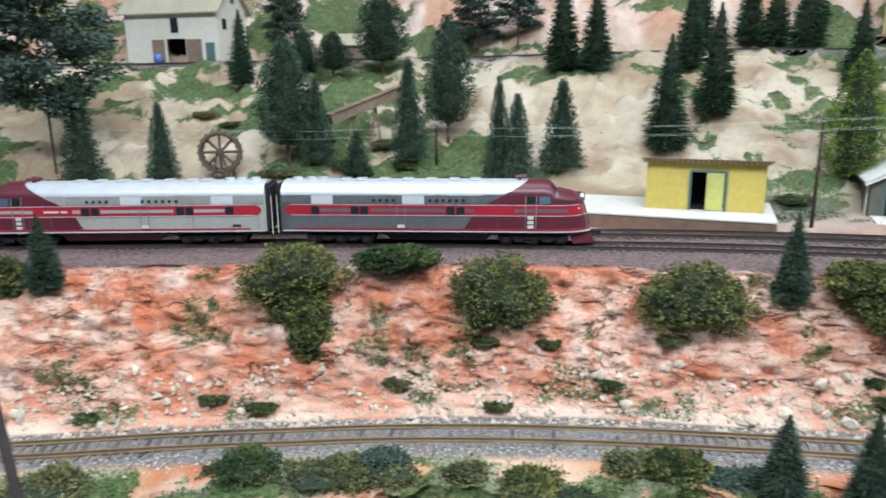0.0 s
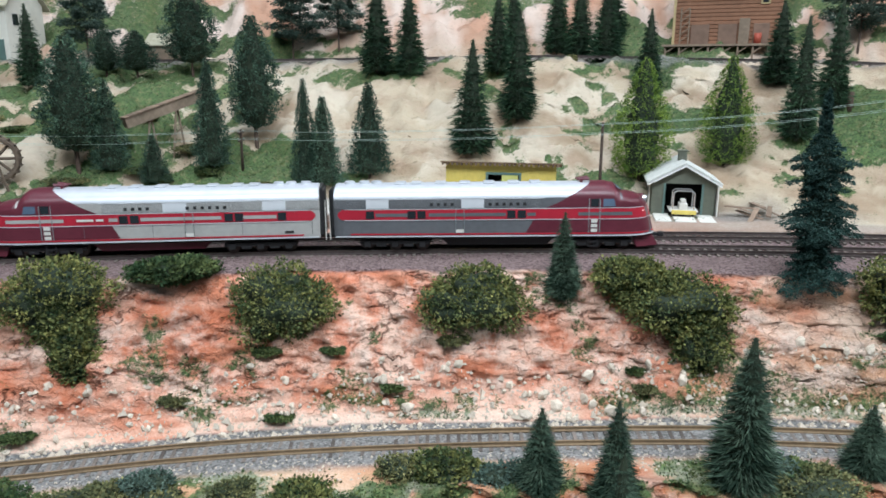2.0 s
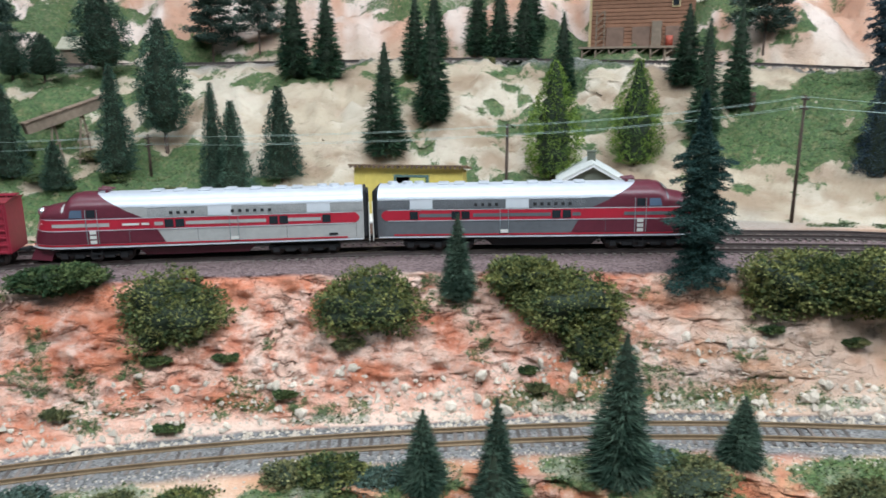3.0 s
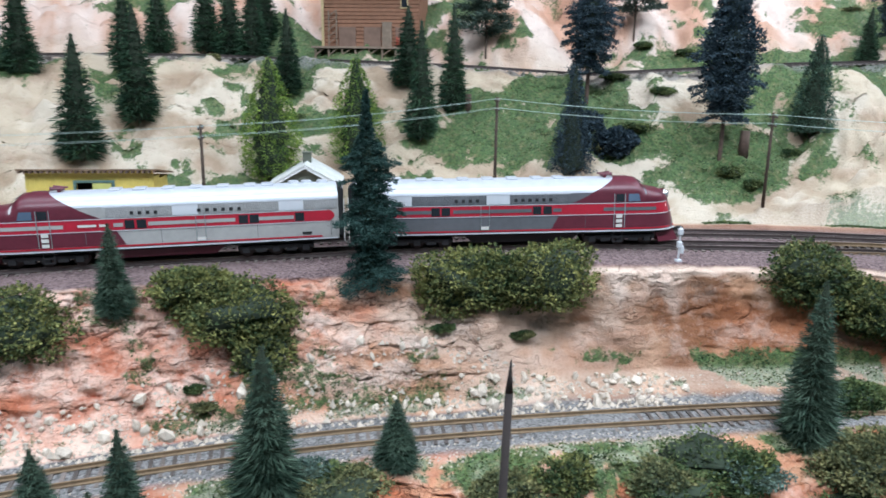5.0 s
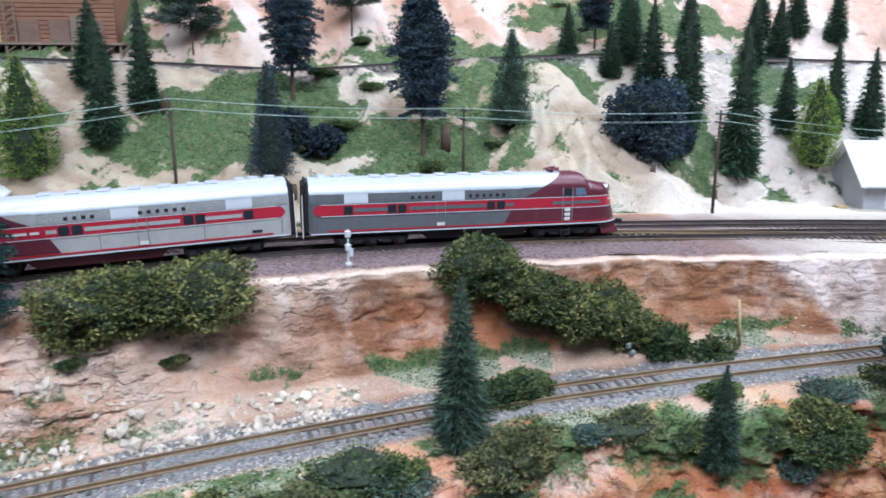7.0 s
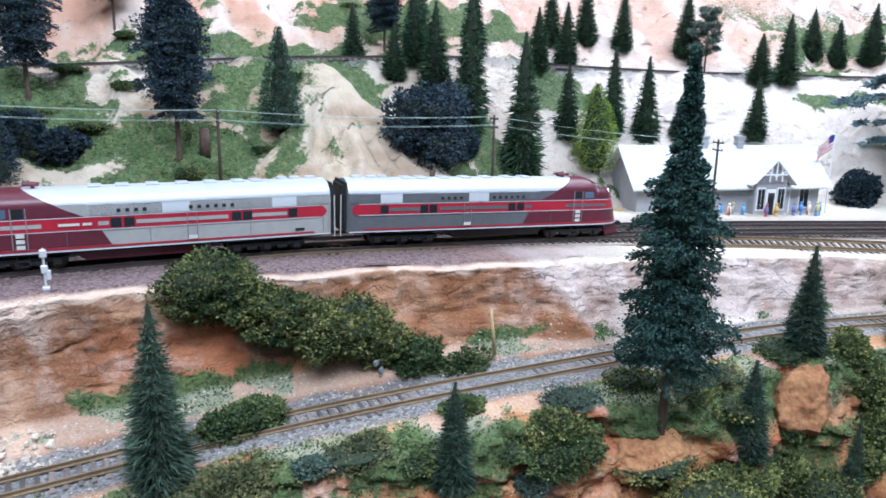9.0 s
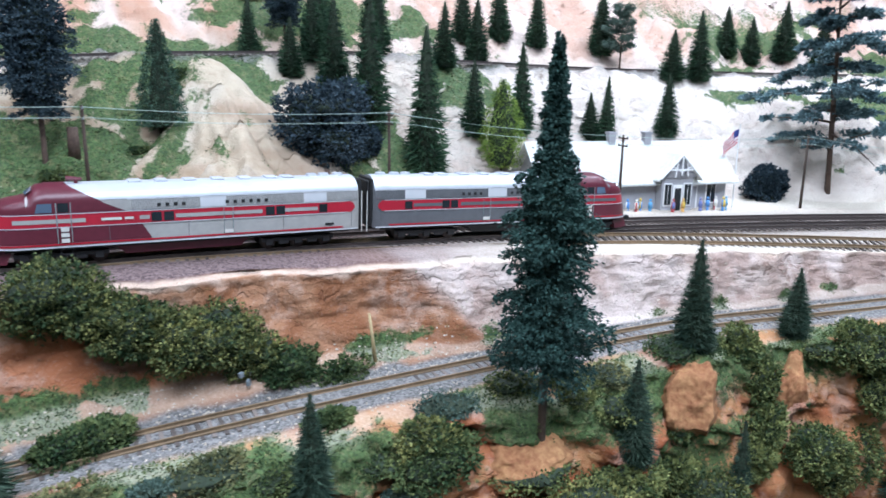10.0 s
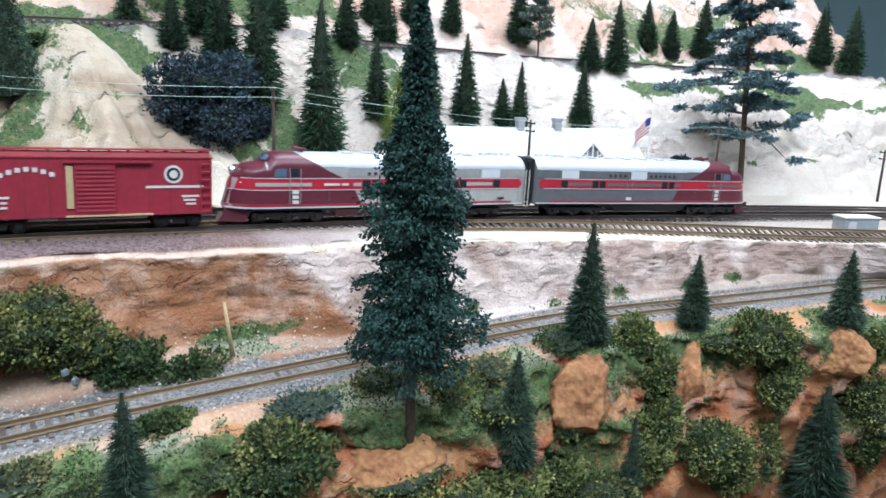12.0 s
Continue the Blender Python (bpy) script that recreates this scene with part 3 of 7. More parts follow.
    grass = np.maximum(grass, smooth(-0.3, 0.35, pat + 0.15) * smooth(2.2, 2.9, K) * (1 - smooth(3.7, 4.0, K)) * 0.95)
    grass = np.maximum(grass, smooth(-0.12, 0.26, wide) * smooth(10.1, 10.5, K) * (1 - smooth(11.0, 11.4, K)) * (1 - smooth(0.85, 1.0, SS)))
    grass = np.maximum(grass, smooth(-0.1, 0.4, pat) * smooth(5.2, 5.5, K) * (1 - smooth(6.1, 6.6, K)) * (0.6 + 0.35 * plain))
    bare = on_knoll * smooth(0.10, 0.55, 0.62 - 0.62 * gully + 0.30 * np.cos(ka + 1.0) + 0.45 * n1 + 0.55 * n2)
    bare = np.maximum(bare, on_knoll * smooth(0.055, 0.03, kr) * smooth(-0.9, 0.1, np.cos(ka + 0.8) + 0.3 * n2))
    grass = grass * (1 - bare)
    sand = np.maximum(sand, 0.32 * smooth(2.9, 3.3, K) * (1 - smooth(3.7, 4.0, K)) * smooth(-0.3, 0.3, fbm(X, Y, Z, 40, 3, 73)))
    grass = np.maximum(grass, 0.75 * smooth(0.0, 0.35, pat - 0.08) * (K < 2.3))
    grass = np.maximum(grass, smooth(0.10, 0.55, pat - 0.10) * cliff * 0.55 * (1 - smooth(0.5, 0.58, SS)))
    # pale plaster runs at the brow of the cutting, red earth under the hanging shrubs
    runs = w(smooth(0.50, 0.54, SS) * (1 - smooth(0.61, 0.65, SS)) * smooth(7.35, 7.75, K + 0.9 * fbm(SS, 0 * D, 0 * Z, 60, 3, 81) + 0.25 * n2) * (1 - smooth(8.4, 8.7, K)))
    rock = rock * (1 - 0.75 * runs) + np.array((0.72, 0.57, 0.47)) * 0.75 * runs
    earth = w(smooth(0.64, 0.68, SS) * (1 - smooth(0.78, 0.82, SS)) * smooth(5.9, 6.2, K) * (1 - smooth(7.0, 7.5, K + 0.3 * n1)))
    rock = rock * (1 - 0.7 * earth) + np.array((0.36, 0.115, 0.045)) * 0.7 * earth
    rim = w(smooth(7.82, 8.05, K + 0.2 * n2) * (1 - smooth(8.5, 8.8, K)) * plain)
    rock = rock * (1 - 0.8 * rim) + np.array((0.70, 0.54, 0.43)) * 0.8 * rim
    crag = cliff * (1 - 0.60 * plain) + 0.7 * apron_rock + (0.16 + 0.30 * smooth(0.95, 1.1, SS)) * hill
    steep_rock = smooth(0.1, 0.6, K) * (1 - smooth(2.6, 3.2, K)) * smooth(0.72, 0.85, SS)
    crag = np.maximum(crag * (1 - 0.5 * steep_rock), 0.42 * steep_rock)
    redness = cliff * (1 - smooth(0.33, 0.46, SS + 0.04 * n1)) + 0.5 * apron_rock * (1 - steep_rock) + 0.30 * steep_rock
    for name, v in (("crag", np.clip(crag, 0, 1)), ("red", np.clip(redness, 0, 1)), ("ballast", ballast), ("grey_ballast", grey), ("sand", sand), ("grass", grass)):
        me.attributes.new(name, "FLOAT", "POINT").data.foreach_set("value", np.ascontiguousarray(v, np.float32).reshape(-1))
    rgba = np.concatenate([rock, np.ones((*rock.shape[:2], 1))], -1)
    me.attributes.new("rock", "FLOAT_COLOR", "POINT").data.foreach_set("color", np.ascontiguousarray(rgba, np.float32).reshape(-1))
    me.materials.append(GROUND)
    ob = new("ground", me)
    return tagged(ob, "plaster hillside of red and cream rock with turf", "terrain", kind="structure"), verts, grass, K, D, SS


GROUND_OB, GV, GGRASS, GK, GD, GS = ground()


def ground_z(x, y):
    """The ground's height at a place of the plan (the highest sheet there)."""
    s, d = BASE.near(x, y)
    i = int(np.clip(round((s + 1.05) / 0.0034), 0, GV.shape[0] - 1))
    row = GV[i]
    dist = (row[:, 0] - x) ** 2 + (row[:, 1] - y) ** 2
    k = np.argsort(dist)[:4]
    return float(row[k, 2].mean())

# ---- the room ----
WALL_PAINT = material("painted_wall", (0.20, 0.30, 0.32), 0.8, 0, 0.06, 6)
CARPET = material("room_floor", (0.22, 0.21, 0.20), 0.9, 0, 0.2, 40)
CEILING = material("ceiling_board", (0.78, 0.78, 0.76), 0.9, 0, 0.05, 20)
part("floor", boxes([(-2.6, 4.0, -2.6, 3.2, -1.15, -1.1)]), CARPET)["kind"] = "structure"
part("ceiling", boxes([(-2.6, 4.0, -2.6, 3.2, 1.5, 1.55)]), CEILING)["kind"] = "structure"
for nm, r in (("wall_north", (-2.6, 4.0, 3.1, 3.2, -1.1, 1.5)), ("wall_south", (-2.6, 4.0, -2.6, -2.5, -1.1, 1.5)), ("wall_west", (-2.6, -2.5, -2.5, 3.1, -1.1, 1.5)), ("wall_east", (3.9, 4.0, -2.5, 3.1, -1.1, 1.5))):
    part(nm, boxes([r]), WALL_PAINT)["kind"] = "structure"

# ---- tracks ----
RAIL_PROFILE = [(-0.0011, -0.0030), (0.0011, -0.0030), (0.0011, -0.0024), (0.0003, -0.0020), (0.0003, -0.0009), (0.0006, -0.0006), (0.0006, 0.0), (-0.0006, 0.0), (-0.0006, -0.0006), (-0.0003, -0.0009), (-0.0003, -0.0020), (-0.0011, -0.0024)]


def rail_mesh(name, pts, mat):
    """pts: rows of x, y, z of the rail's running edge."""
    p = np.array(pts)
    t = np.gradient(p[:, :2], axis=0)
    t /= np.linalg.norm(t, axis=1)[:, None]
    k = len(RAIL_PROFILE)
    verts = [(a[0] - q[1] * u, a[1] + q[0] * u, a[2] + v) for a, q in zip(p, t) for u, v in RAIL_PROFILE]
    faces = [(i * k + j, i * k + (j + 1) % k, (i + 1) * k + (j + 1) % k, (i + 1) * k + j) for i in range(len(p) - 1) for j in range(k)]
    return mesh_of(name, verts, faces, mat, True)


def tie_mesh(mat):
    bm = box(bmesh.new(), -0.00115, 0.00115, -0.0150, 0.0150, -0.0016, 0.0)
    me = bpy.data.meshes.new("tie")
    bm.to_mesh(me)
    bm.free()
    me.materials.append(mat)
    return me


TIES = []


def track(name, label, path, height, s0, s1, rail_mat, tie_mat, tie_gap=0.0066, lean=0.0, near=(0, 0)):
    """path(s): x, y, heading; height(s, x): the rails' top; near: the stretch whose ties are single pieces."""
    top = empty(name, label, "track")
    ss = np.arange(s0, s1, 0.012)
    for side in (1, -1):
        pts = []
        for s in ss:
            x, y, h = path(s)
            a = radians(h)
            off = side * 0.00885
            pts.append((x - math.sin(a) * off, y + math.cos(a) * off, height(s, x) + side * 0.00885 * math.sin(lean)))
        put("rail", rail_mesh("rail", pts, rail_mat), top)
    TIES.append((top, path, height, s0, s1, tie_mat, tie_gap, lean, near))
    return top


def lay_ties():
    for top, path, height, s0, s1, mat, gap, lean, near in TIES:
        me, far = tie_mesh(mat), []
        rnd = random.Random(5)
        for s in np.arange(s0, s1, gap):
            x, y, h = path(s)
            m = pose(x, y, height(s, x) - 0.0029, math.degrees(lean), 0, h + rnd.uniform(-1.5, 1.5))
            if near[0] <= s <= near[1]:
                put("tie", me, top, m=m)
            else:
                far.append(m)
        if far:
            src = [v.co.copy() for v in me.vertices]
            fs = [tuple(p.vertices) for p in me.polygons]
            verts = [m @ v for m in far for v in src]
            tagged(put("tie_run", mesh_of("tie_run", verts, [tuple(i + 8 * k for i in f) for k in range(len(far)) for f in fs], mat, True), top), kind="stuff")


def on_line(line, d=0.0):
    return lambda s: (*[float(v) for v in line.at(s, d)], float(line.heading(s)))


SIDING = [(0.70, -0.008), (0.826, -0.0155), (0.917, -0.022), (1.017, -0.032), (1.169, -0.050), (1.216, -0.058), (1.276, -0.070), (1.322, -0.080), (1.438, -0.10), (1.9, -0.115)]


def siding_path(s):
    x, y = BASE.at(s, float(tab(s, SIDING)))
    x2, y2 = BASE.at(s + 0.01, float(tab(s + 0.01, SIDING)))
    return float(x), float(y), math.degrees(math.atan2(y2 - y, x2 - x))


track("near_main_track", "model main line track on purple-brown ballast", on_line(MAIN), lambda s, x: float(rail_z(x)), -1.0, 1.85, RAIL_DARK, TIE, near=(0.55, 1.5))
track("far_main_track", "second model main line track beside the platform", on_line(MAIN, FAR_GAP), lambda s, x: float(rail_z(x)), -1.0, 1.85, RAIL_DARK, TIE, near=(0.0, 0.9))
track("lower_track", "single model track on grey ballast below the cliff", on_line(LOWER), lambda s, x: float(lower_z(x)), -0.9, 1.95, RAIL_RUST, TIE, near=(-0.3, 1.5))
track("siding_track", "model siding track on pale sand with dark ties", siding_path, lambda s, x: float(rail_z(x)) - 0.003 * float(smooth(0.85, 1.1, s)), 0.74, 1.85, RAIL_RUST, TIE, lean=0.2, near=(0.74, 1.7))


def ledge_path(s):
    x, y = BASE.at(s, float(tab(s, [r[:2] for r in LEDGE])))
    x2, y2 = BASE.at(s + 0.01, float(tab(s + 0.01, [r[:2] for r in LEDGE])))
    return float(x), float(y), math.degrees(math.atan2(y2 - y, x2 - x))


track("upper_track", "weathered model track on the upper hillside ledge", ledge_path, lambda s, x: float(tab(s, [(r[0], r[2]) for r in LEDGE])) + 0.005, -0.9, 1.75, RAIL_DARK, TIE_GREY)

# ---- the diesel locomotives ----
MAROON = material("maroon_paint", (0.110, 0.020, 0.032), 0.38, 0, 0.18, 260)
RED = material("red_paint", (0.40, 0.018, 0.036), 0.38, 0, 0.12, 260)
DARK_GREY = material("dark_grey_paint", (0.115, 0.118, 0.126), 0.42, 0, 0.15, 260)
LIGHT_GREY = material("light_grey_paint", (0.36, 0.35, 0.33), 0.42, 0, 0.12, 260)
GRILLE_DARK = material("dark_grille", (0.115, 0.118, 0.125), 0.5, 0.1, 0.3, 900, 0.5)
GRILLE_LIGHT = material("grey_grille", (0.29, 0.285, 0.275), 0.5, 0.1, 0.25, 900, 0.5)
SILVER = material("silver_paint", (0.62, 0.63, 0.65), 0.36, 0.15, 0.06, 200)
ROOF = material("silver_roof_paint", (0.52, 0.54, 0.58), 0.40, 0.2, 0.10, 120)
BLACK = material("sooty_black", (0.012, 0.012, 0.013), 0.55, 0, 0.4, 300)
CLOTH = material("black_diaphragm", (0.014, 0.014, 0.015), 0.7, 0, 0.3, 300)
WHEEL = material("wheel_steel", (0.09, 0.08, 0.075), 0.4, 0.7, 0.3, 300)
GLASS = material("dark_window_glass", (0.02, 0.024, 0.028), 0.08, 0, 0.2, 60)
CAB_GLASS = material("cab_window_glass", (0.10, 0.14, 0.20), 0.05, 0, 0.2, 60)
CHROME = material("bright_metal", (0.75, 0.75, 0.75), 0.2, 0.8, 0.05, 200)
LAMP = material("lit_headlamp", (1.0, 0.93, 0.8), 0.2, 0, 0.0, 50, glow=1.6)
PALE = material("pale_marking", (0.62, 0.60, 0.55), 0.5, 0, 0.1, 300)

HALF, SKIRT, TOP = 0.118, 0.0122, 0.0508


def loco_top(x):
    """Roof height along the body."""
    return float(np.interp(x, [-0.2, 0.0815, 0.0862, 0.0925, 0.097, 0.108, 0.113, 0.1165, 0.118], [TOP, TOP, TOP - 0.0006, 0.0442, 0.0432, 0.0418, 0.0396, 0.0355, 0.031]))


def loco_half(x):
    """Half width along the body."""
    if x < 0.088:
        return 0.0176
    t = min(1.0, (x - 0.088) / 0.0301)
    return 0.0176 * max(0.0, 1 - t ** 2.6) ** 0.55


def loco_side(x, z):
    """Half width at a height, with the roof's curve."""
    top, w = loco_top(x), loco_half(x)
    sh = top - (0.0102 if top > 0.046 else 0.0055)
    lean = 1.0 - 0.06 * max(0.0, (z - 0.036) / 0.012) if z > 0.036 else 1.0
    if z <= sh:
        return w * lean
    t = min(1.0, (z - sh) / (top - sh))
    return w * lean * max(0.0, 1 - t ** 2.2) ** 0.5


def nose_shift(x, z):
    """The nose leans back towards its top."""
    k = max(0.0, (x - 0.088) / 0.03)
    return x - 0.0085 * k ** 1.6 * max(0.0, (z - 0.012)) / 0.03


def loco_body():
    xs = list(np.linspace(-HALF, 0.076, 30)) + list(np.linspace(0.079, 0.1178, 26))
    prof = 26
    verts, faces = [], []
    for x in xs:
        top = loco_top(x)
        ring = []
        for j in range(prof):
            z = SKIRT + (top - SKIRT) * (j / (prof - 1)) ** 0.7 if j < prof - 1 else top
            ring.append((loco_side(x, z), z))
        ring = ring + [(-y, z) for y, z in reversed(ring[:-1])]
        verts += [(nose_shift(x, z), y, z) for y, z in ring]
    k = 2 * prof - 1
    for i in range(len(xs) - 1):
        for j in range(k - 1):
            faces.append((i * k + j, (i + 1) * k + j, (i + 1) * k + j + 1, i * k + j + 1))
    faces.append(tuple(range(k)))
    faces.append(tuple(range(len(xs) * k - 1, (len(xs) - 1) * k - 1, -1)))
    return verts, faces


def patch(x0, x1, z0, z1, side, lift=0.00022, nx=14, nz=5):
    """A painted or fitted panel that follows the hull; the bounds may be functions: x of height, z of length."""
    fx0, fx1 = (v if callable(v) else (lambda z, v=v: v) for v in (x0, x1))
    verts, faces = [], []
    for i in range(nx + 1):
        for j in range(nz + 1):
            z = z0 + (z1 - z0) * j / nz
            x = fx0(z) + (fx1(z) - fx0(z)) * i / nx
            y = loco_side(x, z) + lift
            verts.append((nose_shift(x, z) + (lift if x > 0.113 else 0), side * y, z))
    for i in range(nx):
        for j in range(nz):
            a = i * (nz + 1) + j
            f = (a, a + nz + 1, a + nz + 2, a + 1)
            faces.append(f if side < 0 else f[::-1])
    return verts, faces


def both(name, mat, parent, x0, x1, z0, z1, lift=0.00022, nx=14, nz=5, label=""):
    for side in (-1, 1):
        v, f = patch(x0, x1, z0, z1, side, lift, nx, nz)
        put(name, mesh_of(name, v, f, mat), parent, label)


def wheelset(parent, x, radius=0.0055):
    bm = bmesh.new()
    for y in (-0.0082, 0.0082):
        s = 1 if y > 0 else -1
        rod(bm, (0, y - 0.0012, 0), (0, y + 0.0012, 0), radius, radius, 16)
        rod(bm, (0, y - s * 0.0018, 0), (0, y - s * 0.0012, 0), radius + 0.0006, radius + 0.0006, 16)
    rod(bm, (0, -0.008, 0), (0, 0.008, 0), 0.0011, 0.0011, 8)
    ob = part("wheelset", bm, WHEEL, parent, "steel wheels on an axle", False)
    ob.matrix_basis = pose(x, 0, radius)
    return ob


def loco(name, label, body_mat, grille_mat, writing):
    """Runs towards +x; origin on the rail between the trucks."""
    top = empty(name, label, "locomotive", "diesel locomotives")
    v, f = loco_body()
    put("body", mesh_of("body", v, f, body_mat), top)
    b = top
    # roof skin
    rv, rf = [], []
    xs = np.linspace(-HALF + 0.0005, 0.0815, 40)
    zz = [0.0412, 0.043, 0.0448, 0.0464, 0.0478, 0.049, 0.0499, 0.0505, TOP]
    for x in xs:
        ring = [(loco_side(x, z) + 0.0002, z + 0.0002) for z in zz]
        ring += [(-y, z) for y, z in reversed(ring[:-1])]
        rv += [(x, y, z) for y, z in ring]
    k = 2 * len(zz) - 1
    rf = [(i * k + j, (i + 1) * k + j, (i + 1) * k + j + 1, i * k + j + 1) for i in range(len(xs) - 1) for j in range(k - 1)]
    put("roof", mesh_of("roof", rv, rf, ROOF), b, "silver painted roof")
    # maroon nose: cab roof, shoulder and lower flank
    arc = lambda z: 0.036 + 0.034 * min(1.0, max(0.0, (z - 0.0335) / 0.0172)) ** 0.9
    nv, nf = [], []
    zs = list(np.linspace(0.0333, 0.0412, 6)) + zz[1:]
    cols = 22
    for i in range(cols + 1):
        ring = []
        for z in zs:
            x0 = arc(z)
            x = x0 + (0.0815 - x0) * i / cols
            ring.append((x, loco_side(x, z) + 0.00045, z + (0.00045 if z > 0.041 else 0)))
        ring += [(x, -y, z) for x, y, z in reversed(ring[:-1])]
        nv += ring
    k = 2 * len(zs) - 1
    nf = [(i * k + j, (i + 1) * k + j, (i + 1) * k + j + 1, i * k + j + 1) for i in range(cols) for j in range(k - 1)]
    put("cab_roof", mesh_of("cab_roof", nv, nf, MAROON), b, "maroon painted cab roof")
    both("nose_flank", MAROON, b, 0.0815, 0.1176, 0.0333, 0.0412, 0.0004, 20, 5)
    hv, hf = [], []
    xs2 = np.linspace(0.080, 0.1178, 26)
    for x in xs2:
        t = loco_top(x)
        ring = [(loco_side(x, z) + 0.0003, z) for z in np.linspace(0.0395, t, 9)]
        ring += [(-y, z) for y, z in reversed(ring[:-1])]
        hv += [(nose_shift(x, z), y, z + 0.0003) for y, z in ring]
    k = 17
    hf = [(i * k + j, (i + 1) * k + j, (i + 1) * k + j + 1, i * k + j + 1) for i in range(25) for j in range(k - 1)]
    put("hood", mesh_of("hood", hv, hf, MAROON), b, "maroon nose hood")
    both("lower_flank", MAROON, b, lambda z: 0.0225 + (z - 0.0148) * 0.55, 0.1177, 0.0152, 0.0252, 0.0003, 22, 4, "maroon lower nose panel")
    # red band with its grey inlay and rounded tail
    both("red_band", RED, b, lambda z: -0.1150 + 0.0035 * (abs(z - 0.0293) / 0.004) ** 2, 0.1178, 0.0254, 0.0332, 0.0005, 46, 8, "red painted belt")
    inlay = LIGHT_GREY if body_mat is LIGHT_GREY else DARK_GREY
    for a, c in ((-0.087, -0.0635), (-0.048, 0.008), (0.0235, 0.0295), (0.060, 0.100)):
        both("inlay", inlay, b, a, c, 0.0278, 0.0304, 0.0008, 8, 2)
    for z0, z1 in ((0.0249, 0.0254), (0.0332, 0.0337)):
        both("trim_strip", SILVER, b, -0.110, 0.1174, z0, z1, 0.0007, 40, 1, "thin silver trim")
    both("pinstripe", RED, b, -0.106, 0.1172, 0.0137, 0.0149, 0.0005, 40, 1, "red pinstripe")
    both("sill", SILVER, b, -HALF + 0.001, 0.1165, 0.0122, 0.0132, 0.0009, 40, 1, "silver sill strip")
    # grilles and bright panels along the upper side
    for a, c, mt, nm in ((-0.1172, -0.094, grille_mat, "grille"), (-0.094, -0.077, SILVER, "bright_panel"), (-0.077, -0.0245, grille_mat, "grille"), (-0.0245, -0.0075, SILVER, "bright_panel"), (-0.0075, 0.034, grille_mat, "grille")):
        both(nm, mt, b, a + 0.0002, c - 0.0002, 0.0340, 0.0408, 0.00035, 6, 4)
    both("gutter", SILVER, b, -HALF + 0.001, 0.036, 0.0408, 0.0413, 0.0006, 20, 1)
    for x in (-0.091, -0.0605, -0.0533, 0.0120, 0.0195):
        both("side_window", GLASS, b, x - 0.0030, x + 0.0030, 0.0263, 0.0322, 0.0010, 2, 2, "dark square window")
    both("door_window", GLASS, b, 0.0690, 0.0748, 0.0346, 0.0402, 0.0008, 2, 2)
    both("cab_window", CAB_GLASS, b, 0.0778, lambda z: 0.0868 - (z - 0.0346) * 0.25, 0.0346, 0.0402, 0.0008, 4, 3)
    both("window_frame", CHROME, b, 0.0753, 0.0759, 0.0150, 0.0405, 0.0009, 1, 6)
    both("window_frame", CHROME, b, 0.0676, 0.0681, 0.0150, 0.0405, 0.0009, 1, 6)
    for x in (-0.1125, -0.0625, 0.0, 0.0470):
        both("panel_seam", GRILLE_DARK, b, x, x + 0.0003, 0.0150, 0.0249, 0.0006, 1, 4)
    for x in (-0.0285, -0.0225):
        both("grab_iron", CHROME, b, x, x + 0.0004, 0.0150, 0.0330, 0.0011, 1, 4)
    for z in (0.0155, 0.0190, 0.0225):
        both("step", PALE, b, 0.0693, 0.0738, z, z + 0.0025, 0.0013, 1, 1)
    both("step", PALE, b, -0.0282, -0.0226, 0.0155, 0.0180, 0.0013, 1, 1)
    # unreadable lettering as bars
    for side, groups in ((-1, ((-0.0470, 4, 0.0050), (-0.0045, 6, 0.0050))), (1, ((0.0015, 4, 0.0050), (-0.0520, 6, 0.0052)))):
        for x0, n, step in groups:
            for i in range(n):
                v, f = patch(x0 + i * step, x0 + i * step + 0.0023, 0.0358, 0.0380, side, 0.0007, 1, 1)
                put("lettering", mesh_of("lettering", v, f, BLACK), b)
    if writing:
        for i, wdt in enumerate((0.0052, 0.0115)):
            x0 = 0.033 + i * 0.0068
            both("name_bar", PALE, b, x0, x0 + wdt, 0.0283, 0.0300, 0.0011, 1, 1)
        both("number_bar", BLACK, b, -0.099, -0.0925, 0.0164, 0.0180, 0.0007, 1, 1)
    # windscreens
    for s in (-1, 1):
        pts = [(0.0872, s * 0.0018, 0.0490), (0.0870, s * 0.0105, 0.0475), (0.0905, s * 0.0128, 0.0450), (0.0917, s * 0.0018, 0.0452)]
        pts = [(x + 0.0008, y, z + 0.0006) for x, y, z in pts]
        put("windscreen", mesh_of("windscreen", pts, [(0, 1, 2, 3)], CAB_GLASS, True), b)
    # headlamps
    bm = bmesh.new()
    rod(bm, (0.1085, 0, 0.0372), (0.1125, 0, 0.0366), 0.0033, 0.0030, 14)
    part("headlamp_housing", bm, CHROME, b, "", False)
    for s in (-1, 1):
        bm = bmesh.new()
        bmesh.ops.create_uvsphere(bm, u_segments=12, v_segments=8, radius=1, matrix=Matrix.LocRotScale((0.1068, s * 0.0118, 0.0302), Euler((0, 0, s * -0.75)), (0.0026, 0.0010, 0.0009)))
        part("number_lamp", bm, LAMP, b, "small bright lamp", False)
    # roof gear: horns, fans, vents
    bm = bmesh.new()
    for y in (-0.004, 0.004):
        rod(bm, (0.060, y, 0.0528), (0.069, y, 0.0534), 0.0006, 0.0013, 8)
    box(bm, 0.0625, 0.0645, -0.005, 0.005, 0.0508, 0.0530)
    part("air_horn", bm, MAROON, b)
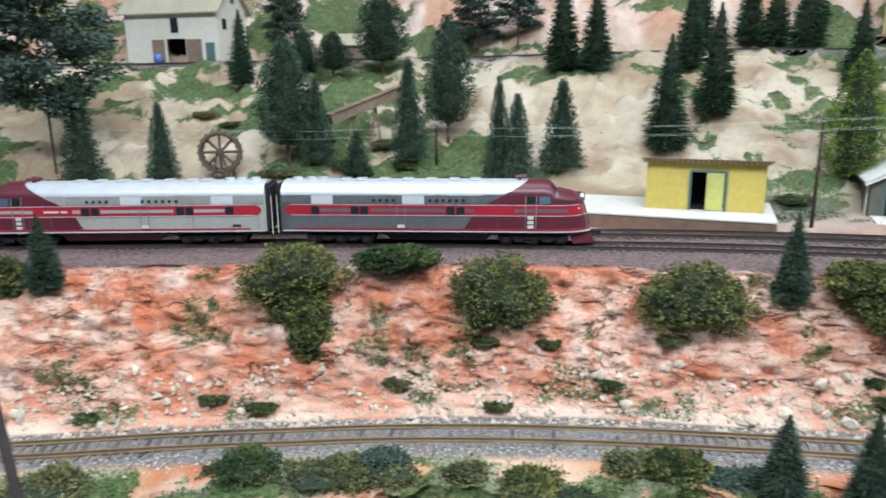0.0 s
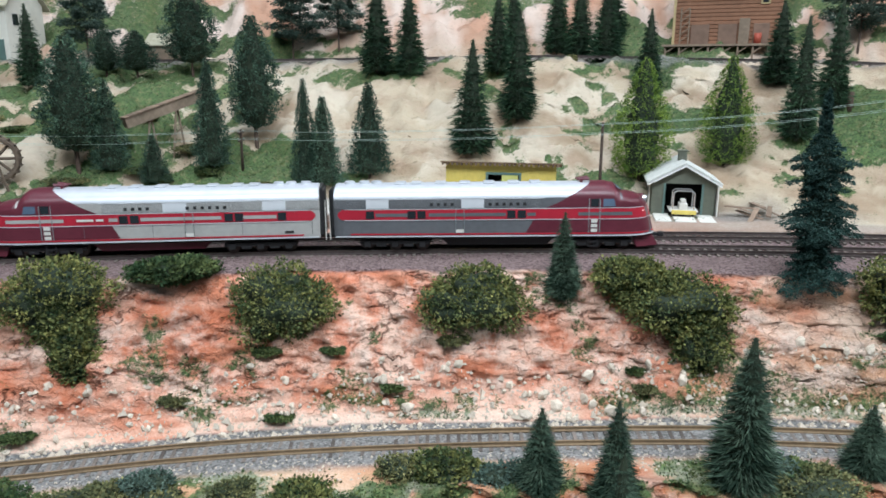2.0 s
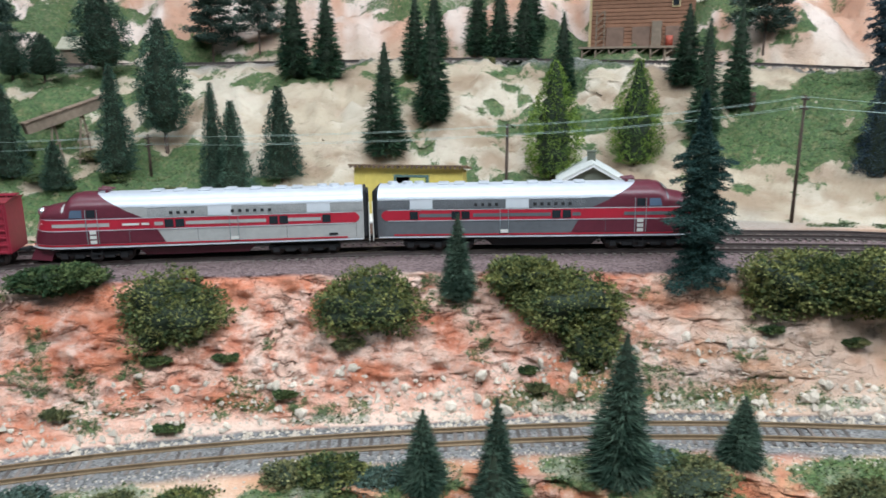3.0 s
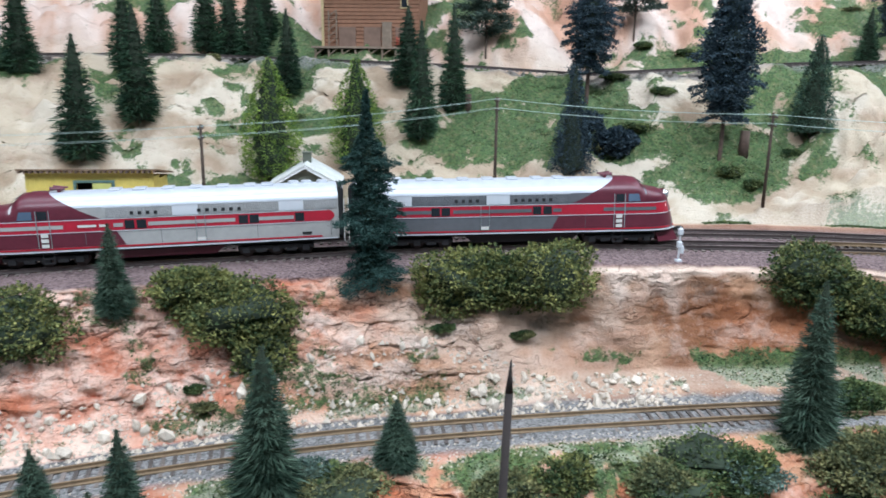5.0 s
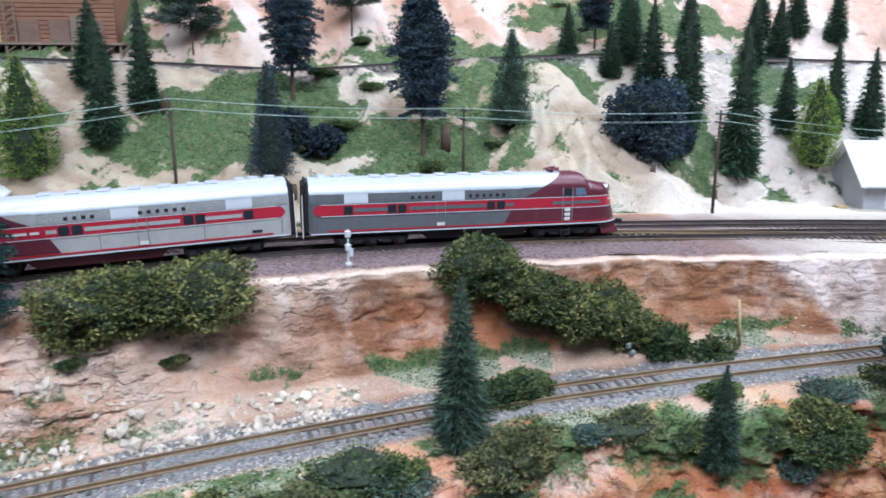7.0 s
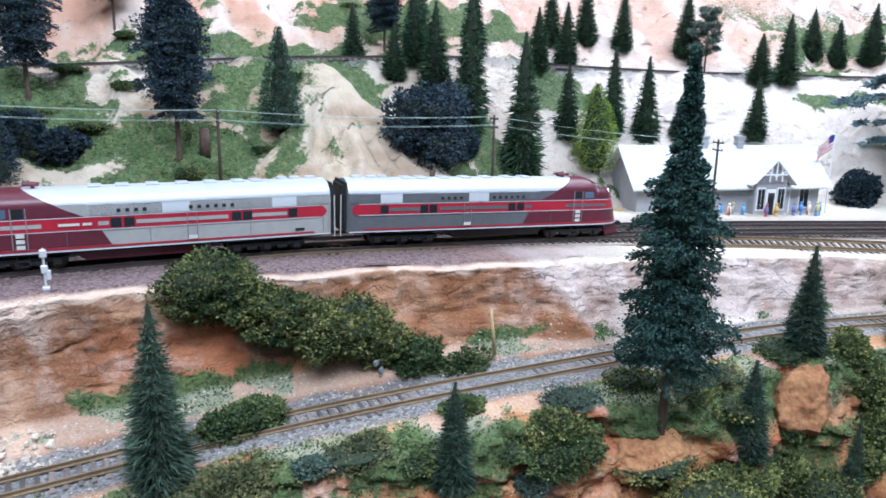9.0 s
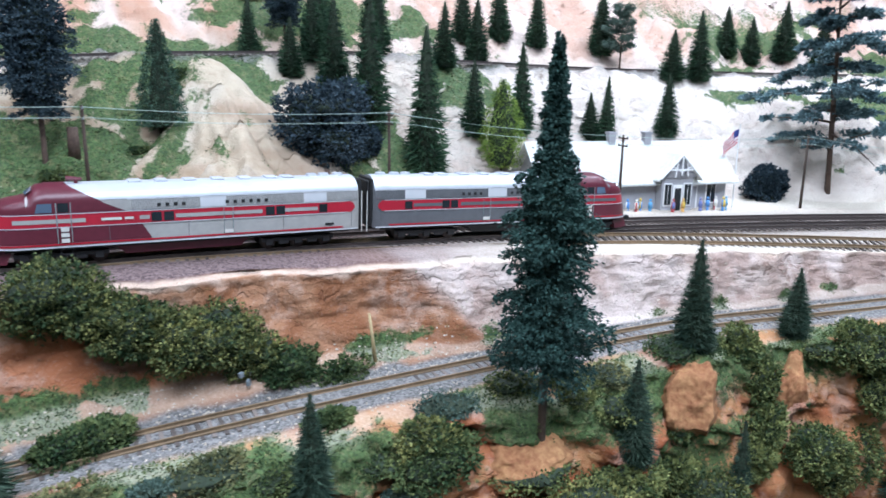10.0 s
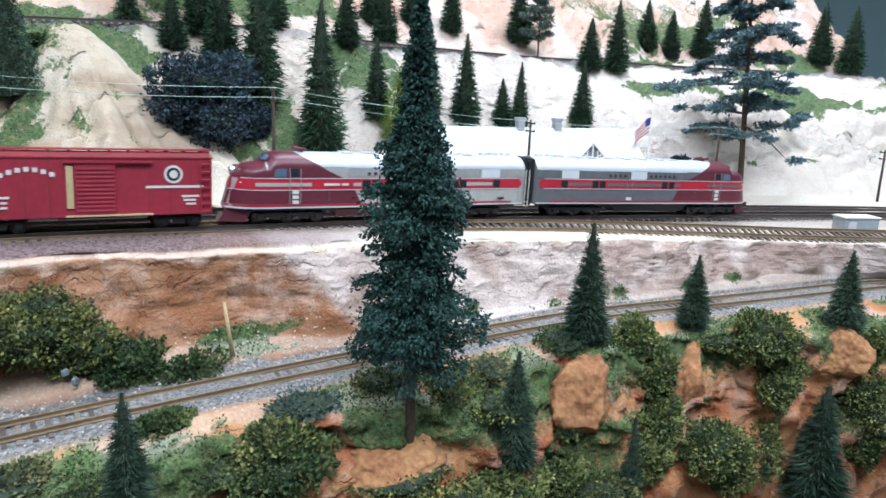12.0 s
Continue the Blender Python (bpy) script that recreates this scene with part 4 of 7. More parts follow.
    for x in (-0.108, -0.097, -0.088):
        bm = bmesh.new()
        rod(bm, (x, 0, 0.0506), (x, 0, 0.0526), 0.0042, 0.0036, 14)
        part("roof_fan", bm, ROOF, b)
    for x in (-0.070, -0.058, -0.040, -0.022, -0.004, 0.014, 0.030):
        part("roof_hatch", boxes([(x - 0.004, x + 0.004, -0.006, 0.006, 0.0503, 0.0516)], 0.0004), ROOF, b)
    # pilot, coupler, rear diaphragm
    pv = [(0.100, 0.0125, 0.0118), (0.100, -0.0125, 0.0118), (0.1155, -0.0065, 0.0118), (0.1155, 0.0065, 0.0118), (0.104, 0.012, 0.0022), (0.104, -0.012, 0.0022), (0.121, -0.005, 0.0022), (0.121, 0.005, 0.0022)]
    put("pilot", mesh_of("pilot", pv, [(0, 1, 2, 3), (4, 7, 6, 5), (0, 4, 5, 1), (3, 2, 6, 7), (0, 3, 7, 4), (1, 5, 6, 2)], MAROON, True), b, "maroon pilot plate")
    part("coupler", boxes([(0.112, 0.1225, -0.0012, 0.0012, 0.0085, 0.0108), (0.1215, 0.1255, -0.0026, 0.0022, 0.0080, 0.0114)], 0.0003), BLACK, b)
    part("coupler", boxes([(-0.1245, -0.112, -0.0012, 0.0012, 0.0085, 0.0108)], 0.0003), BLACK, b)
    bm = boxes([(-HALF - 0.0022, -HALF, -0.0150, 0.0150, 0.0135, 0.0495), (-HALF - 0.0040, -HALF - 0.0020, -0.0128, 0.0128, 0.0125, 0.0475)], 0.0006)
    part("diaphragm", bm, CLOTH, b, "black rubber end diaphragm")
    for y in (-0.0135, 0.0135):
        bm = bmesh.new()
        rod(bm, (-HALF - 0.004, y, 0.009), (-HALF - 0.004, y, 0.040), 0.0004)
        part("handrail", bm, PALE, b)
    # underframe, fuel tank and trucks
    part("underframe", boxes([(-0.112, 0.104, -0.0135, 0.0135, 0.0100, 0.0124)]), BLACK, b)
    skirt = MAROON if writing else BLACK
    tank = [(-0.042, 0.0135, 0.0123), (0.046, 0.0135, 0.0123), (0.038, 0.0125, 0.0048), (-0.034, 0.0125, 0.0048)]
    tv = tank + [(x, -y, z) for x, y, z in tank]
    put("fuel_tank", mesh_of("fuel_tank", tv, [(0, 1, 2, 3), (7, 6, 5, 4), (0, 4, 5, 1), (1, 5, 6, 2), (2, 6, 7, 3), (3, 7, 4, 0)], skirt, True), b)
    for cx in (-0.074, 0.074):
        rows = []
        for s in (-1, 1):
            y0, y1 = sorted((s * 0.0112, s * 0.0138))
            rows.append((cx - 0.026, cx + 0.026, y0, y1, 0.0056, 0.0088))
            for dx in (-0.0205, 0, 0.0205):
                rows.append((cx + dx - 0.0026, cx + dx + 0.0026, y0 - 0.0006, y1 + 0.0006, 0.0034, 0.0084))
            for dx in (-0.0103, 0.0103):
                rows.append((cx + dx - 0.0036, cx + dx + 0.0036, y0, y1, 0.0036, 0.0060))
        rows.append((cx - 0.025, cx + 0.025, -0.007, 0.007, 0.0060, 0.0098))
        truck = part("truck", boxes(rows, 0.0004), BLACK, b, "black six-wheel truck")
        for dx in (-0.0205, 0, 0.0205):
            wheelset(truck, cx + dx)
    for y in (-0.0163, 0.0163):
        bm = bmesh.new()
        for z in (0.0040, 0.0075, 0.0110):
            rod(bm, (0.0680, y, z), (0.0745, y, z), 0.0004)
        for x in (0.0680, 0.0745):
            rod(bm, (x, y, 0.0035), (x, y, 0.0125), 0.0004)
        part("ladder", bm, BLACK, b)
    return top


LONGER = 1.03


def stretched(top):
    """Lengthens the body over its couplers; the wheels keep their shape."""
    for ob in top.children_recursive:
        if ob.name.startswith("wheelset"):
            ob.location.x *= LONGER
        else:
            ob.data.transform(Matrix.Diagonal((LONGER, 1, 1, 1)))
    return top


LEAD = loco("lead_locomotive", "maroon red and dark grey streamlined diesel locomotive", DARK_GREY, GRILLE_DARK, False)
TRAIL = loco("trailing_locomotive", "maroon red and light grey streamlined diesel coupled backwards", LIGHT_GREY, GRILLE_LIGHT, True)
stretched(LEAD)
stretched(TRAIL)

# ---- the boxcars ----
BOX_RED = material("boxcar_red_paint", (0.28, 0.020, 0.038), 0.5, 0, 0.18, 240)
BOX_DARK = material("boxcar_roof_red", (0.22, 0.022, 0.030), 0.6, 0, 0.25, 200)
WOOD = material("bare_wood_edge", (0.50, 0.38, 0.20), 0.7, 0, 0.2, 300)


def boxcar():
    top = empty("boxcar", "crimson red steel boxcar with white markings", "railway wagon", "boxcars")
    L, W = 0.0715, 0.0172
    part("body", boxes([(-L, L, -W, W, 0.0100, 0.0470)], 0.0005), BOX_RED, top)
    bm = bmesh.new()
    v = [bm.verts.new((x, y, z)) for x in (-L - 0.0006, L + 0.0006) for y, z in ((-W - 0.0006, 0.0466), (-W - 0.0006, 0.0474), (0, 0.0496), (W + 0.0006, 0.0474), (W + 0.0006, 0.0466))]
    for i in range(4):
        bm.faces.new((v[i], v[i + 1], v[i + 6], v[i + 5]))
    bm.faces.new(v[:5][::-1])
    bm.faces.new(v[5:])
    bm.faces.new((v[0], v[5], v[9], v[4]))
    part("roof", bm, BOX_DARK, top)
    part("roof_walk", boxes([(-L - 0.003, L + 0.003, -0.0045 + i * 0.0031, -0.0018 + i * 0.0031, 0.0504, 0.0511) for i in range(3)]), BOX_RED, top)
    for k in range(13):
        x = -L + 0.003 + k * (2 * L - 0.006) / 12
        part("roof_rib", boxes([(x - 0.0007, x + 0.0007, -W, W, 0.0474, 0.0478), (x - 0.0006, x + 0.0006, -0.004, 0.004, 0.0474, 0.0505)]), BOX_DARK, top)
    for s in (-1, 1):
        y = s * W
        ya, yb = sorted((y, y + s * 0.0006))
        for x in (-0.063, -0.050, -0.037, -0.024, 0.032, 0.045, 0.058):
            part("side_seam", boxes([(x - 0.0004, x + 0.0004, ya, y + s * 0.0003 if s > 0 else yb, 0.0110, 0.0465)] if s > 0 else [(x - 0.0004, x + 0.0004, y - 0.0003, y, 0.0110, 0.0465)]), BOX_DARK, top)
        yc, yd = sorted((y + s * 0.0002, y + s * 0.0016))
        door = part("door", boxes([(-0.0105, 0.0125, yc, yd, 0.0118, 0.0435)], 0.0002), BOX_RED, top, "ribbed sliding door")
        for i in range(11):
            part("rib", boxes([(-0.0095, 0.0115, *sorted((y + s * 0.0014, y + s * 0.0021)), 0.0135 + i * 0.0026, 0.0148 + i * 0.0026)], 0.0002), BOX_RED, door)
        part("door_track", boxes([(-0.016, 0.034, *sorted((y + s * 0.0004, y + s * 0.0024)), 0.0437, 0.0449)]), BOX_RED, top)
        part("door_track", boxes([(-0.016, 0.034, *sorted((y + s * 0.0004, y + s * 0.0024)), 0.0108, 0.0117)]), WOOD, top)
        part("door_post", boxes([(-0.0150, -0.0112, *sorted((y, y + s * 0.0010)), 0.0160, 0.0420)]), WOOD, top, "bare wood door post")
        bm = bmesh.new()
        for i in range(7):
            rod(bm, (0.0640, y + s * 0.0016, 0.0120 + i * 0.0052), (0.0702, y + s * 0.0016, 0.0120 + i * 0.0052), 0.00045)
        for x in (0.0640, 0.0702):
            rod(bm, (x, y + s * 0.0016, 0.0105), (x, y + s * 0.0016, 0.0460), 0.00045)
        part("ladder", bm, BOX_RED, top)
        # round emblem as plain rings, lettering as plain bars
        for r, h, mt, nm in ((0.0058, 0.0004, PALE, "emblem_ring"), (0.0043, 0.0006, BLACK, "emblem_ring"), (0.0026, 0.0008, PALE, "emblem_disc")):
            bm = bmesh.new()
            rod(bm, (0.0470, y, 0.0365), (0.0470, y + s * h, 0.0365), r, r, 24)
            part(nm, bm, mt, top)
        bars = [(0.030, 0.0655, 0.0277, 0.0292), (0.052, 0.063, 0.0215, 0.0228), (0.053, 0.061, 0.0190, 0.0202), (0.0545, 0.061, 0.0165, 0.0177), (-0.064, -0.045, 0.0225, 0.0238), (-0.066, -0.046, 0.0195, 0.0206), (-0.066, -0.046, 0.0165, 0.0177), (-0.062, -0.052, 0.0265, 0.0283)]
        for i in range(7):
            bars.append((-0.050 + i * 0.0044, -0.0473 + i * 0.0044, 0.0350 + 0.0036 * math.sin(i * 0.5), 0.0376 + 0.0036 * math.sin(i * 0.5)))
        for a, c, z0, z1 in bars:
            if abs((a + c) / 2) > 0.0165:
                part("marking_bar", boxes([(a, c, *sorted((y, y + s * 0.0005)), z0, z1)]), PALE, top)
    part("underframe", boxes([(-0.068, 0.068, -0.004, 0.004, 0.0080, 0.0100), (-0.02, 0.02, -0.012, 0.012, 0.0085, 0.0100)]), BLACK, top)
    for x0, x1 in ((-0.078, -0.066), (0.066, 0.078)):
        part("coupler", boxes([(x0, x1, -0.0013, 0.0013, 0.0085, 0.0108)], 0.0003), BLACK, top)
    for cx in (-0.051, 0.051):
        rows = [(cx - 0.003, cx + 0.003, -0.012, 0.012, 0.0050, 0.0085)]
        for s in (-1, 1):
            y0, y1 = sorted((s * 0.0108, s * 0.0130))
            rows += [(cx - 0.0135, cx + 0.0135, y0, y1, 0.0062, 0.0082), (cx - 0.0040, cx + 0.0040, y0, y1, 0.0030, 0.0082)]
            rows += [(cx + dx - 0.0026, cx + dx + 0.0026, y0 - 0.0004, y1 + 0.0004, 0.0036, 0.0074) for dx in (-0.0105, 0.0105)]
        truck = part("truck", boxes(rows, 0.0004), BLACK, top, "black four-wheel truck")
        for dx in (-0.0105, 0.0105):
            wheelset(truck, cx + dx, 0.0050)
    return top


CAR = boxcar()
CAR_2 = copy_thing(CAR, Matrix())

# the lead unit's front along the line, by time
NOSE = [(0.0, 0.110), (0.5, 0.161), (1.0, 0.212), (1.5, 0.264), (2.0, 0.319), (2.5, 0.3775), (3.0, 0.4295), (3.5, 0.484), (4.5, 0.595), (5.5, 0.701), (6.0, 0.752), (6.5, 0.803), (7.0, 0.859), (7.5, 0.9135),
        (8.5, 1.023), (9.5, 1.135), (10.0, 1.194), (10.5, 1.253), (11.0, 1.314), (11.5, 1.375), (12.0, 1.440)]


def vehicle_rows(back, reach, turned=False):
    """Poses of a vehicle whose middle runs `back` behind the front; reach: half the distance between its trucks."""
    rows = []
    for t, s in NOSE:
        a, b = (np.array(MAIN.at(s - back + k * reach)) for k in (-1, 1))
        za, zb = float(rail_z(a[0])), float(rail_z(b[0]))
        c, h = (a + b) / 2, math.degrees(math.atan2(*(b - a)[::-1]))
        fall = math.degrees(math.atan2(za - zb, 2 * reach))
        rows.append((t, pose(float(c[0]), float(c[1]), (za + zb) / 2, 0, -fall if turned else fall, h + (180 if turned else 0))))
    return rows


def wheel_rows(x, radius, way):
    """A wheelset's turning in its vehicle's space; way: 1 where the vehicle runs towards its own front."""
    ts, ss = np.array(NOSE).T
    rows = []
    for k in range(361):
        t = k / 30
        rows.append((t, pose(x, 0, radius, 0, way * math.degrees((float(np.interp(t, ts, ss)) - ss[0]) / radius), 0)))
    return rows


def motions():
    for vehicle, way, radius in ((LEAD, 1, 0.0055), (TRAIL, -1, 0.0055), (CAR, 1, 0.0050), (CAR_2, 1, 0.0050)):
        for ob in vehicle.children_recursive:
            if ob.name.startswith("wheelset"):
                walk(ob, wheel_rows(ob.location.x, radius, way))
    walk(LEAD, vehicle_rows(0.1145, 0.076))
    walk(TRAIL, vehicle_rows(0.371, 0.076, True))
    walk(CAR, vehicle_rows(0.5745, 0.051))
    walk(CAR_2, vehicle_rows(0.7265, 0.051))

# ---- trees ----


def leaves(p, d, length, width, rng):
    """A kite-shaped leaf at each point p along d."""
    n = len(p)
    d = d / np.linalg.norm(d, axis=1)[:, None]
    r = rng.normal(size=(n, 3))
    side = np.cross(d, r)
    side /= np.linalg.norm(side, axis=1)[:, None]
    length, width = np.broadcast_to(length, n)[:, None], np.broadcast_to(width, n)[:, None]
    v = np.stack([p, p + d * length * 0.45 + side * width, p + d * length, p + d * length * 0.45 - side * width], 1)
    return v.reshape(-1, 3), np.arange(4 * n).reshape(-1, 4)


def join(chunks):
    vs, fs, k = [], [], 0
    for v, f in chunks:
        vs.append(v)
        fs.append(np.asarray(f) + k)
        k += len(v)
    return np.concatenate(vs), np.concatenate(fs)


ASPECT = 0.23


def core(profile, rng, rings=24, sides=14, k=0.55):
    """The dense inside of a crown, so that the sky does not show through it."""
    zs = np.linspace(0.03, 0.985, rings)
    v = []
    for z in zs:
        for a in np.linspace(0, 2 * math.pi, sides, endpoint=False):
            r = profile(z) * k * rng.uniform(0.7, 1.15)
            v.append((r * math.cos(a), r * math.sin(a), z))
    f = [(i * sides + j, i * sides + (j + 1) % sides, (i + 1) * sides + (j + 1) % sides, (i + 1) * sides + j) for i in range(rings - 1) for j in range(sides)]
    return np.array(v), np.array(f)


def brush_crown(n, seed, z0=0.02, droop=-0.10, power=0.74, needle=1.0):
    """A bottle-brush conifer: bristles that stand out of a wire stem. Unit height, radius ASPECT."""
    rng = np.random.default_rng(seed)
    shape = lambda z: np.maximum(0.025, (1 - z) ** power) * (0.70 + 0.30 * smooth(0.0, 0.16, z))
    prof = lambda z: float(ASPECT * shape(np.array(z)))
    z = z0 + (1 - z0) * (1 - rng.uniform(0, 1, n) ** 0.62)
    tiers = 15
    z = np.clip(z + 0.016 * np.sin(z * tiers * 2 * math.pi), z0, 0.995)
    a = rng.uniform(0, 2 * math.pi, n)
    r = ASPECT * shape(z) * (0.90 + 0.12 * np.sin(z * tiers * 2 * math.pi + 1.3) + 0.08 * np.sin(3 * a + 9 * z)) * rng.uniform(0.70, 1.16, n)
    u = rng.uniform(0.35, 0.80, n)
    p = np.stack([r * u * np.cos(a), r * u * np.sin(a), z], 1)
    tip = np.stack([np.cos(a + rng.normal(0, 0.3, n)), np.sin(a + rng.normal(0, 0.3, n)), droop + rng.normal(0, 0.30, n)], 1)
    ln = r * (1 - u) * 1.05 + 0.010
    tip[z > 0.93, 2] += 1.0
    d = leaves(p, tip, ln, ln * 0.055 * needle + 0.0014 * needle, rng)
    return (*join([d, core(prof, rng, k=0.52)]), len(d[1]))


def tuft_crown(profile, n, seed, z0=0.1, leaf=0.014, tufts=9.0, k=0.70):
    """A foliage crown along a profile: a tufted skin of many small leaves."""
    rng = np.random.default_rng(seed)
    grid = np.linspace(z0, 0.985, 200)
    weight = np.cumsum([profile(z) + 0.05 for z in grid])
    z = np.interp(rng.uniform(0, 1, n), weight / weight[-1], grid)
    a = rng.uniform(0, 2 * math.pi, n)
    wide = np.array([profile(t) for t in grid])
    bump = 1 - 2.6 * np.abs(fbm(np.cos(a) * 0.27, np.sin(a) * 0.27, z, tufts, 2, seed))
    r = ASPECT * np.interp(z, grid, wide) * (0.80 + 0.30 * bump) * rng.uniform(0.78, 1.08, n) + 0.004
    p = np.stack([r * np.cos(a), r * np.sin(a), z + 0.012 * bump], 1)
    d = np.stack([np.cos(a), np.sin(a), np.full(n, 0.35)], 1) + rng.normal(0, 0.55, (n, 3))
    outer = leaves(p, d, leaf * rng.uniform(0.6, 1.4, n), leaf * 0.36, rng)
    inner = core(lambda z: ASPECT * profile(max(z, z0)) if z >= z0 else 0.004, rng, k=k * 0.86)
    return (*join([outer, inner]), n)


LIMB_PLAN = {"cedar": [(i * 2.4, 0.22 + 0.027 * i, (0.55, 1.0, 0.75, 1.1, 0.65, 0.9, 0.45)[i % 7] * min(1.0, 1.45 - 0.041 * i), 0.12 - 0.07 * (i % 4)) for i in range(28)],
             "wispy": [(i * 2.4, 0.32 + 0.041 * i, (0.75, 1.0, 0.6, 0.9, 0.7)[i % 5] * min(1.0, 1.45 - 0.06 * i), 0.10 - 0.04 * (i % 3)) for i in range(17)]}
REACH = {"cedar": 1.45, "wispy": 1.20}


def limb_crown(kind, seed, per, size, flat, leaf):
    """Foliage in separate sprays along the limbs of an open tree."""
    rng = np.random.default_rng(seed)
    chunks = []
    for a, z, ln, lift in LIMB_PLAN[kind]:
        for t in np.linspace(0.32, 1.06, 7):
            if rng.uniform() < 0.12:
                continue
            side = rng.normal(0, 0.16) * ln * ASPECT
            r = t * ln * ASPECT * REACH[kind]
            c = np.array((r * math.cos(a) - side * math.sin(a), r * math.sin(a) + side * math.cos(a), z + lift * t * ln + rng.normal(0, 0.008) - 0.05 * max(0.0, t - 0.8)))
            sz = size * rng.uniform(0.6, 1.2) * (1.15 - 0.4 * t)
            q = rng.normal(size=(per, 3))
            q /= np.linalg.norm(q, axis=1)[:, None]
            p = c + q * np.array((sz, sz, sz * flat)) * rng.uniform(0.2, 1.0, (per, 1))
            d = q * (1, 1, 0.4) + rng.normal(0, 0.4, (per, 3)) + np.array((math.cos(a), math.sin(a), 0)) * 0.7
            chunks.append(leaves(p, d, leaf * rng.uniform(0.6, 1.4, per), leaf * 0.26, rng))
    v, f = join(chunks)
    return v, f, len(f)


def branch_crown(n_branch, seed, z0=0.12, profile=None, sprig=46, flat=0.006, droop=-0.12, leaf=0.035, width=0.16, ragged=0.35, power=1.0):
    """A crown of single limbs, each a spray of needles; gaps show between the limbs."""
    rng = np.random.default_rng(seed)
    chunks = []
    for i in range(n_branch):
        z = z0 + (1 - z0) * ((i + 0.5) / n_branch) ** power
        a = i * 2.399 + rng.uniform(-0.5, 0.5)
        ln = ASPECT * profile(z) * rng.uniform(1 - ragged, 1.1)
        m = max(8, int(sprig * (0.3 + ln / ASPECT)))
        t = rng.uniform(0.10, 1, m) ** 0.8
        y = rng.normal(0, 1, m) * (1.05 - 0.6 * t) * ln * width * 1.6
        x = t * ln
        p = np.stack([x * math.cos(a) - y * math.sin(a), x * math.sin(a) + y * math.cos(a), z + droop * t * ln + rng.normal(0, flat, m)], 1)
        d = np.stack([np.full(m, math.cos(a)), np.full(m, math.sin(a)), np.full(m, droop)], 1) + rng.normal(0, 0.45, (m, 3))
        chunks.append(leaves(p, d, leaf * rng.uniform(0.5, 1.2, m), leaf * 0.22, rng))
    v, f = join(chunks)
    return v, f, len(f)


def trunk_bm(height, r, lean=0.0):
    bm = bmesh.new()
    rod(bm, (0, 0, -0.06), (lean * 0.4, 0, height * 0.45), r, r * 0.75, 8)
    rod(bm, (lean * 0.4, 0, height * 0.45), (lean, 0, height), r * 0.75, r * 0.25, 8)
    return bm


CROWNS = {}


def crown_mesh(kind, variant):
    key = (kind, variant)
    if key in CROWNS:
        return CROWNS[key]
    s = 100 + 17 * variant
    ov = lambda z: 1.0 * max(0.02, math.sin(math.pi * min(1, max(0, (z - 0.14) / 0.86)) ** 0.62)) ** 0.8
    cone = lambda z: max(0.03, (1 - z)) ** 0.75
    flame = lambda z: max(0.03, math.sin(math.pi * min(1, max(0.0, z * 0.93 + 0.07)) ** 0.62)) ** 0.85
    column = lambda z: (0.80 + 0.12 * math.sin(z * 31 + variant) + 0.08 * math.sin(z * 13)) * min(1.0, (1.03 - z) * 2.6) * (0.75 if z < 0.30 else 1)
    if kind == "spruce":
        d, m = brush_crown(4200, s, needle=0.75), SPRUCE
    elif kind == "full_spruce":
        d, m = brush_crown(8200, s, needle=0.55), FROSTED
    elif kind == "pine":
        d, m = tuft_crown(cone, 10000, s, 0.05, 0.016, 11.0), PINE
    elif kind == "oval":
        d, m = tuft_crown(ov, 13000, s, 0.18, 0.015, 11.0), PINE
    elif kind == "juniper":
        d, m = tuft_crown(flame, 12000, s, 0.04, 0.015, 11.0), JUNIPER
    elif kind == "blue_cone":
        d, m = tuft_crown(cone, 9000, s, 0.04, 0.016, 10.0), BLUE
    elif kind == "blue_oval":
        d1 = branch_crown(130, s, 0.24, column, 240, 0.006, -0.30, 0.017, 0.24, 0.45)
        d2 = tuft_crown(lambda z: 0.72 * column(z), 5000, s, 0.26, 0.016, 12.0, 0.62)
        d, m = (*join([d1[:2], d2[:2]]), d1[2] + d2[2]), BLUE
    elif kind == "blue_layer":
        shape = lambda z: (0.16 + 0.92 * max(0.0, 1 - z) ** 0.85 + 0.13 * math.sin(z * 21 + variant)) * min(1.0, (1.02 - z) * 3.2) * min(1.0, 0.72 + 0.28 * max(0.0, z - 0.2) / 0.2)
        d1 = branch_crown(170, s, 0.215 if variant else 0.03, shape, 330, 0.005, -0.28, 0.014, 0.20, 0.5)
        d2 = tuft_crown(lambda z: 0.5 * shape(z), 5000, s, 0.22 if variant else 0.05, 0.012, 12.0, 0.62)
        d, m = (*join([d1[:2], d2[:2]]), d1[2] + d2[2]), BLUEGREEN
    elif kind == "cedar":
        d, m = limb_crown("cedar", s, 150, 0.052, 0.26, 0.020), CEDAR
    else:
        d, m = limb_crown("wispy", s, 120, 0.105, 0.75, 0.026), GREYGREEN
    CROWNS[key] = quad_mesh("crown", d[0], d[1], m, SHADE_CORE, d[2])
    return CROWNS[key]


